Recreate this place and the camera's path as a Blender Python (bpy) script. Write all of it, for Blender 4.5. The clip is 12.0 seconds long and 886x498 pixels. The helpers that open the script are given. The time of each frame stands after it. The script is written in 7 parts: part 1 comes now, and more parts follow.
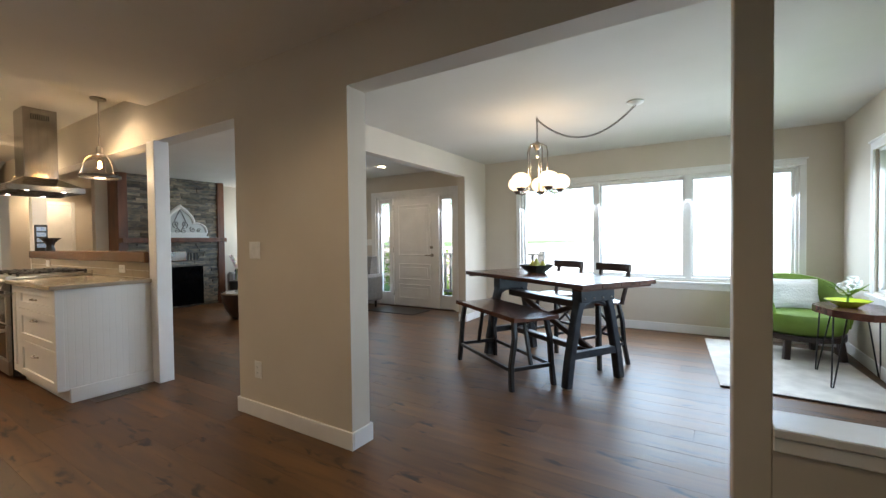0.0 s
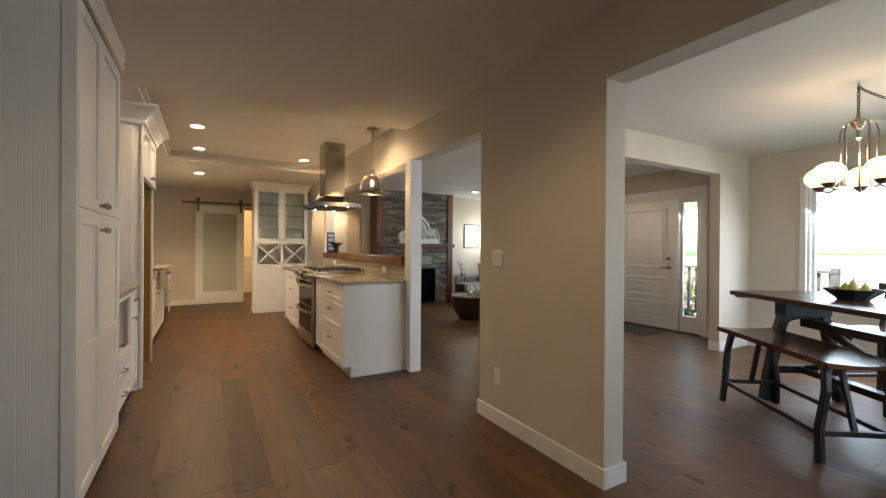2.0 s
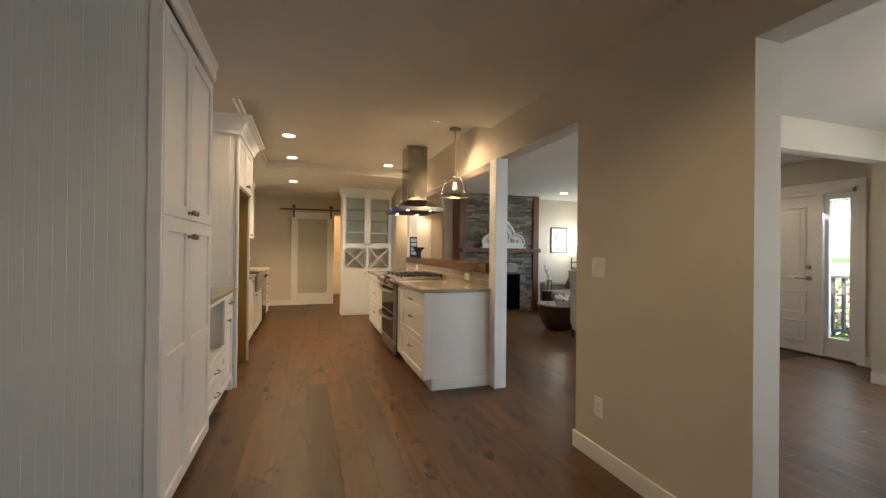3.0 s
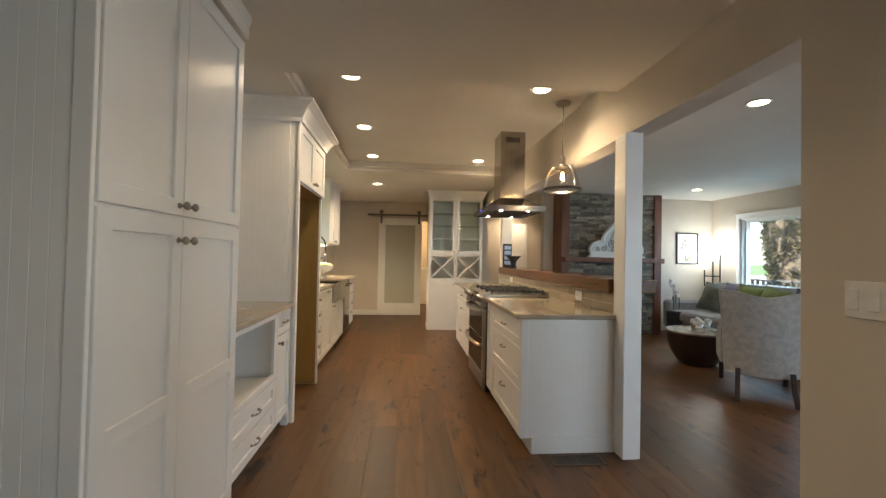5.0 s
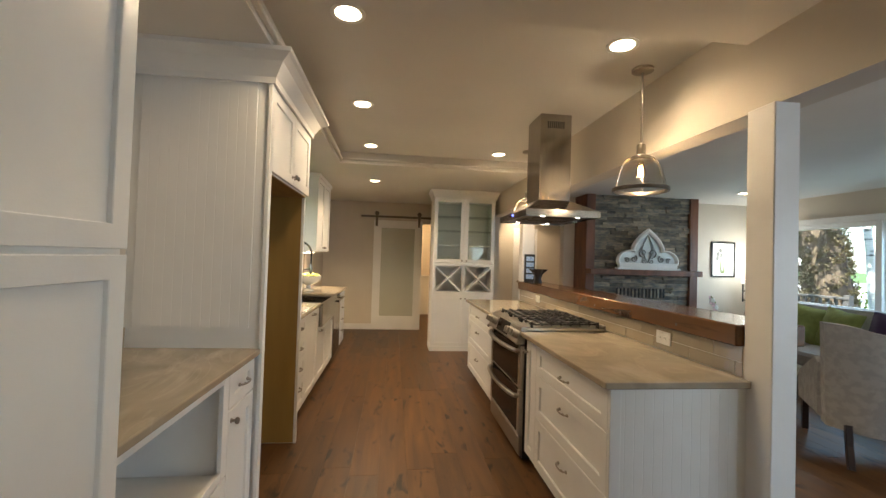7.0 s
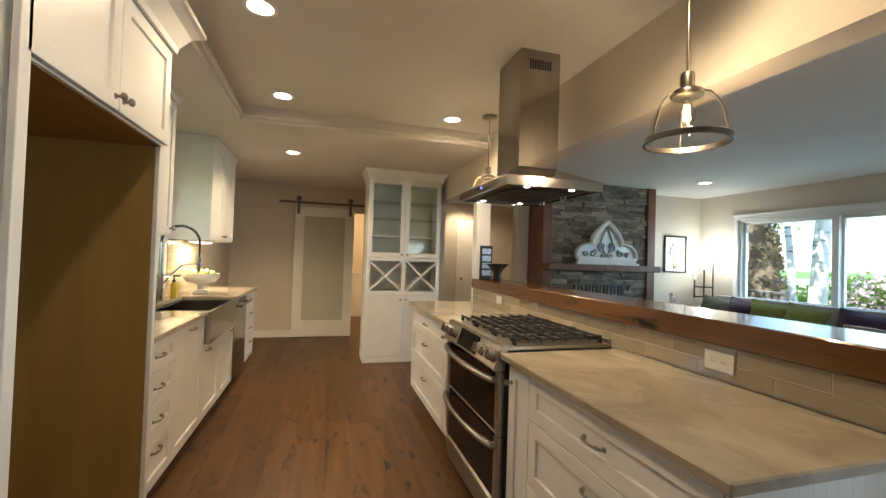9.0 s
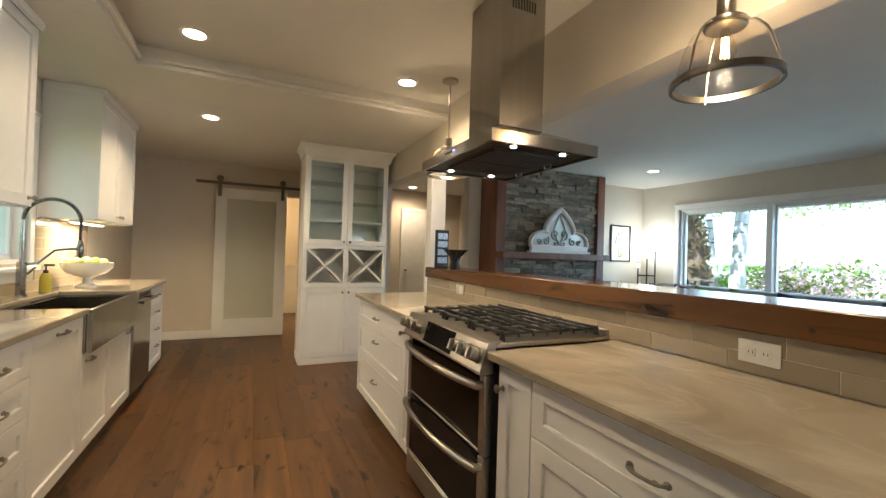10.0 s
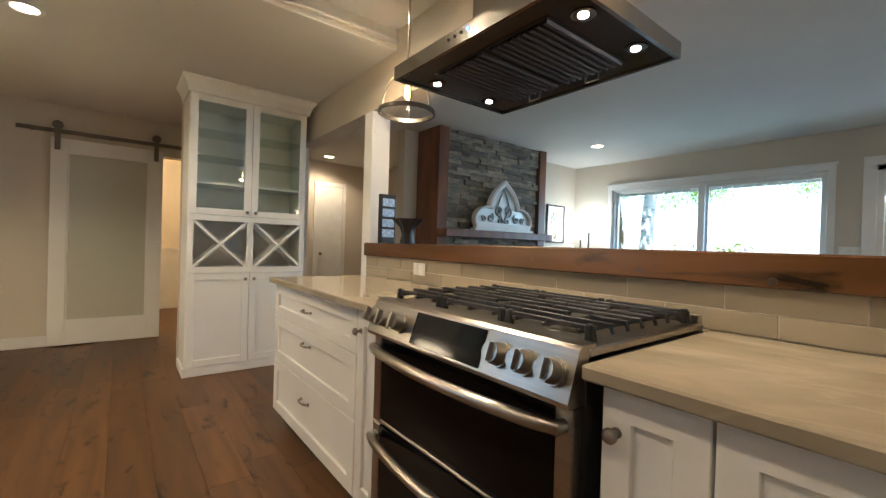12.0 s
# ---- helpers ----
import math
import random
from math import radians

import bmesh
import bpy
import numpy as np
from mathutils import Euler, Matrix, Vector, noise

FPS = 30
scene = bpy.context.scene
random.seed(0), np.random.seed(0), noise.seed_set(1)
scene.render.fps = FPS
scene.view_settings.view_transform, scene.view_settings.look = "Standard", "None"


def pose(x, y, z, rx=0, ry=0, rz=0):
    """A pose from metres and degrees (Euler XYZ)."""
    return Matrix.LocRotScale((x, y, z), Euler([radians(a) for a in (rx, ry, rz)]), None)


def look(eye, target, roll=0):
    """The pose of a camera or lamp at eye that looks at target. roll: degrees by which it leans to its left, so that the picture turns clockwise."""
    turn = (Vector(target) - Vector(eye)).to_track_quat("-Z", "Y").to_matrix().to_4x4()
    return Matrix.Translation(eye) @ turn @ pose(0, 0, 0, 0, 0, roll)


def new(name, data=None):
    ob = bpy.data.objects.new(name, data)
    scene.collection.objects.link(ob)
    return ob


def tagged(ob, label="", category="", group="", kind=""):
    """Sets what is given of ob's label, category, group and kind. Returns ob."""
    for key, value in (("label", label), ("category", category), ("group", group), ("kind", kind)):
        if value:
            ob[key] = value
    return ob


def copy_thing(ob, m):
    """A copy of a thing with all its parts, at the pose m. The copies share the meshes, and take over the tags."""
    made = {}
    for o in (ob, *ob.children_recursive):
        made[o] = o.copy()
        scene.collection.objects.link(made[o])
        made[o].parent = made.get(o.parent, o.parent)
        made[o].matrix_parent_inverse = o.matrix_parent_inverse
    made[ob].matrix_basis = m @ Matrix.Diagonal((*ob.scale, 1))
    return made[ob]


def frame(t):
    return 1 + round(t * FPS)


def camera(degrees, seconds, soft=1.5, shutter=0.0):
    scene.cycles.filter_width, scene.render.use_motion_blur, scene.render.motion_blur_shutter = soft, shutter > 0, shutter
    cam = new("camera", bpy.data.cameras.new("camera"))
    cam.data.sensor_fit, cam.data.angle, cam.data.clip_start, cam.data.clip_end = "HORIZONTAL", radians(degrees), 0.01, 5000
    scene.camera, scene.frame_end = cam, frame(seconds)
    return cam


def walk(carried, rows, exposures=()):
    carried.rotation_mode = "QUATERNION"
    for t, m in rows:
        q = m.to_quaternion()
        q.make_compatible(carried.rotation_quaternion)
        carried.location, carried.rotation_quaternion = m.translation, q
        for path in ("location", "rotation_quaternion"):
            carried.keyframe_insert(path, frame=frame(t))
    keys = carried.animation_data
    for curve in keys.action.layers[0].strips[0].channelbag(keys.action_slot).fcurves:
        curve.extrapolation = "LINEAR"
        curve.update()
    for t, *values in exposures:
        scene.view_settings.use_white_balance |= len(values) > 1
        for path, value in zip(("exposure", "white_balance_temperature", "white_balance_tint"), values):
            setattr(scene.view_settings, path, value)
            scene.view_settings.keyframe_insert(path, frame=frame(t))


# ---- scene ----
cam = camera(94.2, 12.0, 1.4)
PATH = [
    (0, (-0.751, 1.219, 1.222), (-1.815, 2.912, 1.18), -0.7),
    (0.5, (-0.795, 1.214, 1.217), (-2.065, 2.759, 1.188), -0.3),
    (1, (-0.843, 1.195, 1.223), (-2.293, 2.572, 1.2), -0.0),
    (1.5, (-0.923, 1.167, 1.224), (-2.518, 2.374, 1.21), 0.2),
    (2, (-1.054, 1.17, 1.239), (-2.79, 2.163, 1.234), 0.4),
    (2.5, (-1.197, 1.211, 1.251), (-3.035, 1.999, 1.254), 0.6),
    (3, (-1.324, 1.272, 1.261), (-3.222, 1.902, 1.27), 0.6),
    (3.5, (-1.485, 1.382, 1.269), (-3.43, 1.845, 1.287), 0.9),
    (5.5, (-2.495, 1.498, 1.291), (-4.489, 1.654, 1.332), 1.3),
    (6, (-2.761, 1.44, 1.321), (-4.755, 1.582, 1.361), 1.5),
    (6.5, (-2.985, 1.385, 1.365), (-4.977, 1.559, 1.405), 1.6),
    (7, (-3.213, 1.346, 1.413), (-5.199, 1.58, 1.456), 1.8),
    (7.2, (-3.304, 1.332, 1.428), (-5.286, 1.598, 1.467), 1.8),
    (9, (-4.197, 1.42, 1.36), (-6.119, 1.971, 1.4), 1.9),
    (9.5, (-4.444, 1.387, 1.317), (-6.327, 2.059, 1.351), 1.9),
    (10, (-4.677, 1.426, 1.276), (-6.492, 2.266, 1.299), 1.8),
    (10.5, (-4.899, 1.454, 1.241), (-6.644, 2.431, 1.255), 1.8),
    (11, (-5.118, 1.451, 1.187), (-6.793, 2.544, 1.2), 1.7),
    (11.5, (-5.322, 1.451, 1.151), (-6.936, 2.632, 1.15), 1.4),
    (12, (-5.538, 1.509, 1.144), (-7.112, 2.742, 1.127), 1.8),
]
EXPOSURES = [(0.0, 2.48, 6200, 14), (1.5, 2.40, 6600, 15), (3.5, 2.42, 6700, 15), (5.5, 2.36, 6100, 12), (7.0, 2.30, 6250, 12), (9.5, 2.28, 6050, 9), (12.0, 2.26, 5700, 10)]
walk(cam, [(t, look(eye, target, roll)) for t, eye, target, roll in PATH], EXPOSURES)

# ---- world and lights ----
world = bpy.data.worlds.new("world")
scene.world = world
world.use_nodes = True
wn = world.node_tree
sky = wn.nodes.new("ShaderNodeTexSky")
sky.sky_type, sky.sun_disc = "NISHITA", False
sky.sun_elevation, sky.sun_rotation = radians(60), radians(163)
wn.nodes["Background"].inputs["Strength"].default_value = 0.15
wn.links.new(sky.outputs[0], wn.nodes["Background"].inputs["Color"])


def lamp(name, kind, where, power, colour, target=None, size=0.1, spot=130, size_y=None):
    data = bpy.data.lights.new(name, kind)
    data.energy, data.color = power, colour
    if kind == "AREA":
        data.size = size
        if size_y:
            data.shape, data.size_y = "RECTANGLE", size_y
    elif kind == "SPOT":
        data.shadow_soft_size, data.spot_size, data.spot_blend = size, radians(spot), 0.6
    elif kind == "POINT":
        data.shadow_soft_size = size
    ob = new(name, data)
    ob.matrix_world = look(where, target or (where[0], where[1] + 1e-4, where[2] - 1))
    return ob


sun = lamp("sun", "SUN", (2, -16, 36), 5.0, (1.0, 0.95, 0.86), (-4, 4, 0))
sun.data.angle = radians(0.5)
WARM = (1.0, 0.75, 0.45)
SOFT = (1.0, 0.80, 0.55)
TRAY = 2.58
# the last entry is an added, unseen light that brightens the pier
DOWNLIGHTS = [(-5.22, 1.085, TRAY), (-5.267, 2.52, TRAY), (-6.416, 1.065, TRAY), (-7.622, 1.06, TRAY), (-7.66, 2.46, TRAY),
              (-8.96, 1.045, 2.45), (-8.44, 6.19, 2.45), (-4.96, 4.04, 2.45), (-11.62, 4.0, 2.45), (-5.22, 6.46, 2.45), (-3.05, 1.35, 2.45), (-2.15, 1.85, 2.45)]
for k, (lx, ly, lz) in enumerate(DOWNLIGHTS):
    lamp("downlight_lamp", "SPOT", (lx, ly, lz - 0.02), (6.5 if k < 3 else 9.0 if k == 3 else 12.0 if k == 4 else 17.0 if k == 5 else 4.0 if k == 9 else 14.0 if k == 8 else 0.6 if k == 10 else 6.5 if k == 11 else 0.6), WARM if k < 6 or k in (8, 10, 11) else SOFT, size=0.05, spot=150)
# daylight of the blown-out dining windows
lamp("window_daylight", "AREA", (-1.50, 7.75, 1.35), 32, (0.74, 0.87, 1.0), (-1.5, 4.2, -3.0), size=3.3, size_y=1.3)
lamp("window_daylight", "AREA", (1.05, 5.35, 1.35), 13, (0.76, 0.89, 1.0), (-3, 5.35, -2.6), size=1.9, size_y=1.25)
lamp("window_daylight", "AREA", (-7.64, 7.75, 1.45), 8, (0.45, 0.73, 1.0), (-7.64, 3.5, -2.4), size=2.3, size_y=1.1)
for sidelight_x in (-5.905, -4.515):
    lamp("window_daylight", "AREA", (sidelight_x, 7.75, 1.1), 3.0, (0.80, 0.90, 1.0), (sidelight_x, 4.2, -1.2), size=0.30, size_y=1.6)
lamp("pantry_room_lamp", "POINT", (-12.4, 1.5, 2.2), 12, (1.0, 0.66, 0.31), size=0.1)

# ---- materials ----
def material(name, colour, rough=0.5, metal=0.0, colour2=None, scale=(6, 6, 6), detail=4.0, bump=0.0, bump_scale=60.0,
             mix=(0.35, 0.65), spec=0.5, coat=0.0, rough2=None, vary=0.0, distort=0.0, spots=None, rot=0.0, veins=None):
    m = bpy.data.materials.new(name)
    m.use_nodes = True
    t = m.node_tree
    n, l = t.nodes, t.links
    p = n["Principled BSDF"]
    p.inputs["Base Color"].default_value = (*colour, 1)
    p.inputs["Roughness"].default_value, p.inputs["Metallic"].default_value = rough, metal
    p.inputs["Specular IOR Level"].default_value = spec
    p.inputs["Coat Weight"].default_value = coat
    co = n.new("ShaderNodeTexCoord")
    mp = n.new("ShaderNodeMapping")
    mp.inputs["Scale"].default_value, mp.inputs["Rotation"].default_value = scale, (0, 0, radians(rot))
    l.new(co.outputs["Object"], mp.inputs["Vector"])
    ns = n.new("ShaderNodeTexNoise")
    ns.inputs["Detail"].default_value, ns.inputs["Scale"].default_value, ns.inputs["Distortion"].default_value = detail, 1.0, distort
    l.new(mp.outputs[0], ns.inputs["Vector"])
    ramp = n.new("ShaderNodeValToRGB")
    c2 = colour2 or tuple(c * 0.88 for c in colour)
    ramp.color_ramp.elements[0].position, ramp.color_ramp.elements[1].position = mix
    ramp.color_ramp.elements[0].color, ramp.color_ramp.elements[1].color = (*c2, 1), (*colour, 1)
    l.new(ns.outputs["Fac"], ramp.inputs[0])
    last = ramp.outputs[0]
    if spots:
        sc, sz, low, high = spots
        mp2, sn, mr2, mx2 = n.new("ShaderNodeMapping"), n.new("ShaderNodeTexNoise"), n.new("ShaderNodeMapRange"), n.new("ShaderNodeMix")
        mp2.inputs["Scale"].default_value, mp2.inputs["Rotation"].default_value = sz, (0, 0, radians(rot))
        l.new(co.outputs["Object"], mp2.inputs["Vector"])
        sn.inputs["Scale"].default_value, sn.inputs["Detail"].default_value, sn.inputs["Distortion"].default_value = 1.0, 5.0, 0.6
        l.new(mp2.outputs[0], sn.inputs["Vector"])
        mr2.inputs["From Min"].default_value, mr2.inputs["From Max"].default_value = low, high
        l.new(sn.outputs["Fac"], mr2.inputs["Value"])
        mx2.data_type = "RGBA"
        l.new(mr2.outputs[0], mx2.inputs[0])
        l.new(last, mx2.inputs[6])
        mx2.inputs[7].default_value = (*sc, 1)
        last = mx2.outputs[2]
    if veins:
        vc, vs, vw = veins
        mp3, vn, sb, ab, mr3, mx3 = n.new("ShaderNodeMapping"), n.new("ShaderNodeTexNoise"), n.new("ShaderNodeMath"), n.new("ShaderNodeMath"), n.new("ShaderNodeMapRange"), n.new("ShaderNodeMix")
        mp3.inputs["Scale"].default_value, mp3.inputs["Rotation"].default_value = vs, (0, 0, radians(rot))
        l.new(co.outputs["Object"], mp3.inputs["Vector"])
        vn.inputs["Scale"].default_value, vn.inputs["Detail"].default_value, vn.inputs["Distortion"].default_value = 1.0, 6.0, 1.2
        l.new(mp3.outputs[0], vn.inputs["Vector"])
        sb.operation, ab.operation = "SUBTRACT", "ABSOLUTE"
        sb.inputs[1].default_value = 0.52
        l.new(vn.outputs["Fac"], sb.inputs[0])
        l.new(sb.outputs[0], ab.inputs[0])
        mr3.inputs["From Max"].default_value, mr3.inputs["To Min"].default_value, mr3.inputs["To Max"].default_value = vw, 0.15, 0.0
        l.new(ab.outputs[0], mr3.inputs["Value"])
        mx3.data_type = "RGBA"
        l.new(mr3.outputs[0], mx3.inputs[0])
        l.new(last, mx3.inputs[6])
        mx3.inputs[7].default_value = (*vc, 1)
        last = mx3.outputs[2]
    if vary:
        oi = n.new("ShaderNodeObjectInfo")
        ge = n.new("ShaderNodeNewGeometry")
        add = n.new("ShaderNodeMath")
        add.operation = "ADD"
        l.new(oi.outputs["Random"], add.inputs[0])
        l.new(ge.outputs["Random Per Island"], add.inputs[1])
        fr = n.new("ShaderNodeMath")
        fr.operation = "FRACT"
        l.new(add.outputs[0], fr.inputs[0])
        mr = n.new("ShaderNodeMapRange")
        mr.inputs["To Min"].default_value, mr.inputs["To Max"].default_value = 1 - vary, 1 + vary
        l.new(fr.outputs[0], mr.inputs["Value"])
        hs = n.new("ShaderNodeHueSaturation")
        l.new(mr.outputs[0], hs.inputs["Value"])
        l.new(last, hs.inputs["Color"])
        last = hs.outputs[0]
        off = n.new("ShaderNodeVectorMath")
        off.operation = "SCALE"
        off.inputs[0].default_value = (37, 17, 23)
        l.new(fr.outputs[0], off.inputs["Scale"])
        l.new(off.outputs[0], mp.inputs["Location"])
        if spots:
            l.new(off.outputs[0], mp2.inputs["Location"])
    l.new(last, p.inputs["Base Color"])
    if rough2 is not None:
        rr = n.new("ShaderNodeMapRange")
        rr.inputs["To Min"].default_value, rr.inputs["To Max"].default_value = rough, rough2
        l.new(ns.outputs["Fac"], rr.inputs["Value"])
        l.new(rr.outputs[0], p.inputs["Roughness"])
    if bump:
        fine = n.new("ShaderNodeTexNoise")
        fine.inputs["Scale"].default_value, fine.inputs["Detail"].default_value = bump_scale, 3.0
        l.new(co.outputs["Object"], fine.inputs["Vector"])
        if bump_scale == 0:
            l.new(mp.outputs[0], fine.inputs["Vector"])
            fine.inputs["Scale"].default_value = 2.0
        b = n.new("ShaderNodeBump")
        b.inputs["Strength"].default_value, b.inputs["Distance"].default_value = bump, 0.01
        l.new(fine.outputs["Fac"], b.inputs["Height"])
        l.new(b.outputs[0], p.inputs["Normal"])
    return m


def glass(name, tint=(1, 1, 1), rough=0.0, clear=0.9, ior=1.45):
    m = bpy.data.materials.new(name)
    m.use_nodes = True
    n, l = m.node_tree.nodes, m.node_tree.links
    n.remove(n["Principled BSDF"])
    g, tr, mx, fr = n.new("ShaderNodeBsdfGlossy"), n.new("ShaderNodeBsdfTransparent"), n.new("ShaderNodeMixShader"), n.new("ShaderNodeLayerWeight")
    pw, ma = n.new("ShaderNodeMath"), n.new("ShaderNodeMath")
    g.inputs["Roughness"].default_value = rough
    tr.inputs["Color"].default_value = (*[c * clear for c in tint], 1)
    fr.inputs["Blend"].default_value = 0.5
    pw.operation, ma.operation = "POWER", "MULTIPLY_ADD"
    pw.inputs[1].default_value = 5.0
    ma.inputs[1].default_value, ma.inputs[2].default_value = 0.9, ((ior - 1) / (ior + 1)) ** 2
    l.new(fr.outputs["Facing"], pw.inputs[0])
    l.new(pw.outputs[0], ma.inputs[0])
    l.new(ma.outputs[0], mx.inputs[0])
    l.new(tr.outputs[0], mx.inputs[1])
    l.new(g.outputs[0], mx.inputs[2])
    l.new(mx.outputs[0], n["Material Output"].inputs[0])
    return m


def glow(name, colour, strength):
    m = bpy.data.materials.new(name)
    m.use_nodes = True
    p = m.node_tree.nodes["Principled BSDF"]
    p.inputs["Base Color"].default_value = (*colour, 1)
    p.inputs["Emission Color"].default_value = (*colour, 1)
    p.inputs["Emission Strength"].default_value = strength
    return m


WALL = material("wall_paint", (0.61, 0.550, 0.465), 0.75, colour2=(0.58, 0.52, 0.435), scale=(2, 2, 2), bump=0.12, bump_scale=220)
CEIL = material("ceiling_paint", (0.68, 0.655, 0.61), 0.85, colour2=(0.645, 0.62, 0.575), scale=(1.5, 1.5, 1.5), bump=0.15, bump_scale=160)
WHITE = material("cabinet_paint", (0.80, 0.79, 0.76), 0.32, colour2=(0.76, 0.75, 0.72), scale=(3, 3, 3), bump=0.03, bump_scale=150)
TRIM = material("trim_paint", (0.80, 0.79, 0.77), 0.4, colour2=(0.75, 0.74, 0.72), scale=(5, 5, 5), bump=0.03, bump_scale=90)
FLOORING = material("floor_wood", (0.148, 0.0700, 0.0240), 0.34, colour2=(0.058, 0.0255, 0.0086), scale=(1.5, 15, 15), detail=7, bump=0.05, bump_scale=0,
                    mix=(0.26, 0.74), rough2=0.50, spec=0.44, vary=0.27, distort=0.4, spots=((0.010, 0.005, 0.0025), (4.2, 12.0, 12.0), 0.60, 0.71))
SUBFLOOR = material("subfloor", (0.05, 0.03, 0.02), 0.8)
STONE = material("countertop_stone", (0.365, 0.312, 0.235), 0.12, colour2=(0.285, 0.240, 0.175), scale=(1.5, 2.4, 2.4), detail=10, mix=(0.36, 0.60), bump=0.01, bump_scale=80, distort=2.2, spots=((0.48, 0.425, 0.335), (1.3, 4.5, 3.0), 0.52, 0.72), rot=-32, veins=((0.56, 0.50, 0.41), (1.3, 3.4, 3.4), 0.02))
LEDGE = material("ledge_wood", (0.125, 0.056, 0.020), 0.25, colour2=(0.060, 0.023, 0.008), scale=(0.9, 11, 11), detail=8, mix=(0.28, 0.68), bump=0.08, bump_scale=0, coat=0.2, distort=0.5, spots=((0.012, 0.006, 0.004), (2.2, 8, 10), 0.60, 0.69))
MANTEL = material("mantel_wood", (0.21, 0.080, 0.038), 0.4, colour2=(0.10, 0.038, 0.019), scale=(8, 8, 1.5), detail=7, bump=0.1, bump_scale=0)
TABLEWOOD = material("table_wood", (0.12, 0.048, 0.030), 0.22, colour2=(0.045, 0.018, 0.012), scale=(1.5, 16, 12), detail=8, bump=0.06, bump_scale=0)
DARKWOOD = material("dark_wood", (0.035, 0.018, 0.014), 0.3, colour2=(0.018, 0.010, 0.008), scale=(6, 6, 2), bump=0.05, bump_scale=60)
STEEL = material("stainless_steel", (0.40, 0.375, 0.345), 0.17, 1.0, colour2=(0.37, 0.35, 0.32), scale=(30, 30, 2), detail=2, bump=0.30, bump_scale=6)
NICKEL = material("brushed_nickel", (0.36, 0.325, 0.28), 0.28, 1.0, scale=(40, 40, 40))
DARKNICKEL = material("dark_nickel", (0.15, 0.135, 0.115), 0.30, 1.0, scale=(40, 40, 40))
IRON = material("cast_iron", (0.010, 0.010, 0.011), 0.34, 0.0, scale=(50, 50, 50), bump=0.2, bump_scale=300)
BLUEIRON = material("blue_grey_metal", (0.034, 0.042, 0.052), 0.40, 0.4, colour2=(0.020, 0.024, 0.031), scale=(12, 12, 12), bump=0.08, bump_scale=120)
BLACKGLASS = material("black_glass", (0.004, 0.004, 0.0045), 0.10, scale=(4, 4, 4), spec=0.14)
BLACK = material("black_plastic", (0.015, 0.015, 0.016), 0.4, scale=(20, 20, 20))
PLASTIC = material("white_plastic", (0.82, 0.81, 0.78), 0.35, scale=(20, 20, 20))
TILE = material("glass_tile", (0.40, 0.34, 0.25), 0.13, colour2=(0.36, 0.305, 0.225), scale=(3, 3, 3), coat=0.3, vary=0.07)
GROUT = material("grout", (0.68, 0.62, 0.52), 0.9, scale=(30, 30, 30))
PLY = material("bare_plywood", (0.33, 0.205, 0.055), 0.6, colour2=(0.27, 0.165, 0.044), scale=(3, 8, 1), detail=6, bump=0.04, bump_scale=0)
GLASS = glass("window_glass", (0.96, 1.0, 0.99), clear=0.97)
SHADEGLASS = glass("shade_glass", (1.0, 0.97, 0.92), clear=0.96, ior=1.16)
FROST = material("frosted_glass", (0.54, 0.54, 0.45), 0.14, colour2=(0.51, 0.51, 0.43), scale=(1, 1, 1), coat=0.8)
MIRROR = material("mirror_glass", (0.85, 0.87, 0.88), 0.03, 1.0, scale=(1, 1, 1), colour2=(0.83, 0.85, 0.86))
SLATE = material("ledger_stone", (0.30, 0.245, 0.175), 0.75, colour2=(0.115, 0.116, 0.108), scale=(9, 9, 24), detail=7, bump=0.6, bump_scale=45, vary=0.5)
LINEN = material("chair_fabric", (0.44, 0.425, 0.405), 0.9, colour2=(0.37, 0.355, 0.34), scale=(20, 20, 20), detail=6, mix=(0.42, 0.58), bump=0.4, bump_scale=240)
SOFAFAB = material("sofa_fabric", (0.33, 0.32, 0.31), 0.9, colour2=(0.28, 0.27, 0.265), scale=(20, 20, 20), bump=0.4, bump_scale=260)
GREEN = material("green_velvet", (0.15, 0.24, 0.028), 0.7, colour2=(0.11, 0.18, 0.02), scale=(5, 5, 5), bump=0.15, bump_scale=200)
OLIVE = material("olive_cushion", (0.22, 0.26, 0.07), 0.85, colour2=(0.16, 0.19, 0.05), scale=(14, 14, 14), bump=0.3, bump_scale=200)
GREYC = material("grey_cushion", (0.16, 0.17, 0.14), 0.85, colour2=(0.09, 0.10, 0.08), scale=(6, 6, 6), bump=0.3, bump_scale=200)
PURPLE = material("purple_cushion", (0.035, 0.014, 0.060), 0.7, scale=(14, 14, 14), bump=0.2, bump_scale=200)
RUGM = material("rug_wool", (0.72, 0.69, 0.64), 0.95, colour2=(0.55, 0.52, 0.48), scale=(5, 5, 5), detail=8, bump=0.9, bump_scale=70)
CERAMIC = material("white_ceramic", (0.82, 0.82, 0.80), 0.15, scale=(5, 5, 5), coat=0.3)
DARKBOWL = material("dark_bowl", (0.03, 0.04, 0.035), 0.4, scale=(10, 10, 10))
FRUIT = material("green_fruit", (0.48, 0.50, 0.14), 0.45, colour2=(0.38, 0.42, 0.10), scale=(20, 20, 20))


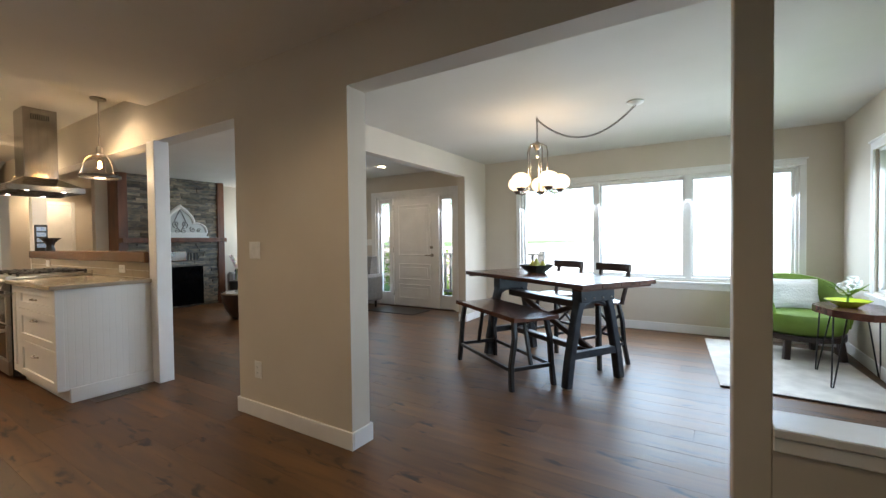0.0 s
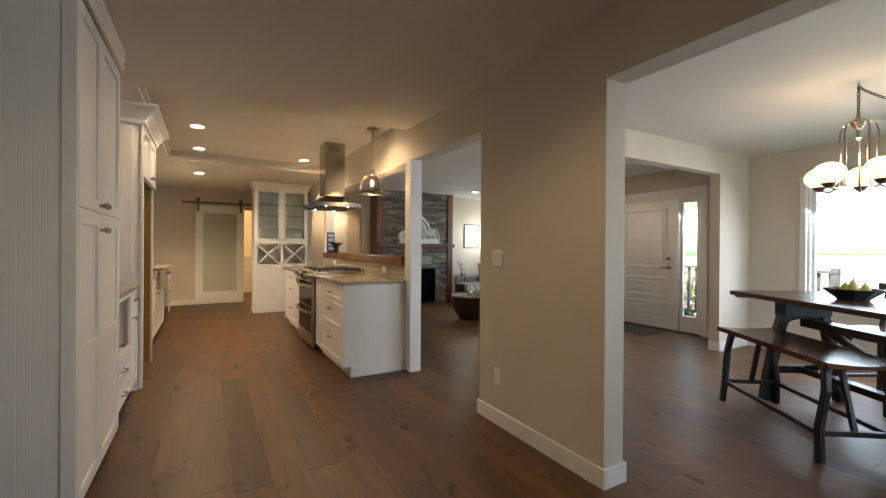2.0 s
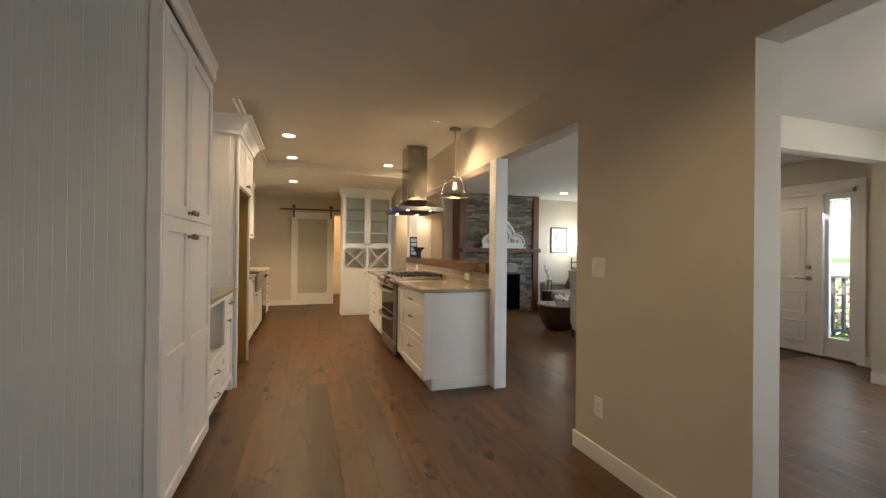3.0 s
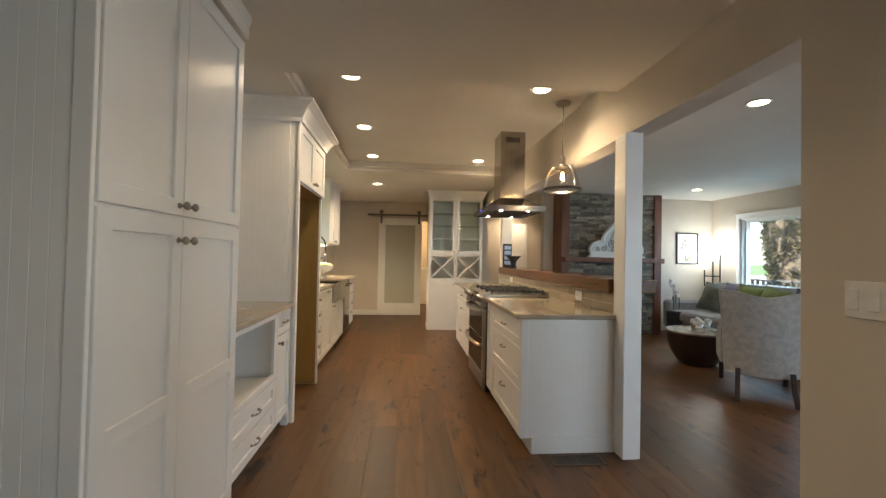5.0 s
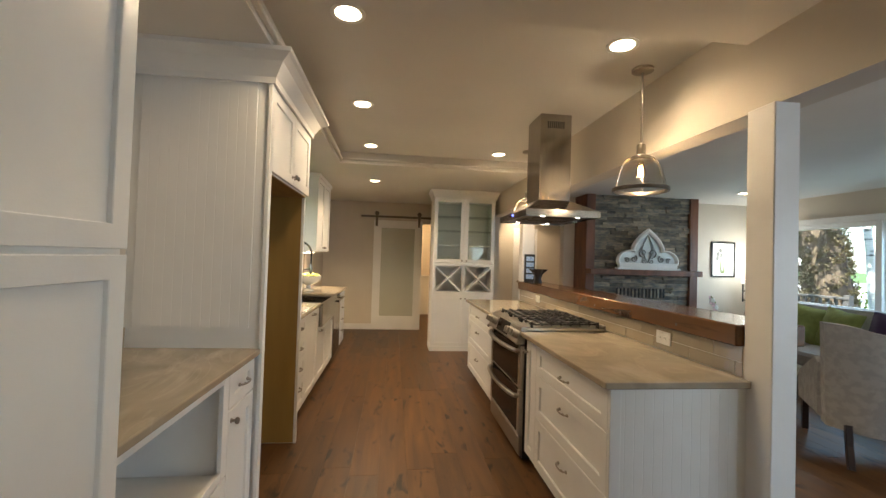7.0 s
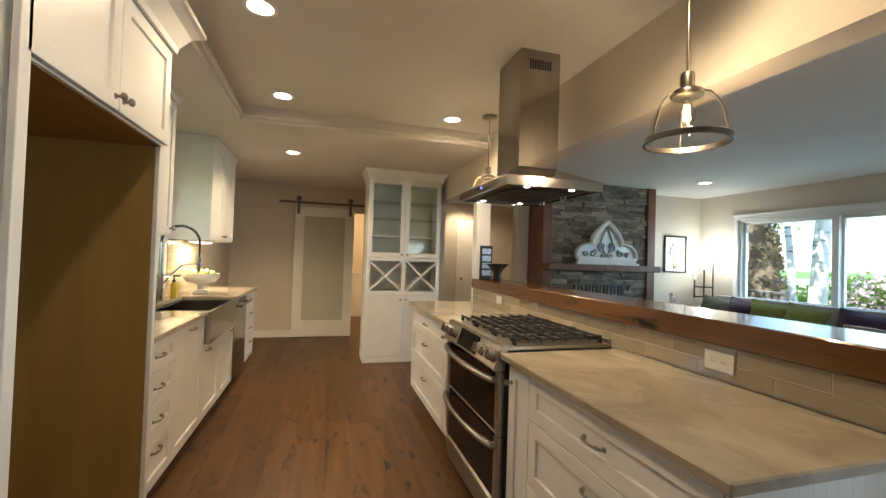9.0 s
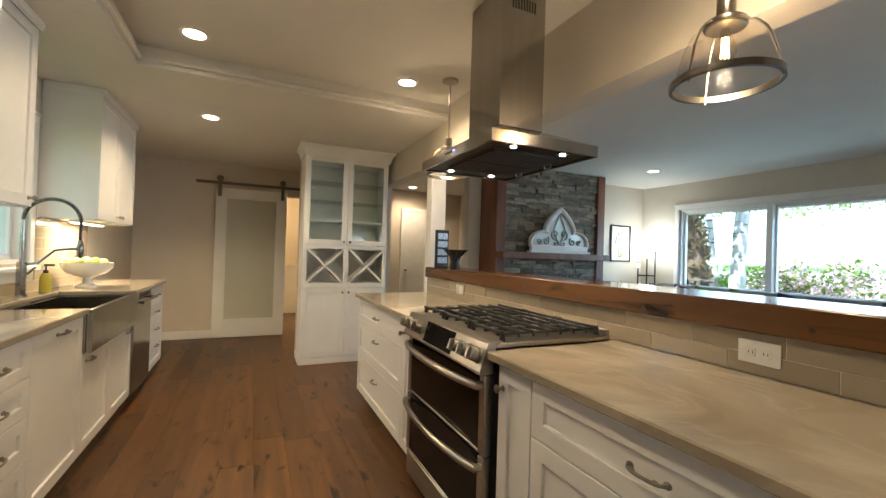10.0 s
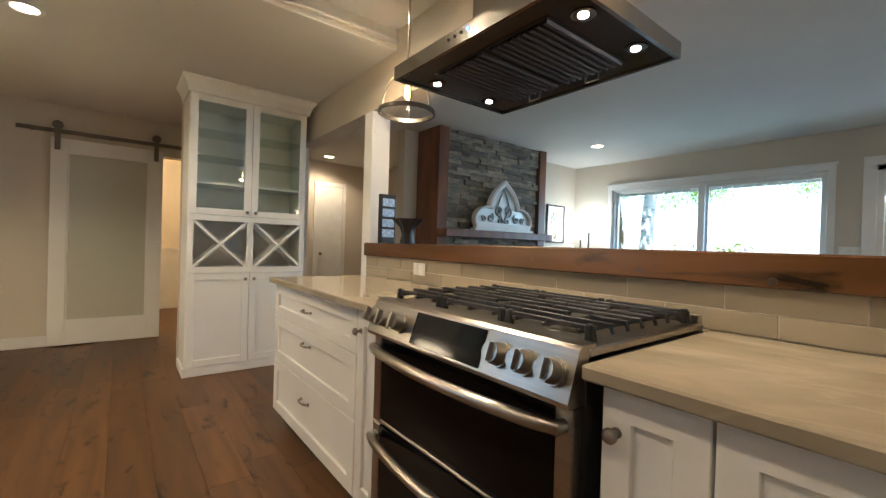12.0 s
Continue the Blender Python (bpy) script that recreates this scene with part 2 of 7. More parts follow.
def leafy(name, colour, glowthrough):
    """Thin leaves: light comes through them as well as off them."""
    mt_ = material(name, colour, 0.55, colour2=tuple(c * 0.6 for c in colour), scale=(3, 3, 3), vary=0.35)
    n, l = mt_.node_tree.nodes, mt_.node_tree.links
    tr, mx = n.new("ShaderNodeBsdfTranslucent"), n.new("ShaderNodeMixShader")
    tr.inputs["Color"].default_value = (*glowthrough, 1)
    mx.inputs[0].default_value = 0.45
    l.new(n["Principled BSDF"].outputs[0], mx.inputs[1])
    l.new(tr.outputs[0], mx.inputs[2])
    l.new(mx.outputs[0], n["Material Output"].inputs[0])
    return mt_


LEAF = leafy("leaves", (0.12, 0.22, 0.035), (0.30, 0.42, 0.06))
IVY = leafy("ivy_leaves", (0.20, 0.155, 0.085), (0.18, 0.15, 0.06))
BLOSSOM = leafy("pink_blossom", (0.80, 0.60, 0.63), (0.78, 0.58, 0.60))
PETAL = material("white_petals", (0.78, 0.77, 0.72), 0.6, scale=(8, 8, 8))
BARK = material("bark", (0.17, 0.12, 0.075), 0.9, colour2=(0.05, 0.035, 0.022), scale=(9, 9, 3), detail=8, bump=1.0, bump_scale=14)
BIRCH = material("birch_bark", (0.55, 0.55, 0.52), 0.8, colour2=(0.08, 0.075, 0.07), scale=(4, 4, 14), detail=7, mix=(0.30, 0.44), bump=0.5, bump_scale=20)
GRASS = material("lawn", (0.075, 0.14, 0.025), 0.9, colour2=(0.04, 0.085, 0.014), scale=(1.2, 1.2, 1.2), detail=9, bump=0.8, bump_scale=30)
DECK = material("deck_paint", (0.12, 0.11, 0.105), 0.6, colour2=(0.08, 0.075, 0.07), scale=(6, 6, 6), bump=0.1, bump_scale=60)
PAPER = material("art_paper", (0.80, 0.78, 0.71), 0.8, scale=(3, 3, 3))
LIME = material("lime_glass", (0.50, 0.60, 0.03), 0.2, scale=(6, 6, 6), coat=0.3)
SOAP = material("yellow_soap", (0.60, 0.50, 0.06), 0.2, scale=(6, 6, 6))
LED = glow("lamp_lens", (1.0, 0.80, 0.50), 5.0)
COOL_LED = glow("hood_lamp_lens", (1.0, 0.88, 0.70), 9.0)
GLOBE = glow("opal_globe", (1.0, 0.74, 0.40), 0.42)
FILAMENT = glow("filament", (1.0, 0.55, 0.16), 22.0)
BLUELED = glow("blue_indicator", (0.05, 0.10, 1.0), 4.0)
SHADE = glow("lamp_shade", (1.0, 0.96, 0.88), 0.14)
PAVE = material("pale_concrete", (0.36, 0.35, 0.33), 0.85, colour2=(0.30, 0.29, 0.275), scale=(2, 2, 2), bump=0.2, bump_scale=40)
# steel of the hood's underside, its shade and brown reflections put into the colour
SHADEDSTEEL = material("shaded_steel", (0.085, 0.072, 0.062), 0.48, 1.0, scale=(40, 40, 4))
RANGESTEEL = material("range_steel", (0.41, 0.38, 0.34), 0.28, 1.0, colour2=(0.35, 0.325, 0.29), scale=(3, 90, 90), detail=3, bump=0.03, bump_scale=0)
RAILMETAL = material("rail_metal", (0.17, 0.145, 0.12), 0.35, 0.9, scale=(20, 20, 20))

# ---- building helpers ----
def bx(bm, a, b, bev=0.0):
    """A box between two corners, with its edges bevelled by bev."""
    lo, hi = [min(p, q) for p, q in zip(a, b)], [max(p, q) for p, q in zip(a, b)]
    m = Matrix.Translation([(p + q) / 2 for p, q in zip(lo, hi)]) @ Matrix.Diagonal((*[q - p for p, q in zip(lo, hi)], 1))
    made = bmesh.ops.create_cube(bm, size=1, matrix=m)["verts"]
    if bev:
        edges = list({e for v in made for e in v.link_edges})
        bmesh.ops.bevel(bm, geom=edges, offset=bev, segments=1, affect="EDGES", clamp_overlap=True)
    return bm


def cyl(bm, p, q, r, r2=None, n=16):
    """A round bar from p to q, tapering from r to r2."""
    p, q = Vector(p), Vector(q)
    m = Matrix.Translation((p + q) / 2) @ (q - p).to_track_quat("Z", "Y").to_matrix().to_4x4()
    bmesh.ops.create_cone(bm, cap_ends=True, segments=n, radius1=r, radius2=r if r2 is None else r2, depth=(q - p).length, matrix=m)
    return bm


def ball(bm, c, r, sx=1, sy=1, sz=1, n=16):
    bmesh.ops.create_uvsphere(bm, u_segments=n, v_segments=max(6, n // 2), radius=r, matrix=Matrix.Translation(c) @ Matrix.Diagonal((sx, sy, sz, 1)))
    return bm


def tube(bm, pts, r, n=8, taper=None):
    """A tube along a line of points."""
    pts = [Vector(p) for p in pts]
    rings, side = [], None
    for i, p in enumerate(pts):
        d = (pts[min(i + 1, len(pts) - 1)] - pts[max(i - 1, 0)]).normalized()
        if side is None:
            side = d.orthogonal().normalized()
        side = (side - d * side.dot(d)).normalized()
        up = d.cross(side)
        rad = r if taper is None else r + (taper - r) * i / (len(pts) - 1)
        rings.append([bm.verts.new(p + (side * math.cos(2 * math.pi * k / n) + up * math.sin(2 * math.pi * k / n)) * rad) for k in range(n)])
    for a, b in zip(rings, rings[1:]):
        for k in range(n):
            bm.faces.new((a[k], a[(k + 1) % n], b[(k + 1) % n], b[k]))
    bm.faces.new(rings[0][::-1])
    bm.faces.new(rings[-1])
    return bm


def lathe(bm, profile, centre=(0, 0, 0), n=24, caps=True):
    """A turned shape from (radius, height) pairs about the vertical through centre."""
    c = Vector(centre)
    rings = [[bm.verts.new(c + Vector((r * math.cos(2 * math.pi * k / n), r * math.sin(2 * math.pi * k / n), z))) for k in range(n)] for r, z in profile]
    for a, b in zip(rings, rings[1:]):
        for k in range(n):
            bm.faces.new((a[k], a[(k + 1) % n], b[(k + 1) % n], b[k]))
    if caps:
        bm.faces.new(rings[0][::-1])
        bm.faces.new(rings[-1])
    return bm


def prism(bm, outline, lo, hi, axis="y"):
    """A flat outline of (u, v) pairs pushed along an axis from lo to hi."""
    def at(u, v, w):
        return {"x": (w, u, v), "y": (u, w, v), "z": (u, v, w)}[axis]
    a = [bm.verts.new(at(u, v, lo)) for u, v in outline]
    b = [bm.verts.new(at(u, v, hi)) for u, v in outline]
    n = len(outline)
    for k in range(n):
        bm.faces.new((a[k], a[(k + 1) % n], b[(k + 1) % n], b[k]))
    bm.faces.new(a[::-1])
    bm.faces.new(b)
    return bm


def root_of(ob):
    while ob.parent:
        ob = ob.parent
    return ob


def mesh_of(name, bm, mat, smooth=False, shift=None):
    bmesh.ops.recalc_face_normals(bm, faces=bm.faces)
    if shift is not None:
        bmesh.ops.translate(bm, verts=bm.verts, vec=shift)
    me = bpy.data.meshes.new(name)
    bm.to_mesh(me)
    bm.free()
    me.materials.append(mat)
    if smooth:
        me.set_sharp_from_angle(angle=radians(38))
        for f in me.polygons:
            f.use_smooth = True
    return me


def thing(name, at, label="", category="", group="", kind=""):
    ob = new(name)
    ob.empty_display_size = 0.05
    ob.location = at
    return tagged(ob, label, category, group, kind)


def part(name, bm, mat, parent, label="", smooth=False):
    """One mesh under a thing or part; bm is given in world places."""
    ob = new(name, mesh_of(name, bm, mat, smooth, -Vector(root_of(parent).location)))
    ob.parent = parent
    return tagged(ob, label)


def solid(name, bm, mat, label="", category="", kind="structure", smooth=False):
    return tagged(new(name, mesh_of(name, bm, mat, smooth)), label, category, "", kind)


def B(*boxes, bev=0.0):
    bm = bmesh.new()
    for a, b in boxes:
        bx(bm, a, b, bev)
    return bm


# ---- the structure ----
CEILZ, TOP, HEAD = 2.45, 2.80, 2.12
FACADE = 7.30      # inner face of the wall with the front door
WX, EX = -9.50, 0.55

# kitchen side wall, with the window over the sink
SW = (-8.50, -7.70, 1.12, 2.10)
solid("wall_south", B(((-13.6, -0.15, 0), (SW[0], 0, TOP)), ((SW[1], -0.15, 0), (-3.46, 0, TOP)), ((SW[0], -0.15, 0), (SW[1], 0, SW[2])), ((SW[0], -0.15, SW[3]), (SW[1], 0, TOP))),
      WALL, "warm greige painted kitchen wall", "wall")
solid("wall_behind", B(((-3.46, -1.35, 0), (1.75, -1.2, TOP)), ((1.6, -1.2, 0), (1.75, 3.10, TOP)), ((-3.46, -1.2, 0), (-3.40, 0.0, TOP))), WALL, "plain greige painted wall", "wall")
# wall with the sliding door, its doorway and the small room behind
solid("wall_west", B(((-11.40, 0, 0), (-11.25, 1.30, TOP)), ((-11.40, 1.30, 2.06), (-11.25, 2.15, TOP)), ((-11.40, 2.15, 0), (-11.25, 2.95, TOP))), WALL, "greige painted wall behind the sliding door", "wall")
solid("wall_pantry_room", B(((-13.6, 0, 0), (-13.45, 2.95, TOP))), WALL, "warm lit wall of the small room", "wall")
solid("wainscot", B(((-13.45, 0.02, 0.12), (-13.43, 2.80, 0.92)), ((-13.45, 0.02, 0.92), (-13.40, 2.80, 0.97)), ((-13.45, 0.02, 0), (-13.42, 2.80, 0.12))), TRIM, "white painted wainscot with cap rail", "wainscot")
# hall
solid("wall_hall", B(((-13.6, 2.95, 0), (-9.85, 3.06, TOP)), ((-12.20, 3.06, 0), (-12.05, 5.2, TOP)), ((-12.20, 5.2, 0), (-9.65, 5.35, TOP))), WALL, "warm beige painted hall walls", "wall")
solid("wall_living", B(((-9.65, 4.02, 0), (WX, 7.55, TOP))), WALL, "greige painted wall beside the fireplace", "wall")

# facade with living-room window, front door with sidelights, dining window
LW = (-8.85, -6.46, 0.87, 2.05)
FD = (-6.10, -4.32, 0.0, 2.06)
DW = (-3.14, 0.18, 0.68, 2.02)
y0, y1 = FACADE, FACADE + 0.2
solid("wall_north", B(((-9.65, y0, 0), (LW[0], y1, TOP)), ((LW[0], y0, 0), (LW[1], y1, LW[2])), ((LW[0], y0, LW[3]), (LW[1], y1, TOP)), ((LW[1], y0, 0), (FD[0], y1, TOP)),
                      ((FD[0], y0, FD[3]), (FD[1], y1, TOP)), ((FD[1], y0, 0), (DW[0], y1, TOP)), ((DW[0], y0, 0), (DW[1], y1, DW[2])),
                      ((DW[0], y0, DW[3]), (DW[1], y1, TOP)), ((DW[1], y0, 0), (EX + 0.15, y1, TOP))), WALL, "light greige painted outer wall", "wall")
EW = (4.40, 6.35, 0.72, 1.98)
solid("wall_east", B(((EX, 3.10, 0), (EX + 0.15, EW[0], TOP)), ((EX, EW[1], 0), (EX + 0.15, FACADE, TOP)), ((EX, EW[0], 0), (EX + 0.15, EW[1], EW[2])), ((EX, EW[0], EW[3]), (EX + 0.15, EW[1], TOP))),
      WALL, "light greige painted dining wall", "wall")

# partition between kitchen and the front rooms: pier, header, half wall
PY0, PY1 = 2.95, 3.10
solid("wall_pier", B(((-3.60, PY0, 0), (-2.48, PY1, HEAD))), WALL, "greige painted wall pier between openings", "wall")
solid("header_beam", B(((-9.85, PY0, HEAD), (1.6, PY1, TOP))), WALL, "greige painted header beam over the openings", "beam")
solid("half_wall", B(((-0.55, PY0, 0), (1.6, PY1, 0.56))), WALL, "low greige half wall beside the post", "wall")
solid("half_wall_sill", B(((-0.55, PY0 - 0.02, 0.56), (1.6, PY1 + 0.02, 0.59)), ((-0.55, PY0 - 0.012, 0.51), (1.6, PY0, 0.56)), bev=0.004), TRIM, "white painted sill on the half wall", "sill")
solid("post_dining", B(((-0.66, PY0, 0), (-0.55, PY1, HEAD)), bev=0.004), WALL, "greige painted square post", "post")
solid("post_counter", B(((-4.90, PY0 - 0.03, 0), (-4.76, PY1 - 0.06, HEAD)), bev=0.004), TRIM, "white painted square post at the counter end", "post")
solid("post_hall", B(((-8.385, PY0, 0), (-8.262, PY1, HEAD)), bev=0.004), TRIM, "white painted post at the hall opening", "post")
# header between dining room and entry
solid("wall_entry", B(((-3.86, PY1, 2.17), (-3.74, 6.60, TOP)), ((-3.86, 6.60, 0), (-3.74, FACADE, TOP))), WALL, "greige painted wall and header to the entry", "wall")

# ceiling with the raised tray over the kitchen
TX0, TX1, TY0, TY1 = -7.95, -4.94, 0.70, PY0
solid("ceiling", B(((-13.6, -1.35, CEILZ), (1.75, TY0, TOP)), ((-13.6, TY0, CEILZ), (TX0, PY0, TOP)), ((TX1, TY0, CEILZ), (1.75, PY0, TOP)), ((-13.6, PY1, CEILZ), (1.75, FACADE, TOP)),
                   ((TX0, TY0, TRAY), (TX1, TY1, TOP))), CEIL, "white painted ceiling with a raised tray", "ceiling")
solid("tray_moulding", B(((TX0, TY0, CEILZ + 0.03), (TX1, TY0 + 0.035, CEILZ + 0.055)), ((TX0, TY0, CEILZ + 0.03), (TX0 + 0.035, TY1, CEILZ + 0.055)), ((TX1 - 0.035, TY0, CEILZ + 0.03), (TX1, TY1, CEILZ + 0.055)), bev=0.006), CEIL, "white moulding inside the ceiling tray", "moulding")
solid("roof", B(((-13.8, -1.6, TOP + 0.02), (2.0, FACADE + 0.15, TOP + 0.2))), CEIL, "plain roof deck", "roof")
eave = B(((-13.8, FACADE + 0.21, 2.17), (2.0, FACADE + 0.95, 2.21)))
for k in range(90):
    bx(eave, (-11 + k * 0.13, FACADE + 0.85, 2.07), (-10.96 + k * 0.13, FACADE + 0.90, 2.17))
bx(eave, (-13.8, FACADE + 0.90, 2.07), (2.0, FACADE + 0.96, 2.30))
solid("eave", eave, TRIM, "white painted eave soffit with battens", "eave")

# skirting boards
solid("baseboard", B(((-3.615, PY0 - 0.015, 0), (-2.465, PY0, 0.106)), ((-3.615, PY0, 0), (-3.60, PY1, 0.106)), ((-2.48, PY0, 0), (-2.465, PY1 + 0.015, 0.106)), ((-3.60, PY1, 0), (-2.48, PY1 + 0.015, 0.106)),
                     ((-11.25, 0.0, 0), (-11.235, 1.30, 0.11)), ((-9.65, 0.0, 0), (-11.25, 0.015, 0.11)), ((-4.27, FACADE - 0.015, 0), (-3.86, FACADE, 0.11)), ((-3.74, FACADE - 0.015, 0), (EX, FACADE, 0.11)),
                     ((EX - 0.015, 3.10, 0), (EX, FACADE - 0.015, 0.11)), ((-3.74, 6.60, 0), (-3.725, FACADE - 0.015, 0.11)), ((-3.86, 6.585, 0), (-3.725, 6.60, 0.11)), ((WX, 6.0, 0), (WX + 0.015, FACADE, 0.11)),
                     ((WX, FACADE - 0.015, 0), (-6.22, FACADE, 0.11)), ((WX, 4.02, 0), (WX + 0.015, 4.2, 0.11)), bev=0.003), TRIM, "white painted baseboard", "baseboard")


# ---- windows and doors ----
def window(name, x0, x1, z0, z1, mullions, y=FACADE, label=""):
    """A framed window in a wall that faces -y, with casing, sill and panes."""
    w = thing(name, ((x0 + x1) / 2, y + 0.1, z0), label, "window", kind="structure")
    c = 0.062
    part("window_casing", B(((x0 - c, y - 0.018, z1), (x1 + c, y, z1 + c)), ((x0 - c, y - 0.018, z0 - 0.02), (x0, y, z1)), ((x1, y - 0.018, z0 - 0.02), (x1 + c, y, z1)),
                            ((x0 - c - 0.015, y - 0.03, z1 + c), (x1 + c + 0.015, y, z1 + c + 0.02)), bev=0.003), TRIM, w)
    part("window_sill", B(((x0 - c - 0.02, y - 0.05, z0 - 0.05), (x1 + c + 0.02, y + 0.02, z0 - 0.02)), ((x0 - c, y - 0.018, z0 - 0.12), (x1 + c, y, z0 - 0.05)), bev=0.004), TRIM, w)
    f = 0.045
    fr = B(((x0, y + 0.02, z0), (x1, y + 0.16, z0 + f * 0.6)), ((x0, y + 0.02, z1 - f * 0.6), (x1, y + 0.16, z1)), ((x0, y + 0.02, z0), (x0 + f * 0.6, y + 0.16, z1)), ((x1 - f * 0.6, y + 0.02, z0), (x1, y + 0.16, z1)))
    for m in mullions:
        bx(fr, (m - 0.035, y + 0.01, z0), (m + 0.035, y + 0.15, z1))
    part("window_frame", fr, TRIM, w)
    xs = [x0, *mullions, x1]
    for a, b in zip(xs, xs[1:]):
        part("sash", B(((a + 0.03, y + 0.07, z0 + 0.027), (b - 0.03, y + 0.11, z0 + 0.06)), ((a + 0.03, y + 0.07, z1 - 0.06), (b - 0.03, y + 0.11, z1 - 0.027)),
                       ((a + 0.03, y + 0.07, z0 + 0.06), (a + 0.06, y + 0.11, z1 - 0.06)), ((b - 0.06, y + 0.07, z0 + 0.06), (b - 0.03, y + 0.11, z1 - 0.06))), TRIM, w)
        p = part("pane", B(((a + 0.06, y + 0.085, z0 + 0.06), (b - 0.06, y + 0.09, z1 - 0.06))), GLASS, w)
        p.visible_shadow = False
    return w


window("window_1", *LW[:2], *LW[2:], [-7.65], label="wide white-framed living room window onto the garden")
window("window_2", *DW[:2], *DW[2:], [-2.01, -0.90], label="wide three-pane white dining window")
e = window("window_3", -0.975, 0.975, EW[2], EW[3], [0.0], y=0.0, label="white side window of the dining room")
e.matrix_world = pose(EX + 0.1, 5.375, EW[2], 0, 0, -90)
e = window("window_4", -0.40, 0.40, SW[2], SW[3], [], y=0.0, label="white framed window over the sink")
e.matrix_world = pose((SW[0] + SW[1]) / 2, -0.1, SW[2], 0, 0, 180)

# front door with two sidelights
fd = thing("door_1", (-5.2, FACADE + 0.05, 0), "white panelled front door between narrow glass sidelights", "door", kind="structure")
y = FACADE
part("door_casing", B(((FD[0] - 0.10, y - 0.02, 0), (FD[0], y, FD[3])), ((FD[1], y - 0.02, 0), (FD[1] + 0.08, y, FD[3])), ((FD[0] - 0.10, y - 0.02, FD[3]), (FD[1] + 0.08, y, FD[3] + 0.09)), bev=0.003), TRIM, fd)
part("door_frame", B(((FD[0], y, 0), (FD[0] + 0.05, y + 0.15, FD[3])), ((FD[1] - 0.05, y, 0), (FD[1], y + 0.15, FD[3])), ((FD[0], y, FD[3] - 0.05), (FD[1], y + 0.15, FD[3])),
                     ((-5.76, y, 0), (-5.69, y + 0.15, FD[3] - 0.05)), ((-4.74, y, 0), (-4.66, y + 0.15, FD[3] - 0.05))), TRIM, fd)
leaf = part("door_leaf", B(((-5.69, y + 0.03, 0.02), (-4.74, y + 0.07, FD[3] - 0.05))), TRIM, fd)
for a, b in ((0.15, 0.42), (0.50, 0.80), (0.95, 1.88)):
    part("door_panel", B(((-5.58, y + 0.014, a), (-5.555, y + 0.03, b)), ((-4.875, y + 0.014, a), (-4.85, y + 0.03, b)), ((-5.555, y + 0.014, a), (-4.875, y + 0.03, a + 0.025)), ((-5.555, y + 0.014, b - 0.025), (-4.875, y + 0.03, b)), ((-5.51, y + 0.02, a + 0.065), (-4.92, y + 0.03, b - 0.065)), bev=0.004), TRIM, leaf)
hd = bmesh.new()
cyl(hd, (-4.815, y + 0.03, 0.96), (-4.815, y + 0.012, 0.96), 0.030, n=20)
cyl(hd, (-4.815, y + 0.01, 0.96), (-4.815, y - 0.05, 0.96), 0.010)
bx(hd, (-4.93, y - 0.055, 0.95), (-4.80, y - 0.038, 0.97), 0.004)
cyl(hd, (-4.815, y + 0.02, 1.10), (-4.815, y - 0.015, 1.10), 0.026)
part("door_handle", hd, NICKEL, leaf, "dark nickel lever handle and deadbolt")
hg = bmesh.new()
for hz in (0.25, 1.05, 1.85):
    cyl(hg, (-5.695, y + 0.02, hz - 0.05), (-5.695, y + 0.02, hz + 0.05), 0.009, n=8)
part("hinges", hg, NICKEL, leaf)
for a, b in ((-6.05, -5.76), (-4.66, -4.37)):
    s = part("sidelight", B(((a, y + 0.04, 0.02), (b, y + 0.08, 0.25)), ((a, y + 0.04, FD[3] - 0.12), (b, y + 0.08, FD[3] - 0.05)), ((a, y + 0.04, 0.25), (a + 0.045, y + 0.08, FD[3] - 0.12)), ((b - 0.045, y + 0.04, 0.25), (b, y + 0.08, FD[3] - 0.12)), bev=0.003), TRIM, fd)
    p = part("pane", B(((a + 0.045, y + 0.055, 0.25), (b - 0.045, y + 0.06, FD[3] - 0.12))), GLASS, s)
    p.visible_shadow = False
part("threshold", B(((FD[0], y - 0.03, 0.0), (FD[1], y + 0.12, 0.018)), bev=0.004), DARKWOOD, fd, "dark threshold")

# sliding barn door on its rail
bd = thing("barn_door", (-11.18, 1.40, 0.0), "white sliding barn door with frosted glass panel", "door")
X = -11.20
part("door_frame", B(((X, 0.945, 0.015), (X + 0.04, 1.075, 2.10)), ((X, 1.74, 0.015), (X + 0.04, 1.87, 2.10)), ((X, 1.075, 1.95), (X + 0.04, 1.74, 2.10)), ((X, 1.075, 0.015), (X + 0.04, 1.74, 0.27)),
                     ((X, 1.075, 0.27), (X + 0.03, 1.09, 1.95)), ((X, 1.725, 0.27), (X + 0.03, 1.74, 1.95)), bev=0.003), WHITE, bd)
part("glass_panel", B(((X + 0.012, 1.09, 0.27), (X + 0.022, 1.725, 1.95))), FROST, bd, "greenish frosted glass panel")
for yy in (0.995, 1.805):
    hgr = B(((X + 0.04, yy - 0.022, 1.98), (X + 0.05, yy + 0.022, 2.225)), bev=0.002)
    cyl(hgr, (X + 0.03, yy, 2.228), (X + 0.055, yy, 2.228), 0.042, n=20)
    part("hanger", hgr, RAILMETAL, bd, "brushed metal strap hanger with roller")
rl = B(((X + 0.025, 0.70, 2.148), (X + 0.035, 2.72, 2.188)), bev=0.002)
for yy in (0.80, 1.4, 2.0, 2.6):
    cyl(rl, (-11.25, yy, 2.168), (X + 0.04, yy, 2.168), 0.014, n=10)
rail = thing("door_rail", (X + 0.03, 1.7, 2.145), "brushed metal barn door rail on the wall", "rail")
part("rail_bar", rl, RAILMETAL, rail)

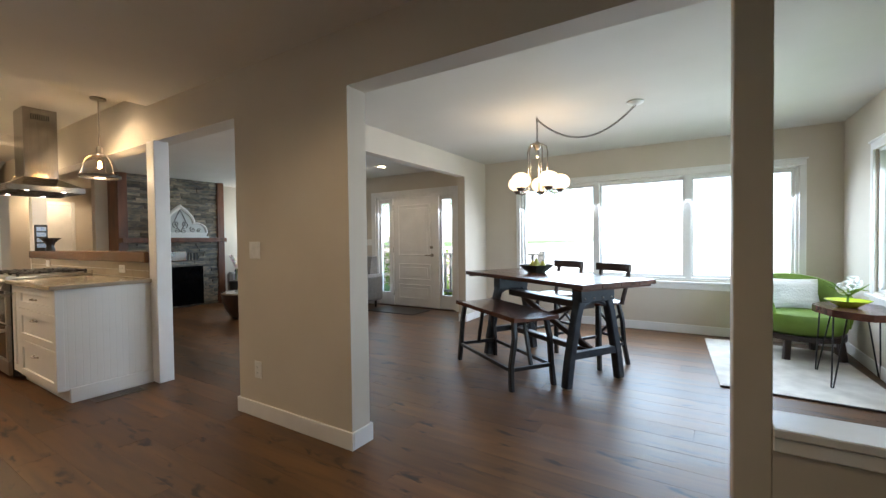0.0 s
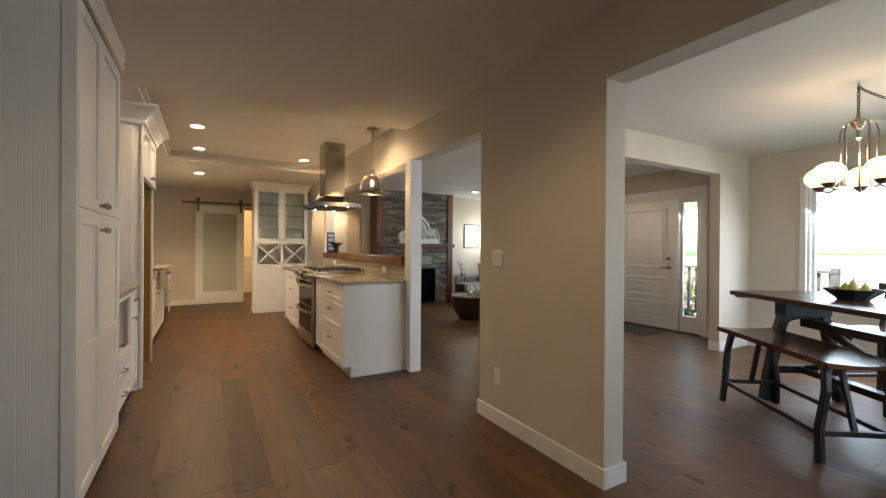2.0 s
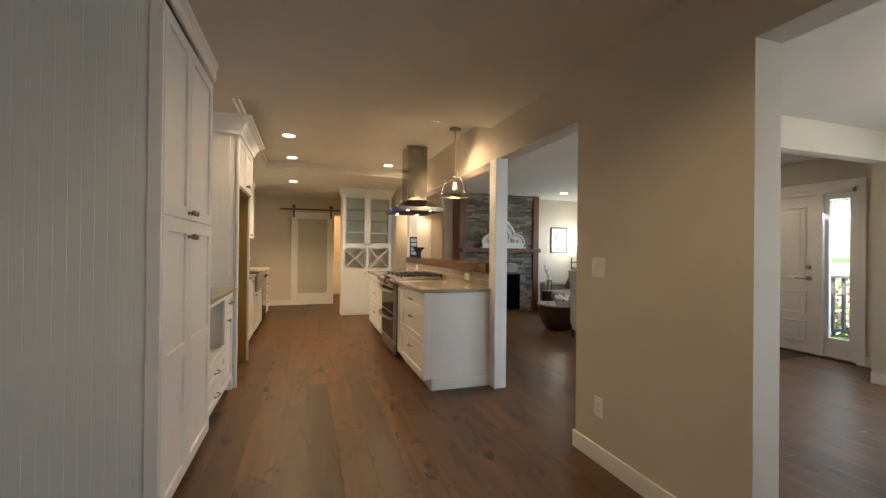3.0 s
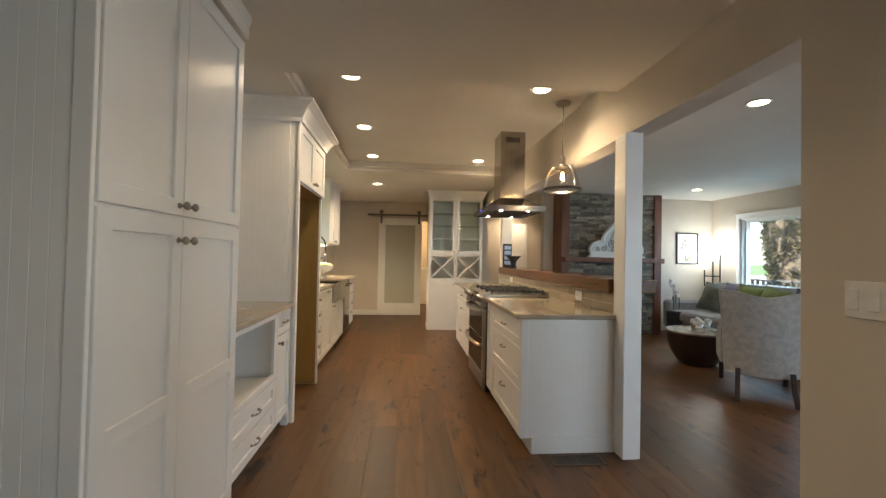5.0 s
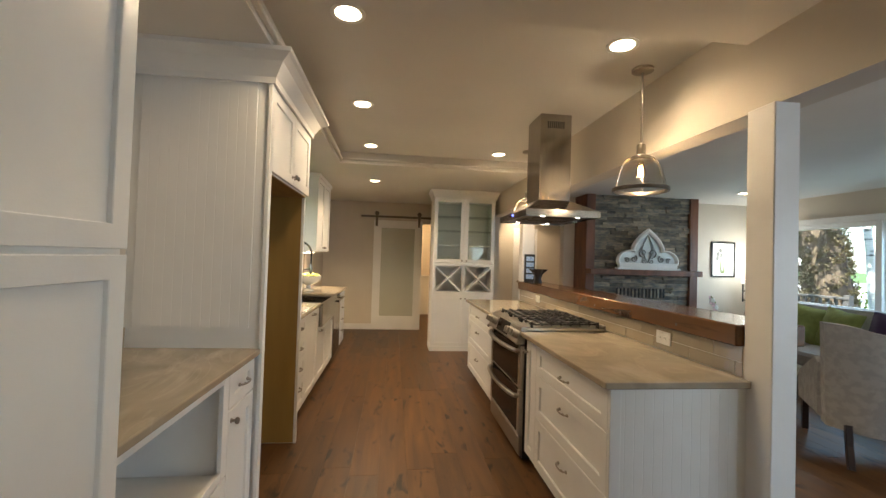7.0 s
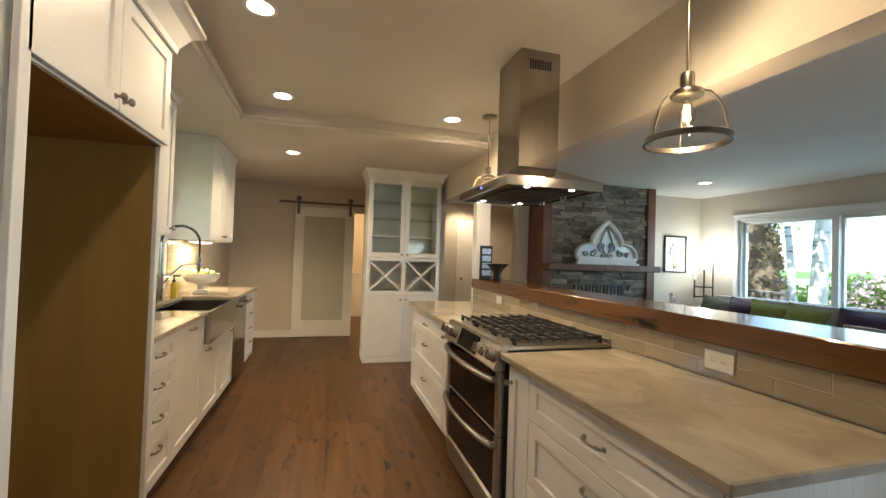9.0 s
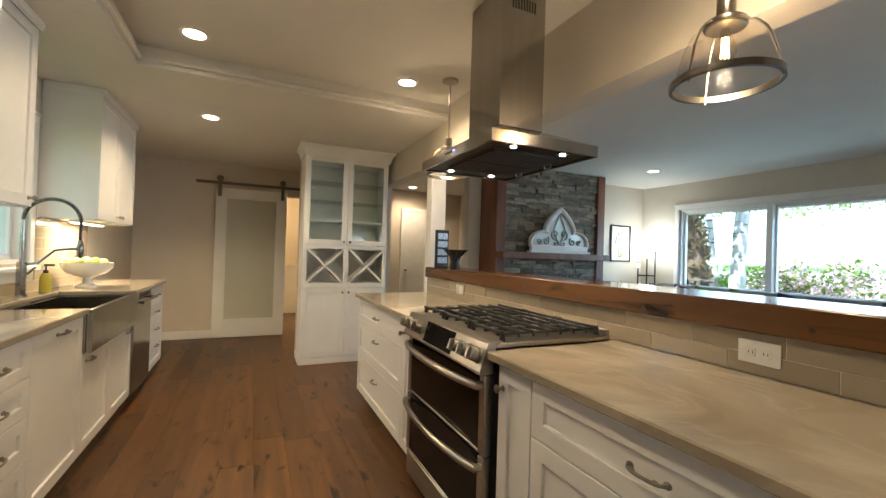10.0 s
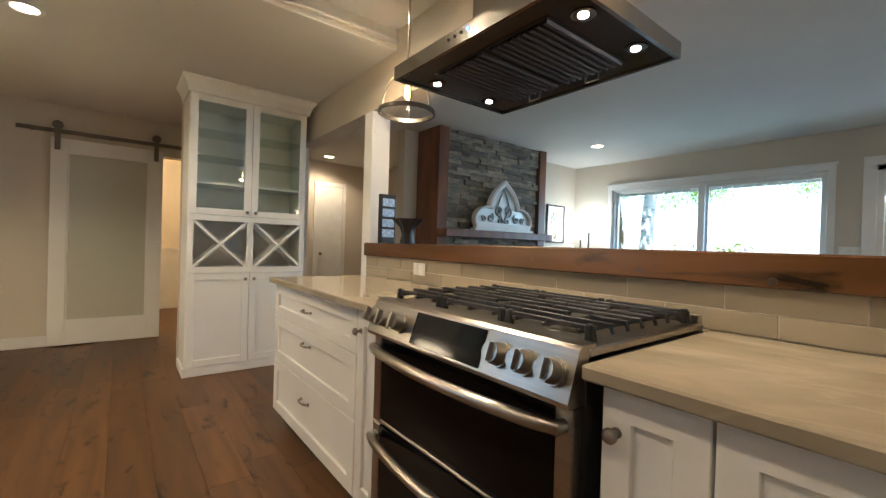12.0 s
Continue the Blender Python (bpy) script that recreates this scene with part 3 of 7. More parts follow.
# hall doors
def hall_door(name, x, y0, label):
    d = thing(name, (x, y0, 0), label, "door", kind="structure")
    part("door_casing", B(((x, y0 - 0.27, 0), (x + 0.02, y0 - 0.215, 2.12)), ((x, y0 + 0.215, 0), (x + 0.02, y0 + 0.27, 2.12)), ((x, y0 - 0.215, 2.05), (x + 0.02, y0 + 0.215, 2.12)), bev=0.003), TRIM, d)
    lf = part("door_leaf", B(((x, y0 - 0.212, 0.01), (x + 0.012, y0 + 0.212, 2.045))), TRIM, d)
    kb = bmesh.new()
    ball(kb, (x + 0.06, y0 - 0.165, 0.95), 0.028)
    cyl(kb, (x + 0.01, y0 - 0.165, 0.95), (x + 0.06, y0 - 0.165, 0.95), 0.012)
    part("door_knob", kb, NICKEL, lf)
    return d


hall_door("door_2", -12.05, 4.215, "white painted hall door, closed")


# ---- kitchen cabinets ----
def shaker(x0, x1, z0, z1, y, d, stile=0.058, t=0.02, gap=0.002):
    """A framed front on the plane y, facing d along y: rails and stiles round a recessed panel, in one piece."""
    x0, x1, z0, z1 = x0 + gap, x1 - gap, z0 + gap, z1 - gap
    s = min(stile, (z1 - z0) * 0.3)
    bm = bmesh.new()

    def ring(ins_x, ins_z, depth):
        return [bm.verts.new(v) for v in ((x0 + ins_x, y + d * depth, z0 + ins_z), (x1 - ins_x, y + d * depth, z0 + ins_z), (x1 - ins_x, y + d * depth, z1 - ins_z), (x0 + ins_x, y + d * depth, z1 - ins_z))]

    rs_ = [ring(0, 0, 0), ring(0, 0, t - 0.002), ring(0.002, 0.002, t), ring(stile, s, t), ring(stile + 0.002, s + 0.002, t - 0.002), ring(stile + 0.003, s + 0.003, 0.008)]
    for a, b in zip(rs_, rs_[1:]):
        for q in range(4):
            bm.faces.new((a[q], a[(q + 1) % 4], b[(q + 1) % 4], b[q]))
    bm.faces.new(rs_[0])
    bm.faces.new(rs_[-1])
    return bm


def pull(x, z, y, d, length=0.10):
    """An arched cabinet pull on two feet."""
    bm = bmesh.new()
    h = length / 2
    pts = [(x + h * math.cos(a), y + d * (0.004 + 0.026 * math.sin(a) ** 0.6), z) for a in [math.pi * k / 12 for k in range(1, 12)]]
    tube(bm, [(x + h, y, z), *pts, (x - h, y, z)], 0.0048, 8)
    for s in (-1, 1):
        ball(bm, (x + s * h, y + d * 0.005, z), 0.009, 1.2, 0.7, 1, 10)
        ball(bm, (x + s * (h - 0.018), y + d * 0.022, z), 0.0068, 1.4, 1, 1, 8)
    return bm


def knob(x, z, y, d):
    bm = bmesh.new()
    cyl(bm, (x, y, z), (x, y + d * 0.022, z), 0.006, n=10)
    cyl(bm, (x, y, z), (x, y + d * 0.003, z), 0.011, n=12)
    ball(bm, (x, y + d * 0.027, z), 0.0155, 1, 0.72, 1, 14)
    return bm


def front(unit, kind, x0, x1, z0, z1, y, d, hand=None):
    """A drawer front or door on a unit, with its pull or knob."""
    o = part(kind, shaker(x0, x1, z0, z1, y, d), WHITE, unit)
    f = y + d * 0.02
    if kind == "drawer_front":
        part("pull_handle", pull((x0 + x1) / 2, (z0 + z1) / 2 + (0.0 if z1 - z0 < 0.25 else 0.06), f, d), NICKEL, o, "brushed nickel arched pull", smooth=True)
    elif hand is not None:
        part("knob", knob(hand[0], hand[1], f, d), NICKEL, o, "brushed nickel round knob", smooth=True)
    return o


def beadboard(name, x, y0, y1, z0, z1, parent, label, w=0.045):
    """A panel of narrow upright boards on the plane x, facing +x."""
    panel = part(name, B(((x, y0, z0), (x + 0.0072, y1, z1))), WHITE, parent, label)
    n = max(1, round((y1 - y0) / w))
    w = (y1 - y0) / n
    for k in range(n):
        a = y0 + k * w
        part("board", prism(bmesh.new(), [(x + 0.004, a), (x + 0.0092, a), (x + 0.010, a + 0.002), (x + 0.010, a + w - 0.002), (x + 0.0092, a + w), (x + 0.004, a + w)], z0, z1, "z"), WHITE, panel)
    return panel


def crown(bm, pts, z, drop=0.15, out=0.10):
    """Crown moulding under the ceiling along a line of (x, y), leaning outwards to the right of its run."""
    prof = [(0.0, -drop), (0.014, -drop), (0.018, -drop + 0.03), (out * 0.55, -0.055), (out * 0.85, -0.03), (out, -0.022), (out, 0.0), (0.0, 0.0)]
    rings = []
    P = [Vector((*p, 0)) for p in pts]
    for i, p in enumerate(P):
        a = (P[i] - P[i - 1]).normalized() if i else (P[1] - P[0]).normalized()
        b = (P[i + 1] - P[i]).normalized() if i < len(P) - 1 else a
        na, nb = Vector((a.y, -a.x, 0)), Vector((b.y, -b.x, 0))
        mit = (na + nb) / max(0.3, 1 + na.dot(nb))
        rings.append([bm.verts.new(p + mit * u + Vector((0, 0, z + v))) for u, v in prof])
    n = len(prof)
    for a, b in zip(rings, rings[1:]):
        for k in range(n):
            bm.faces.new((a[k], a[(k + 1) % n], b[(k + 1) % n], b[k]))
    bm.faces.new(rings[0])
    bm.faces.new(rings[-1][::-1])
    return bm


FY = 0.63            # cabinet carcass front on the window side
# tall pantry cabinet
P0, P1, PM = -4.325, -3.36, -3.805
PF = 0.668           # the pantry stands a little further out
pan = thing("pantry_cabinet", ((P0 + P1) / 2, 0.3, 0), "tall white shaker pantry cabinet with four doors", "cabinet")
part("body", B(((P0, 0.003, 0.10), (P1 - 0.012, PF, 2.34))), WHITE, pan)
part("toe_kick", B(((P0, 0.003, 0), (P1 - 0.012, PF - 0.05, 0.10))), WHITE, pan)
beadboard("side_panel", P1 - 0.012, 0.003, PF - 0.035, 0.0, 2.34, pan, "white beadboard end panel")
part("corner_stile", B(((P1 - 0.012, PF - 0.035, 0), (P1 + 0.004, PF + 0.018, 2.34)), bev=0.002), WHITE, pan)
for a, b, hx in ((P0 + 0.003, PM, PM - 0.03), (PM, P1 - 0.02, PM + 0.03)):
    front(pan, "door", a, b, 1.408, 2.32, PF, 1, (hx, 1.445))
    lo = front(pan, "door", a, b, 0.09, 1.398, PF, 1, (hx, 1.32))
    part("mid_rail", B(((a + 0.06, PF + 0.0095, 0.72), (b - 0.06, PF + 0.0195, 0.78)), bev=0.002), WHITE, lo)
crown_bm = crown(bmesh.new(), [(P0, PF + 0.02), (P1 + 0.004, PF + 0.02), (P1 + 0.004, 0.01)][::-1], CEILZ, 0.11, 0.028)
part("crown", crown_bm, WHITE, pan, "white crown moulding")

# buffet with open niche
b0, b1 = -5.455, P0 - 0.003
buf = thing("buffet_cabinet", ((b0 + b1) / 2, 0.3, 0), "white base cabinet with open appliance niche and drawers", "cabinet")
nb = -5.10
part("body", B(((b0, 0.003, 0.10), (nb - 0.02, FY, 0.882)), ((nb - 0.02, 0.003, 0.10), (b1, FY, 0.44)), ((nb - 0.02, 0.003, 0.44), (b1, 0.05, 0.882)), ((b1 - 0.02, 0.05, 0.44), (b1, FY, 0.882)), ((nb - 0.02, 0.05, 0.852), (b1 - 0.02, FY, 0.882))), WHITE, buf)
part("niche_frame", B(((nb - 0.02, FY, 0.44), (nb + 0.035, FY + 0.02, 0.88)), ((b1 - 0.04, FY, 0.44), (b1, FY + 0.02, 0.88)), ((nb + 0.035, FY, 0.845), (b1 - 0.04, FY + 0.02, 0.88)), ((nb + 0.035, FY, 0.44), (b1 - 0.04, FY + 0.02, 0.475)), bev=0.002), WHITE, buf)
part("niche_floor", B(((nb - 0.0, 0.05, 0.441), (b1 - 0.02, FY, 0.446))), WHITE, buf)
for a, b in ((0.10, 0.265), (0.27, 0.435)):
    front(buf, "drawer_front", nb - 0.018, b1, a, b, FY, 1)
front(buf, "drawer_front", b0 + 0.012, nb - 0.022, 0.715, 0.875, FY, 1)
front(buf, "door", b0 + 0.012, nb - 0.022, 0.10, 0.71, FY, 1, (nb - 0.055, 0.66))
for x in (b0 + 0.035, ):
    part("bracket_foot", prism(bmesh.new(), [(x - 0.035, 0), (x + 0.01, 0), (x + 0.012, 0.04), (x + 0.045, 0.085), (x + 0.045, 0.10), (x - 0.035, 0.10)], FY - 0.03, FY + 0.022, "y"), WHITE, buf)
part("toe_kick", B(((b0, 0.003, 0), (b1, FY - 0.06, 0.10))), WHITE, buf)
ct = thing("buffet_countertop", ((b0 + b1) / 2, 0.3, 0.882), "beige veined quartzite countertop on the buffet", "countertop")
part("slab", B(((b0 + 0.001, 0.003, 0.8825), (b1 - 0.001, FY + 0.045, 0.915)), bev=0.005), STONE, ct)
part("upstand", B(((b0 + 0.001, 0.003, 0.9155), (b1 - 0.001, 0.022, 1.015)), bev=0.003), STONE, ct)

# refrigerator surround, empty
F0, F1 = -6.44, -5.458
fr = thing("refrigerator_surround", ((F0 + F1) / 2, 0.33, 0), "white surround of an empty refrigerator bay, bare wood inside", "cabinet")
part("side_panel", B(((F1 - 0.022, 0.003, 0), (F1, FY + 0.035, 2.30))), WHITE, fr)
beadboard("beadboard", F1, 0.05, FY - 0.02, 1.02, 2.30, fr, "white beadboard side")
part("front_stile", B(((F1 - 0.03, FY + 0.035, 0), (F1 + 0.012, FY + 0.055, 2.30)), bev=0.002), WHITE, fr)
part("far_panel", B(((F0, 0.003, 0), (F0 + 0.022, FY + 0.012, 2.30))), WHITE, fr)
part("far_stile", B(((F0 - 0.003, FY + 0.012, 0), (F0 + 0.03, FY + 0.032, 1.838)), bev=0.002), WHITE, fr)
for a, b in (((F0 + 0.022, 0.02, 0.005), (F0 + 0.028, FY + 0.011, 1.838)), ((F1 - 0.028, 0.02, 0.005), (F1 - 0.022, FY + 0.034, 1.838)), ((F0 + 0.028, 0.01, 0.005), (F1 - 0.028, 0.02, 1.838)), ((F0 + 0.028, 0.02, 1.832), (F1 - 0.028, FY + 0.034, 1.838))):
    part("bay_lining", B((a, b)), PLY, fr, "bare ochre plywood lining")
part("top_box", B(((F0 + 0.022, 0.003, 1.84), (F1 - 0.022, FY + 0.035, 2.30))), WHITE, fr)
fm = (F0 + F1) / 2
front(fr, "door", F0 + 0.0, fm, 1.845, 2.295, FY + 0.035, 1, (fm - 0.03, 1.895))
front(fr, "door", fm, F1 - 0.012, 1.845, 2.295, FY + 0.035, 1, (fm + 0.03, 1.895))
part("crown", crown(bmesh.new(), [(F1 + 0.012, 0.01), (F1 + 0.012, FY + 0.057), (F0, FY + 0.057), (F0, 0.36)], CEILZ, 0.155, 0.11), WHITE, fr, "white crown moulding")

# base cabinets of the sink run
def base_unit(name, x0, x1, fronts, y, d, label, back):
    u = thing(name, ((x0 + x1) / 2, (y + back) / 2, 0), label, "cabinet", group="base cabinets")
    top = 0.882
    part("body", B(((x0 + 0.001, back, 0.10), (x1 - 0.001, y, top))), WHITE, u)
    part("toe_kick", B(((x0 + 0.001, back, 0), (x1 - 0.001, y - d * 0.055, 0.10))), WHITE, u)
    for kind, a, b, z0, z1, hand in fronts:
        front(u, kind, a, b, z0, z1, y, d, hand)
    return u


def stack(x0, x1, zs):
    return [("drawer_front", x0, x1, a, b, None) for a, b in zip(zs, zs[1:])]


SF = 0.58            # carcass front of the sink run
base_unit("drawer_cabinet", -6.965, -6.445, stack(-6.965, -6.445, (0.105, 0.37, 0.55, 0.71, 0.875)), SF, 1, "white four-drawer base cabinet with nickel pulls", 0.003)
u = base_unit("door_cabinet", -7.55, -6.967, [], SF, 1, "white pull-out base cabinet", 0.003)
o = part("door", shaker(-7.55, -6.967, 0.105, 0.875, SF, 1), WHITE, u)
part("pull_handle", pull(-7.26, 0.835, SF + 0.02, 1), NICKEL, o, "brushed nickel arched pull", smooth=True)
u = thing("sink_cabinet", (-7.97, 0.3, 0), "white sink base cabinet under the apron sink", "cabinet", group="base cabinets")
part("body", B(((-8.57, 0.003, 0.10), (-7.552, SF, 0.665))), WHITE, u)
part("toe_kick", B(((-8.57, 0.003, 0), (-7.552, SF - 0.055, 0.10))), WHITE, u)
for a, b, hx in ((-8.06, -7.552, -7.65), (-8.568, -8.06, -8.47)):
    o = part("door", shaker(a, b, 0.105, 0.662, SF, 1), WHITE, u)
    part("pull_handle", pull(hx, 0.615, SF + 0.02, 1), NICKEL, o, "brushed nickel arched pull", smooth=True)
sk = thing("apron_sink", (-7.97, 0.4, 0.667), "stainless steel apron-front sink", "sink")
sx0, sx1, sy0, sy1 = -8.565, -7.555, 0.16, 0.64
part("basin", B(((sx0, sy1 - 0.03, 0.667), (sx1, sy1, 0.905)), ((sx0, sy0, 0.667), (sx1, sy0 + 0.015, 0.88)), ((sx0, sy0 + 0.015, 0.667), (sx0 + 0.015, sy1 - 0.03, 0.88)), ((sx1 - 0.015, sy0 + 0.015, 0.667), (sx1, sy1 - 0.03, 0.88)), ((sx0 + 0.015, sy0 + 0.015, 0.667), (sx1 - 0.015, sy1 - 0.03, 0.682)), bev=0.004), STEEL, sk)
part("divider", B(((-8.072, sy0 + 0.016, 0.683), (-8.047, sy1 - 0.031, 0.80)), bev=0.004), STEEL, sk)
dwm = thing("dishwasher", (-8.88, 0.3, 0), "stainless steel dishwasher with bar handle", "dishwasher")
part("body", B(((-9.185, 0.003, 0.08), (-8.575, SF - 0.02, 0.88))), BLACK, dwm)
part("door", B(((-9.18, SF - 0.02, 0.11), (-8.58, SF + 0.03, 0.845)), bev=0.006), STEEL, dwm)
part("control_strip", B(((-9.18, SF - 0.02, 0.848), (-8.58, SF + 0.024, 0.878)), bev=0.003), BLACK, dwm, "black control strip")
hb = bmesh.new()
cyl(hb, (-9.14, SF + 0.075, 0.815), (-8.62, SF + 0.075, 0.815), 0.013)
for x in (-9.11, -8.65):
    cyl(hb, (x, SF + 0.03, 0.815), (x, SF + 0.075, 0.815), 0.010, n=10)
part("handle", hb, STEEL, dwm, smooth=True)
part("toe_kick", B(((-9.18, 0.1, 0), (-8.58, SF - 0.06, 0.08))), BLACK, dwm)
base_unit("drawer_cabinet", -9.78, -9.19, stack(-9.78, -9.19, (0.105, 0.37, 0.55, 0.71, 0.875)), SF, 1, "white four-drawer base cabinet with nickel pulls", 0.003)
ct = thing("sink_countertop", (-8.0, 0.3, 0.882), "beige veined quartzite countertop round the sink", "countertop")
ce = SF + 0.045
part("slab", B(((sx1, 0.003, 0.8825), (-6.444, ce, 0.915)), ((-9.82, 0.003, 0.8825), (sx0, ce, 0.915)), ((sx0, 0.003, 0.8825), (sx1, sy0, 0.915)), bev=0.005), STONE, ct)

# upper cabinets
def upper(x0, x1, label):
    u = thing("wall_cabinet", ((x0 + x1) / 2, 0.17, 1.45), label, "cabinet", group="wall cabinets")
    part("body", B(((x0, 0.003, 1.45), (x1, 0.335, 2.41))), WHITE, u)
    m = (x0 + x1) / 2
    front(u, "door", x0, m, 1.455, 2.405, 0.335, 1, (m - 0.04, 1.50))
    front(u, "door", m, x1, 1.455, 2.405, 0.335, 1, (m + 0.04, 1.50) if x0 < -8 else (x0 + 0.04, 1.5))
    part("crown", crown(bmesh.new(), [(x1, 0.01), (x1, 0.357), (x0, 0.357), (x0, 0.01)], CEILZ, 0.042, 0.015), WHITE, u, "white crown moulding")
    return u


upper(-7.58, -6.443, "white shaker wall cabinet beside the sink window")
upper(-9.62, -8.62, "white shaker wall cabinet with two doors")
uc = thing("under_cabinet_light", (-9.1, 0.2, 1.448), "slim warm under-cabinet light strip", "light")
part("housing", B(((-9.4, 0.12, 1.430), (-8.8, 0.20, 1.449))), PLASTIC, uc)
part("lens", B(((-9.38, 0.13, 1.426), (-8.82, 0.19, 1.430))), LED, uc, "glowing lens")
lamp("under_cabinet_lamp", "AREA", (-9.1, 0.16, 1.42), 4.0, WARM, size=0.5, size_y=0.05)

# faucet, soap, fruit bowl
fa = thing("kitchen_faucet", (-8.20, 0.09, 0.915), "stainless spring pull-down faucet", "faucet")
bm = bmesh.new()
fx, fy = -8.20, 0.09
cyl(bm, (fx, fy, 0.915), (fx, fy, 0.925), 0.035, n=20)
cyl(bm, (fx, fy, 0.92), (fx, fy, 1.14), 0.025, n=18)
cyl(bm, (fx, fy, 1.14), (fx, fy, 1.41), 0.014, n=14)
part("body", bm, STEEL, fa, smooth=True)
arc = [(fx, fy + 0.145 - 0.145 * math.cos(a), 1.41 + 0.145 * math.sin(a)) for a in [math.pi * k / 18 for k in range(19)]]
part("spout", tube(bmesh.new(), [(fx, fy, 1.36), *arc, (fx, fy + 0.29, 1.29)], 0.009, 10), BLACK, fa, "dark spring hose", smooth=True)
sp = bmesh.new()
coil = []
for k in range(260):
    s = k / 259
    a = math.pi * s
    c = Vector((fx, fy + 0.145 - 0.145 * math.cos(a), 1.41 + 0.145 * math.sin(a)))
    nrm = Vector((0, -math.cos(a), math.sin(a)))
    w = 2 * math.pi * s * 34
    coil.append(c + nrm * 0.013 * math.cos(w) + Vector((0.013 * math.sin(w), 0, 0)))
part("spring", tube(sp, coil, 0.0022, 4), STEEL, fa, smooth=True)
bm = bmesh.new()
lathe(bm, [(0.012, 0.0), (0.018, 0.02), (0.020, 0.08), (0.014, 0.11), (0.010, 0.12)], (fx, fy + 0.29, 1.17), 14)
part("spray_head", bm, STEEL, fa, smooth=True)
bm = bmesh.new()
tube(bm, [(fx, fy, 1.12), (fx, fy + 0.08, 1.135), (fx, fy + 0.16, 1.22), (fx, fy + 0.28, 1.235)], 0.008, 8)
part("holder_arm", bm, STEEL, fa, smooth=True)
part("lever", tube(bmesh.new(), [(fx - 0.02, fy, 1.05), (fx - 0.05, fy + 0.01, 1.06), (fx - 0.10, fy + 0.03, 1.10)], 0.007, 8), STEEL, fa, smooth=True)
sb = thing("soap_bottle", (-8.52, 0.10, 0.915), "yellow soap bottle with black pump beside the faucet", "bottle")
part("bottle", lathe(bmesh.new(), [(0.030, 0.0), (0.033, 0.01), (0.033, 0.10), (0.026, 0.125), (0.014, 0.135)], (-8.52, 0.10, 0.915), 18), SOAP, sb, smooth=True)
bm = lathe(bmesh.new(), [(0.015, 0.135), (0.015, 0.155), (0.005, 0.16), (0.005, 0.19)], (-8.52, 0.10, 0.915), 12)
bx(bm, (-8.53, 0.09, 1.10), (-8.51, 0.15, 1.115), 0.003)
part("pump", bm, BLACK, sb, "black pump")
fb = thing("footed_bowl", (-8.95, 0.21, 0.915), "white ceramic footed bowl on the counter", "bowl")
part("bowl", lathe(bmesh.new(), [(0.075, 0.0), (0.07, 0.012), (0.03, 0.03), (0.027, 0.075), (0.06, 0.09), (0.13, 0.115), (0.165, 0.16), (0.172, 0.20), (0.166, 0.20), (0.155, 0.165), (0.12, 0.13), (0.02, 0.11)], (-8.95, 0.21, 0.915), 32), CERAMIC, fb, smooth=True)
r2 = random.Random(3)
for k in range(14):
    a, r = k * 2.4, 0.03 + 0.105 * math.sqrt(k / 14)
    fz = 1.085 + 0.03 * (1 - r / 0.14)
    ap = thing("apple", (-8.95 + r * math.cos(a), 0.21 + r * math.sin(a), fz), "small pale green apple in the white bowl", "fruit", group="apples in the bowl")
    part("flesh", ball(bmesh.new(), (-8.95 + r * math.cos(a), 0.21 + r * math.sin(a), fz + 0.024), 0.033, 1, 1, 0.92, 14), FRUIT, ap, smooth=True)

# ---- island run with range ----
IY, IB = 2.297, 2.90
CT = 0.915
u = base_unit("drawer_cabinet", -5.785, -4.89, stack(-5.785, -4.895, (0.10, 0.41, 0.685, 0.875)), IY, -1, "white three-drawer island cabinet with beadboard end", IB)
beadboard("end_panel", -4.889, IY + 0.005, IB + 0.018, 0.10, 0.882, u, "white beadboard end panel")
part("end_base", B(((-4.889, IY + 0.055, 0), (-4.865, IB + 0.018, 0.113)), bev=0.003), WHITE, u)
part("corner_stile", B(((-4.895, IY - 0.02, 0.10), (-4.875, IY + 0.03, 0.882)), bev=0.002), WHITE, u)
base_unit("door_cabinet", -5.985, -5.787, [("door", -5.985, -5.787, 0.105, 0.875, (-5.952, 0.79))], IY, -1, "narrow white island door cabinet beside the range", IB)
base_unit("door_cabinet", -7.07, -6.877, [("door", -7.07, -6.877, 0.105, 0.875, (-7.035, 0.79))], IY, -1, "narrow white island door cabinet beside the range", IB)
base_unit("drawer_cabinet", -8.195, -7.072, stack(-8.19, -7.072, (0.10, 0.41, 0.685, 0.875)), IY, -1, "white three-drawer island cabinet with nickel pulls", IB)
for name, a, b in (("island_countertop", -6.012, -4.85), ("island_countertop", -8.215, -6.872)):
    c = thing(name, ((a + b) / 2, 2.6, 0.882), "beige veined quartzite island countertop", "countertop", group="island countertops")
    part("slab", B(((a, IY - 0.057, 0.8825), (b, 2.918, CT)), bev=0.005), STONE, c)
c = thing("range_back_filler", (-6.37, 2.90, 0.882), "stone strip behind the range", "countertop")
part("slab", B(((-6.871, 2.872, 0.8825), (-6.013, 2.918, CT)), bev=0.002), STONE, c)

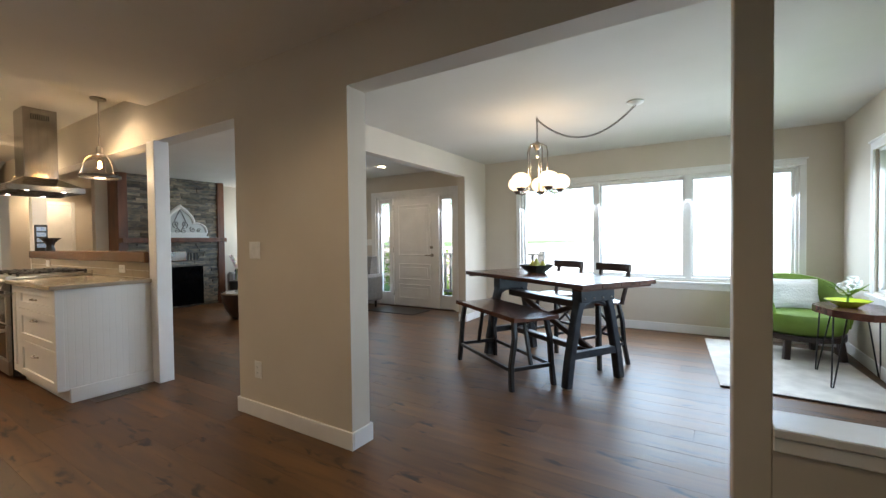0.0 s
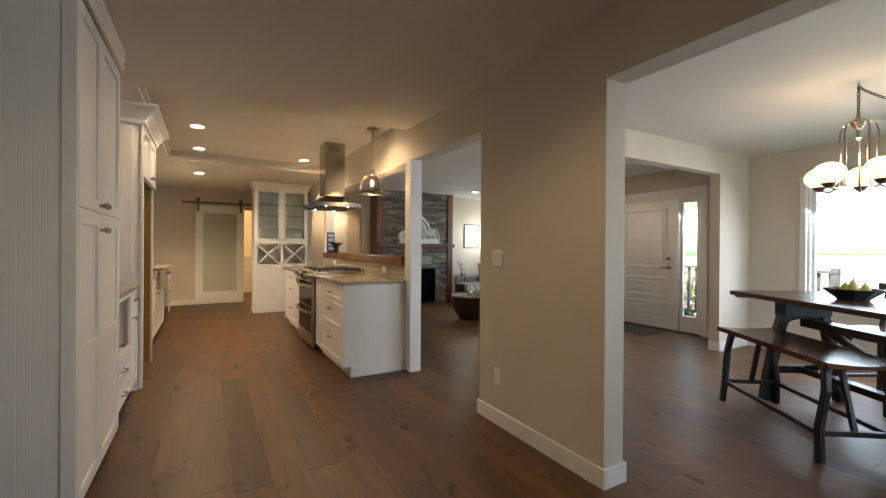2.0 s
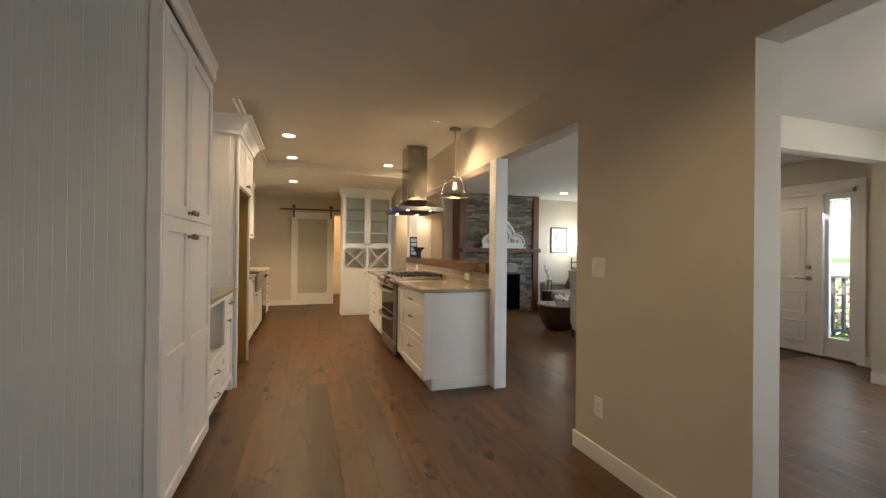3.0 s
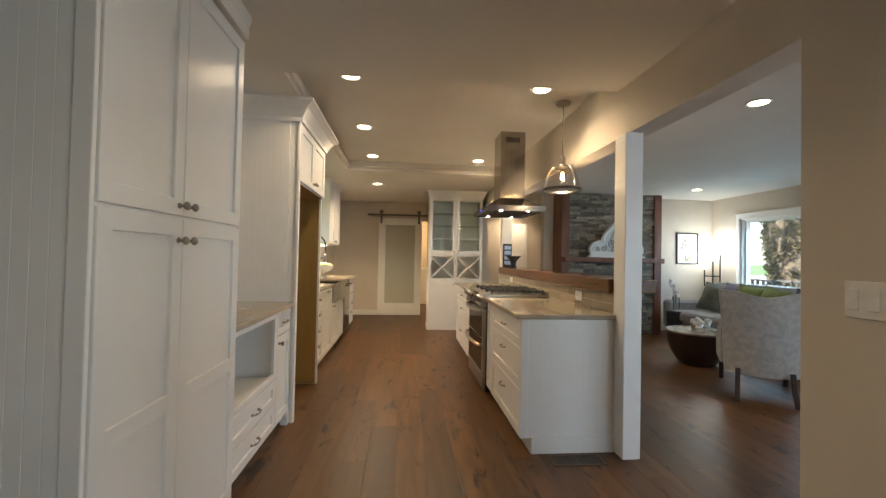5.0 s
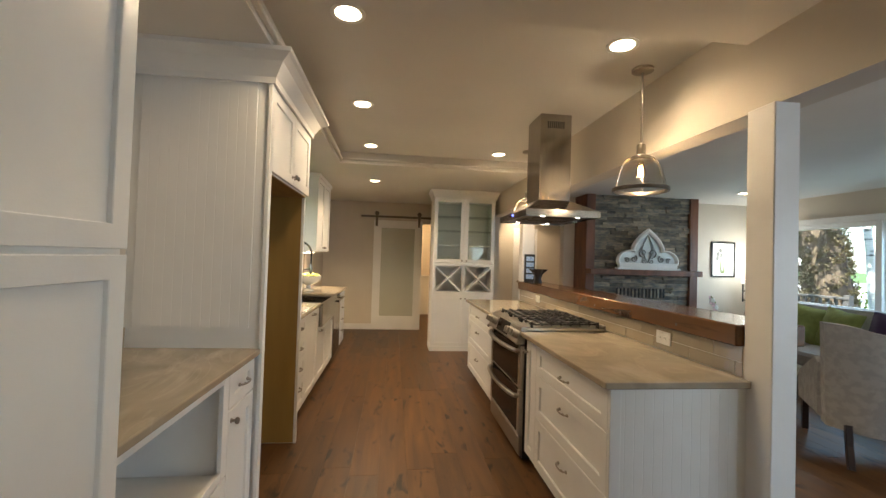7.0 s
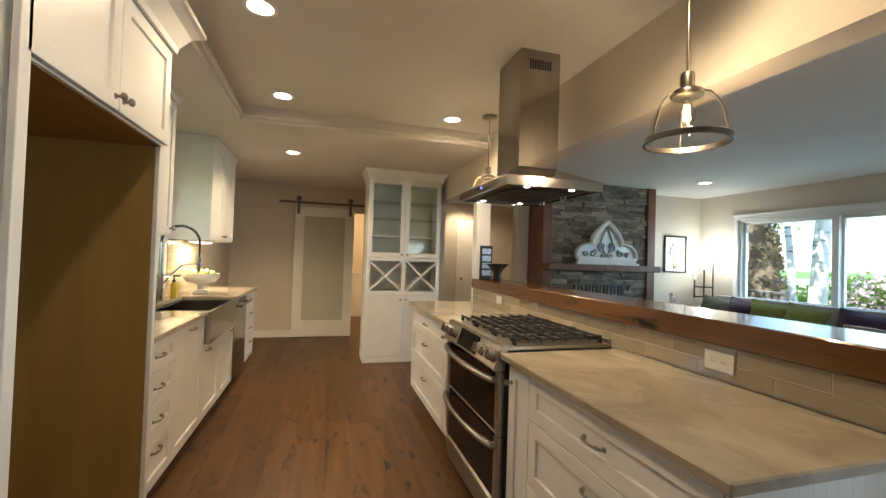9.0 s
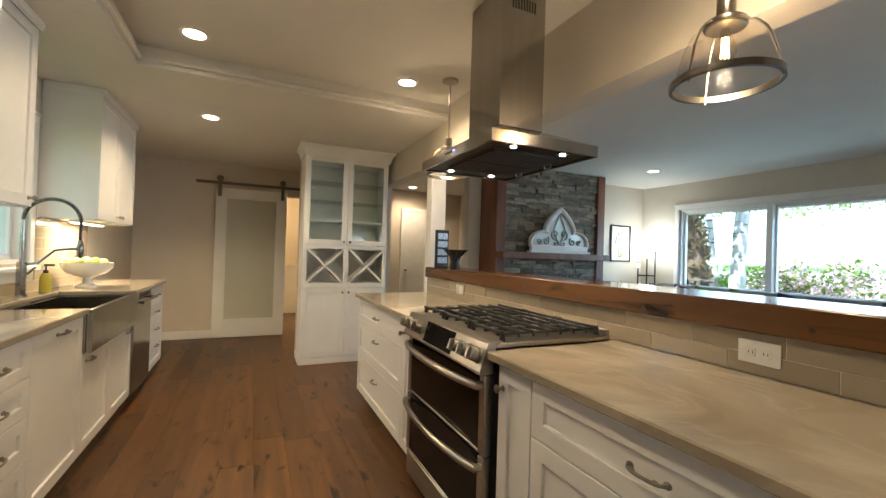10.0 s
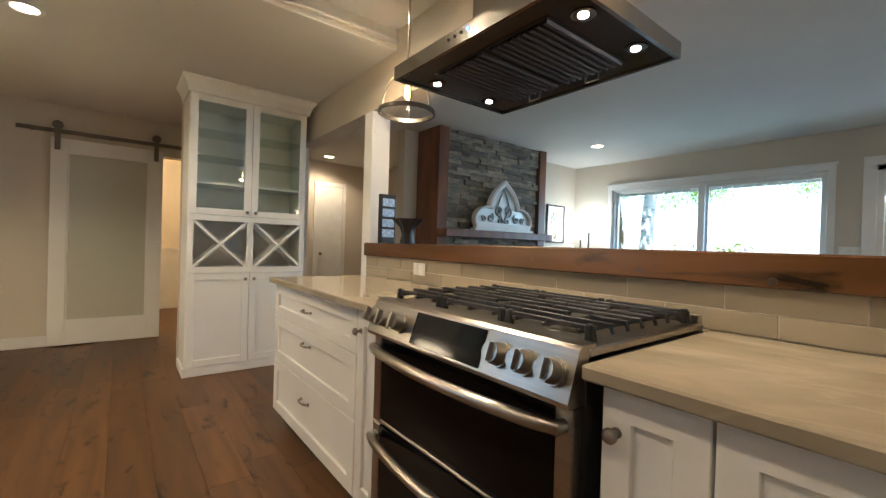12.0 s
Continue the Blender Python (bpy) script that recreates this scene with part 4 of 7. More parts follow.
# half wall behind the counter with tile splash and the raised wooden ledge
solid("half_wall_counter", B(((-8.26, 2.935, 0), (-4.902, 3.06, 1.054))), WALL, "low wall behind the island counter", "wall")
lg = thing("bar_ledge", (-6.5, 3.0, 1.03), "reddish brown thick wooden bar ledge with knots", "ledge", kind="structure")
part("beam", B(((-7.18, 2.885, 1.055), (-4.905, 3.24, 1.152)), bev=0.006), LEDGE, lg)
part("beam_end", B(((-8.259, 2.905, 1.055), (-7.182, 3.24, 1.148)), bev=0.006), LEDGE, lg)
KNOT = material("wood_knot", (0.035, 0.014, 0.008), 0.35, scale=(30, 30, 30))
for x, z, r in ((-6.22, 1.085, 0.009), (-5.86, 1.075, 0.012), (-5.30, 1.09, 0.008), (-6.68, 1.10, 0.007), (-7.45, 1.08, 0.007)):
    part("knot", cyl(bmesh.new(), (x, 2.893 if x > -7.18 else 2.91, z), (x, 2.8842 if x > -7.18 else 2.9042, z), r, n=14), KNOT, lg, "dark knot")

# ---- range ----
RX0, RX1 = -6.866, -6.022
rg = thing("gas_range", (-6.37, 2.55, 0), "stainless steel gas range with double black glass ovens", "range")
ry = 2.285
part("body", B(((RX0, ry - 0.01, 0.03), (RX1 + 0.005, 2.87, 0.880))), BLACK, rg)
part("kick_drawer", B(((RX0 + 0.005, ry - 0.035, 0.05), (RX1 - 0.005, ry, 0.175)), bev=0.004), RANGESTEEL, rg)


def oven(z0, z1):
    o = part("oven_door", B(((RX0 + 0.005, ry - 0.04, z0), (RX0 + 0.05, ry, z1)), ((RX1 - 0.05, ry - 0.04, z0), (RX1 - 0.005, ry, z1)), ((RX0 + 0.05, ry - 0.04, z0), (RX1 - 0.05, ry, z0 + 0.012)), bev=0.003), RANGESTEEL, rg)
    part("oven_glass", B(((RX0 + 0.05, ry - 0.038, z0 + 0.012), (RX1 - 0.05, ry - 0.002, z1)), bev=0.003), BLACKGLASS, o, "black glass")
    bm = bmesh.new()
    zz = z1 - 0.040
    pts = [(RX0 + 0.03 + (RX1 - RX0 - 0.06) * s, ry - 0.062 - 0.045 * math.sin(math.pi * s) ** 0.7, zz) for s in [k / 20 for k in range(21)]]
    tube(bm, [(RX0 + 0.03, ry - 0.03, zz), *pts, (RX1 - 0.03, ry - 0.03, zz)], 0.0165, 12)
    part("oven_handle", bm, RANGESTEEL, o, "bowed steel handle", smooth=True)
    return o


oven(0.185, 0.500)
oven(0.508, 0.815)
cp = part("control_panel", prism(bmesh.new(), [(ry - 0.066, 0.822), (ry, 0.822), (ry, 0.92), (ry + 0.03, 0.946), (ry - 0.022, 0.946), (ry - 0.034, 0.938), (ry - 0.070, 0.834)], RX0, RX1, "x"), RANGESTEEL, rg)
slope = Vector((0, -0.104, 0.036)).normalized()          # outward normal of the sloping face
along = Vector((0, 0.036, 0.104)).normalized()
mid = Vector((0, ry - 0.052, 0.886))
ds = bmesh.new()
m = Matrix.Translation(mid + Vector((-6.44, 0, 0)) + slope * 0.001) @ Matrix((Vector((1, 0, 0)), along, -slope)).transposed().to_4x4()
bmesh.ops.create_cube(ds, size=1, matrix=m @ Matrix.Diagonal((0.31, 0.098, 0.004, 1)))
part("display", ds, BLACKGLASS, cp, "black touch display")
for x in (-6.825, -6.745, -6.665, -6.225, -6.147, -6.069):
    k = bmesh.new()
    a = mid + Vector((x, 0, 0))
    cyl(k, a, a + slope * 0.012, 0.032, n=20)
    cyl(k, a + slope * 0.012, a + slope * 0.042, 0.028, 0.025, n=20)
    g = Matrix.Translation(a + slope * 0.046) @ Matrix((Vector((1, 0, 0)), along, slope)).transposed().to_4x4()
    bmesh.ops.create_cube(k, size=1, matrix=g @ Matrix.Diagonal((0.012, 0.044, 0.016, 1)))
    part("control_knob", k, RANGESTEEL, cp, "steel knob", smooth=True)
part("cooktop", B(((RX0 - 0.004, ry + 0.0, 0.918), (RX1 + 0.004, 2.875, 0.938)), bev=0.004), RANGESTEEL, rg)
part("back_trim", B(((RX0, 2.855, 0.938), (RX1, 2.875, 0.962)), bev=0.003), RANGESTEEL, rg)
for bxx, byy, br in ((-6.71, 2.45, 0.045), (-6.71, 2.71, 0.036), (-6.444, 2.58, 0.05), (-6.18, 2.45, 0.05), (-6.18, 2.71, 0.036)):
    b = part("burner", lathe(bmesh.new(), [(br + 0.02, 0), (br + 0.02, 0.004), (br, 0.006), (br, 0.014), (br * 0.6, 0.016)], (bxx, byy, 0.938), 24), NICKEL, rg, smooth=True)
    part("burner_cap", lathe(bmesh.new(), [(br * 0.8, 0), (br * 0.82, 0.006), (br * 0.7, 0.010)], (bxx, byy, 0.954), 24), IRON, b, smooth=True)
for gx0, gx1 in ((RX0 + 0.018, -6.588), (-6.580, -6.308), (-6.300, RX1 - 0.018)):
    g = bmesh.new()
    z0, z1, gy0, gy1 = 0.964, 0.977, ry + 0.035, 2.835
    for xx in (gx0 + 0.035, (gx0 + gx1) / 2, gx1 - 0.035):
        bx(g, (xx - 0.006, gy0, z0 - 0.008), (xx + 0.006, gy1, z0 + 0.002), 0.002)
    for k in range(8):
        yy = gy0 + 0.012 + (gy1 - gy0 - 0.024) * k / 7
        edge = k in (0, 7)
        gap = 0.03 if k in (2, 5) else 0.0
        for xa, xb in ((gx0, (gx0 + gx1) / 2 - gap), ((gx0 + gx1) / 2 + gap, gx1)):
            bx(g, (xa, yy - 0.0055, z0), (xb, yy + 0.0055, z1), 0.002)
        for xx, d in ((gx0, 1), (gx1, -1)):
            cyl(g, (xx + d * 0.003, yy, z1 - 0.005), (xx - d * 0.004, yy, z0 - (0.026 if edge else 0.012)), 0.0058, 0.0045, n=6)
    for xx in (gx0 + 0.012, gx1 - 0.012):
        for yy in (gy0 + 0.012, gy1 - 0.012):
            bx(g, (xx - 0.009, yy - 0.009, 0.938), (xx + 0.009, yy + 0.009, z1 + 0.003), 0.003)
    part("grate", g, IRON, rg, "black cast iron grate")

# ---- range hood ----
hx0, hx1, hy0, hy1, hz = -6.85, -6.10, 2.285, 2.855, 1.742
cxh, cyh = (hx0 + hx1) / 2, 2.585
hd = thing("range_hood", (cxh, cyh, hz), "stainless steel island hood with slatted filters", "range hood")
part("rim", B(((hx0, hy0, hz), (hx1, hy0 + 0.012, hz + 0.05)), ((hx0, hy1 - 0.012, hz), (hx1, hy1, hz + 0.05)), ((hx0, hy0 + 0.012, hz), (hx0 + 0.012, hy1 - 0.012, hz + 0.05)), ((hx1 - 0.012, hy0 + 0.012, hz), (hx1, hy1 - 0.012, hz + 0.05))), STEEL, hd)
bm = bmesh.new()
q = [(hx0, hy0, hz + 0.05), (hx1, hy0, hz + 0.05), (hx1, hy1, hz + 0.05), (hx0, hy1, hz + 0.05)]
w, dp = 0.150, 0.127
tp = [(cxh - w, cyh - dp, hz + 0.15), (cxh + w, cyh - dp, hz + 0.15), (cxh + w, cyh + dp, hz + 0.15), (cxh - w, cyh + dp, hz + 0.15)]
vq, vt = [bm.verts.new(p) for p in q], [bm.verts.new(p) for p in tp]
for k in range(4):
    bm.faces.new((vq[k], vq[(k + 1) % 4], vt[(k + 1) % 4], vt[k]))
bm.faces.new(vt)
part("canopy", bm, STEEL, hd)
ch = part("chimney", B(((cxh - w, cyh - dp, hz + 0.15), (cxh + w, cyh + dp, TRAY - 0.002)), bev=0.003), STEEL, hd)
for k in range(9):
    part("vent_slot", B(((cxh + w - 0.0005, cyh - 0.07 + k * 0.016, TRAY - 0.115), (cxh + w + 0.0006, cyh - 0.062 + k * 0.016, TRAY - 0.06))), BLACK, ch)
# underside and baffles take the darkened steel in place of real shade
part("underside", B(((hx0 + 0.012, hy0 + 0.012, hz + 0.012), (hx1 - 0.012, hy1 - 0.012, hz + 0.018))), SHADEDSTEEL, hd)
for a, b in ((hx0 + 0.13, cxh - 0.004), (cxh + 0.004, hx1 - 0.13)):
    f = part("filter", B(((a, hy0 + 0.09, hz + 0.009), (b, hy1 - 0.075, hz + 0.012))), BLACK, hd, "dark baffle filter")
    n = 9
    for k in range(n):
        xa = a + 0.008 + (b - a - 0.016) * k / n
        part("baffle", prism(bmesh.new(), [(xa, hz + 0.009), (xa + 0.009, hz + 0.0), (xa + 0.020, hz + 0.0), (xa + 0.024, hz + 0.009)], hy0 + 0.10, hy1 - 0.085, "y"), SHADEDSTEEL, f)
    part("filter_handle", tube(bmesh.new(), [((a + b) / 2 - 0.025, hy1 - 0.085, hz), ((a + b) / 2 - 0.025, hy1 - 0.085, hz - 0.018), ((a + b) / 2 + 0.025, hy1 - 0.085, hz - 0.018), ((a + b) / 2 + 0.025, hy1 - 0.085, hz)], 0.003, 6), NICKEL, f)
for lx, ly in ((hx0 + 0.065, hy0 + 0.15), (hx0 + 0.065, hy1 - 0.15), (hx1 - 0.065, hy0 + 0.15), (hx1 - 0.065, hy1 - 0.15)):
    bm = bmesh.new()
    cyl(bm, (lx, ly, hz + 0.012), (lx, ly, hz + 0.006), 0.032, n=20)
    l_ = part("hood_lamp", bm, STEEL, hd, smooth=True)
    part("lens", cyl(bmesh.new(), (lx, ly, hz + 0.006), (lx, ly, hz + 0.003), 0.0135, n=20), COOL_LED, l_, "glowing lens")
lamp("hood_light", "SPOT", (hx1 - 0.065, cyh - 0.05, hz - 0.02), 4.6, WARM, size=0.03, spot=100)
lamp("hood_light", "SPOT", (hx0 + 0.065, cyh - 0.05, hz - 0.02), 4.6, WARM, size=0.03, spot=100)
for k in range(4):
    part("button", cyl(bmesh.new(), (cxh - 0.06 + k * 0.03, hy0 + 0.001, hz + 0.03), (cxh - 0.06 + k * 0.03, hy0 - 0.003, hz + 0.03), 0.005, n=10), BLUELED if k == 3 else BLACK, hd)

# ---- pendants ----
def pendant(x, y, z):
    p = thing("pendant_lamp", (x, y, TRAY), "brushed nickel pendant with clear glass bell shade", "lamp", group="pendants over the counter")
    part("canopy", lathe(bmesh.new(), [(0.062, -0.001), (0.062, -0.016), (0.05, -0.022), (0.01, -0.024)], (x, y, TRAY), 28), NICKEL, p, smooth=True)
    part("stem", cyl(bmesh.new(), (x, y, TRAY - 0.02), (x, y, z + 0.26), 0.006, n=10), NICKEL, p, smooth=True)
    part("socket", lathe(bmesh.new(), [(0.012, 0.290), (0.024, 0.284), (0.027, 0.278), (0.027, 0.222), (0.034, 0.216), (0.058, 0.210), (0.061, 0.206), (0.061, 0.190), (0.056, 0.186), (0.020, 0.188)], (x, y, z), 24), NICKEL, p, smooth=True)
    sh = part("shade", lathe(bmesh.new(), [(0.0528, 0.197), (0.0783, 0.186), (0.1019, 0.160), (0.1201, 0.118), (0.1329, 0.066), (0.1420, 0.010)], (x, y, z), 40, caps=False), SHADEGLASS, p, "clear glass bell", smooth=True)
    sh.visible_shadow = False
    ring = bmesh.new()
    lathe(ring, [(0.1456, 0.0), (0.1565, 0.0), (0.1579, 0.0015), (0.1579, 0.0205), (0.1565, 0.022), (0.1456, 0.022), (0.1451, 0.011), (0.1456, 0.0)], (x, y, z), 48, caps=False)
    part("ring", ring, DARKNICKEL, p, "dark nickel ring")
    for k in range(3):
        a = 2 * math.pi * k / 3 + 0.4
        pts = [(x + r * math.cos(a), y + r * math.sin(a), z + h) for r, h in ((0.0546, 0.202), (0.0819, 0.191), (0.1065, 0.163), (0.1247, 0.120), (0.1374, 0.067), (0.1474, 0.018), (0.1492, -0.006))]
        part("strap", tube(bmesh.new(), pts, 0.0035, 6), NICKEL, p, smooth=True)
    b = part("bulb", lathe(bmesh.new(), [(0.012, 0.185), (0.016, 0.165), (0.030, 0.125), (0.032, 0.105), (0.022, 0.082), (0.006, 0.075)], (x, y, z), 20), SHADEGLASS, p, "clear bulb", smooth=True)
    b.visible_shadow = False
    fil = bmesh.new()
    for k in range(6):
        a = 2 * math.pi * k / 6
        cyl(fil, (x + 0.012 * math.cos(a), y + 0.012 * math.sin(a), z + 0.095), (x + 0.008 * math.cos(a), y + 0.008 * math.sin(a), z + 0.155), 0.0022, n=6)
    part("filament", fil, FILAMENT, b, "glowing filament")
    lamp("pendant_light", "POINT", (x, y, z + 0.06), 1.5, WARM, size=0.02)
    return p


pendant(-5.50, 2.785, 1.842)
pendant(-7.465, 2.735, 1.858)

# ---- recessed lights ----
def downlight(x, y, z):
    d = thing("recessed_light", (x, y, z), "white recessed ceiling light, lit", "ceiling light", group="recessed lights")
    part("trim_ring", lathe(bmesh.new(), [(0.062, -0.001), (0.085, -0.001), (0.085, -0.006), (0.078, -0.008), (0.062, -0.004), (0.062, -0.001)], (x, y, z), 32, caps=False), PLASTIC, d, smooth=True)
    part("lens", cyl(bmesh.new(), (x, y, z - 0.001), (x, y, z - 0.004), 0.062, n=32), LED, d, "glowing lens")
    return d


# includes the added, unseen fixture by the pier, last in the list
for x, y, z in DOWNLIGHTS:
    downlight(x, y, z)

# ---- hutch ----
HX, H0, H1 = -9.45, 1.93, 2.88
hu = thing("hutch_cabinet", (-9.65, 2.4, 0), "tall white hutch with glass doors and wine lattice", "cabinet")
hb_ = -9.845
part("carcass", B(((hb_, H0, 0.0), (HX, H0 + 0.02, 2.33)), ((hb_, H1 - 0.02, 0.0), (HX, H1, 2.33)), ((hb_, H0 + 0.02, 0.0), (hb_ + 0.012, H1 - 0.02, 2.33)), ((hb_ + 0.012, H0 + 0.02, 2.29), (HX, H1 - 0.02, 2.33)), ((hb_ + 0.012, H0 + 0.02, 1.30), (HX, H1 - 0.02, 1.335)),
                  ((hb_ + 0.012, H0 + 0.02, 0.855), (HX, H1 - 0.02, 0.90)), ((hb_ + 0.012, H0 + 0.02, 0.0), (HX, H1 - 0.02, 0.09))), WHITE, hu)
part("base_trim", B(((HX, H0 - 0.012, 0), (HX + 0.018, H1 + 0.012, 0.075)), ((hb_, H0 - 0.014, 0), (HX, H0, 0.075)), bev=0.004), WHITE, hu)
part("crown", crown(bmesh.new(), [(hb_, H1 + 0.002), (HX + 0.022, H1 + 0.002), (HX + 0.022, H0 - 0.002), (hb_, H0 - 0.002)][::-1], CEILZ, 0.125, 0.06), WHITE, hu, "white crown moulding")
part("face_frame", B(((HX, H0, 0.855), (HX + 0.02, H1, 0.905)), ((HX, H0, 1.29), (HX + 0.02, H1, 1.335)), ((HX, H0, 0.905), (HX + 0.02, H0 + 0.045, 1.29)), ((HX, H1 - 0.045, 0.905), (HX + 0.02, H1, 1.29)), ((HX, 2.38, 0.905), (HX + 0.02, 2.43, 1.29)), bev=0.002), WHITE, hu)
hm = (H0 + H1) / 2


def x_shaker(y0, y1, z0, z1, x, stile=0.055):
    return B(((x, y0, z0), (x + 0.02, y0 + stile, z1)), ((x, y1 - stile, z0), (x + 0.02, y1, z1)), ((x, y0 + stile, z1 - stile), (x + 0.02, y1 - stile, z1)), ((x, y0 + stile, z0), (x + 0.02, y1 - stile, z0 + stile)), bev=0.002)


def x_knob(x, y, z):
    bm = cyl(bmesh.new(), (x, y, z), (x + 0.022, y, z), 0.006, n=10)
    return ball(bm, (x + 0.026, y, z), 0.015, 0.72, 1, 1, 12)


HUTCHBACK = material("hutch_lining", (0.78, 0.77, 0.71), 0.5, scale=(3, 3, 3))
part("lining", B(((hb_ + 0.012, H0 + 0.02, 0.90), (hb_ + 0.016, H1 - 0.02, 2.29))), HUTCHBACK, hu, "grey-beige back lining")
for a, b, ky in ((H0 + 0.005, hm - 0.002, hm - 0.035), (hm + 0.002, H1 - 0.005, hm + 0.035)):
    d = part("glass_door", x_shaker(a, b, 1.34, 2.325, HX), WHITE, hu)
    g = part("pane", B(((HX + 0.008, a + 0.055, 1.395), (HX + 0.011, b - 0.055, 2.27))), GLASS, d)
    g.visible_shadow = False
    part("knob", x_knob(HX + 0.02, ky, 1.375), NICKEL, d, "brushed nickel round knob", smooth=True)
    d = part("door", x_shaker(a, b, 0.08, 0.85, HX), WHITE, hu)
    part("door_panel", B(((HX, a + 0.055, 0.135), (HX + 0.009, b - 0.055, 0.795))), WHITE, d)
    part("knob", x_knob(HX + 0.02, ky, 0.80), NICKEL, d, "brushed nickel round knob", smooth=True)
    # wine lattice
    ya, yb, za, zb = a + 0.04, b - 0.025, 0.905, 1.29
    for p, q in (((ya, za), (yb, zb)), ((ya, zb), (yb, za))):
        v = Vector((q[0] - p[0], q[1] - p[1]))
        nrm = Vector((-v.y, v.x)).normalized() * 0.011
        part("lattice_bar", prism(bmesh.new(), [(p[0] + nrm.x, p[1] + nrm.y), (q[0] + nrm.x, q[1] + nrm.y), (q[0] - nrm.x, q[1] - nrm.y), (p[0] - nrm.x, p[1] - nrm.y)], HX - 0.2, HX + 0.006 + (0.002 if p[1] < q[1] else 0), "x"), WHITE, hu)
for z in (1.60, 1.83, 2.05):
    s = part("shelf", B(((hb_ + 0.02, H0 + 0.021, z), (HX - 0.03, H1 - 0.021, z + (0.02 if z < 1.7 else 0.008)))), WHITE if z < 1.7 else GLASS, hu, "" if z < 1.7 else "glass shelf")
    s.visible_shadow = z < 1.7
solid("wall_hutch", B(((-9.99, H0 - 0.0, 0), (-9.847, 2.95, CEILZ))), WALL, "greige painted wall behind the hutch", "wall")

# outlets, switches, floor vent
def plate(x, y, z, d=-1, w=0.075, h=0.118, kind="outlet", label="white duplex outlet on the wall"):
    p = thing("wall_" + kind, (x, y, z - h / 2), label, kind)
    part("cover", B(((x - w / 2, y, z - h / 2), (x + w / 2, y + d * 0.006, z + h / 2)), bev=0.002), PLASTIC, p)
    if kind == "outlet":
        wide = w > h
        for s in (-1, 1):
            ox, oz = (x + s * 0.022, z) if wide else (x, z + s * 0.02)
            r = part("receptacle", B(((ox - 0.015, y + d * 0.006, oz - 0.013), (ox + 0.015, y + d * 0.0085, oz + 0.013)), bev=0.001), PLASTIC, p)
            part("slot", B(((ox - 0.007, y + d * 0.0085, oz - 0.005), (ox - 0.005, y + d * 0.009, oz + 0.005)), ((ox + 0.005, y + d * 0.0085, oz - 0.005), (ox + 0.007, y + d * 0.009, oz + 0.005))), BLACK, r)
    else:
        n = max(1, round(w / 0.075))
        for k in range(n):
            cx = x - w / 2 + w * (k + 0.5) / n
            part("rocker", B(((cx - 0.017, y + d * 0.006, z - 0.034), (cx + 0.017, y + d * 0.010, z + 0.034)), bev=0.002), PLASTIC, p)
    return p


plate(-3.385, PY0, 1.17, kind="switch", w=0.12, label="white double rocker light switch")
plate(-3.375, PY0, 0.335)
plate(-5.452, 2.9205, 0.988, w=0.124, h=0.075, label="white horizontal duplex outlet on the tile")
plate(-7.56, 2.9205, 0.998, w=0.12, h=0.074, kind="switch", label="white switch plate on the tile")
plate(-6.28, FACADE, 1.20, kind="switch", w=0.16, label="white triple rocker light switch")
vt_ = thing("floor_vent", (-4.76, 2.62, 0), "brown metal floor vent grille with slots", "vent")
VENT = material("vent_metal", (0.16, 0.12, 0.085), 0.4, 0.6, scale=(20, 20, 20))
part("frame", B(((-4.84, 2.45, 0.0005), (-4.70, 2.465, 0.006)), ((-4.84, 2.775, 0.0005), (-4.70, 2.79, 0.006)), ((-4.84, 2.465, 0.0005), (-4.825, 2.775, 0.006)), ((-4.715, 2.465, 0.0005), (-4.70, 2.775, 0.006)), ((-4.825, 2.615, 0.0005), (-4.715, 2.625, 0.006))), VENT, vt_)
part("well", B(((-4.825, 2.465, 0.0005), (-4.715, 2.775, 0.001))), BLACK, vt_)
for k in range(18):
    yv = 2.472 + k * 0.0168
    part("louver", B(((-4.825, yv, 0.001), (-4.715, yv + 0.006, 0.005))), VENT, vt_)

# things on the ledge
st = thing("tablet_stand", (-8.075, 3.0, 1.148), "black upright photo display with small white pictures", "frame")
part("case", B(((-8.095, 2.925, 1.1485), (-8.06, 3.05, 1.49)), bev=0.004), BLACK, st)
SCREEN = material("display_print", (0.16, 0.32, 0.62), 0.3, colour2=(0.50, 0.62, 0.80), scale=(60, 60, 60))
for k in range(4):
    part("picture", B(((-8.0595, 2.94, 1.19 + k * 0.072), (-8.059, 3.035, 1.245 + k * 0.072))), SCREEN, st)
va = thing("dark_vase", (-7.86, 3.02, 1.148), "small black fluted vase on the ledge", "vase")
bm = bmesh.new()
n = 40
rings = []
for r, z, wv in ((0.035, 0, 0), (0.038, 0.01, 0), (0.028, 0.05, 0.04), (0.036, 0.09, 0.10), (0.060, 0.125, 0.18), (0.072, 0.14, 0.22), (0.066, 0.14, 0.22), (0.05, 0.12, 0.15), (0.02, 0.08, 0.0)):
    rings.append([bm.verts.new((-7.86 + 1.3 * r * (1 + wv * math.cos(6 * 2 * math.pi * k / n)) * math.cos(2 * math.pi * k / n), 3.02 + 1.3 * r * (1 + wv * math.cos(6 * 2 * math.pi * k / n)) * math.sin(2 * math.pi * k / n), 1.1485 + 1.18 * z)) for k in range(n)])
for a, b in zip(rings, rings[1:]):
    for k in range(n):
        bm.faces.new((a[k], a[(k + 1) % n], b[(k + 1) % n], b[k]))
bm.faces.new(rings[0][::-1])
bm.faces.new(rings[-1])
part("body", bm, BLACK, va, smooth=True)


# ---- dining room ----
def turned(ob, x, y, angle, z=0.0):
    ob.matrix_world = pose(x, y, z, 0, 0, angle)
    return ob


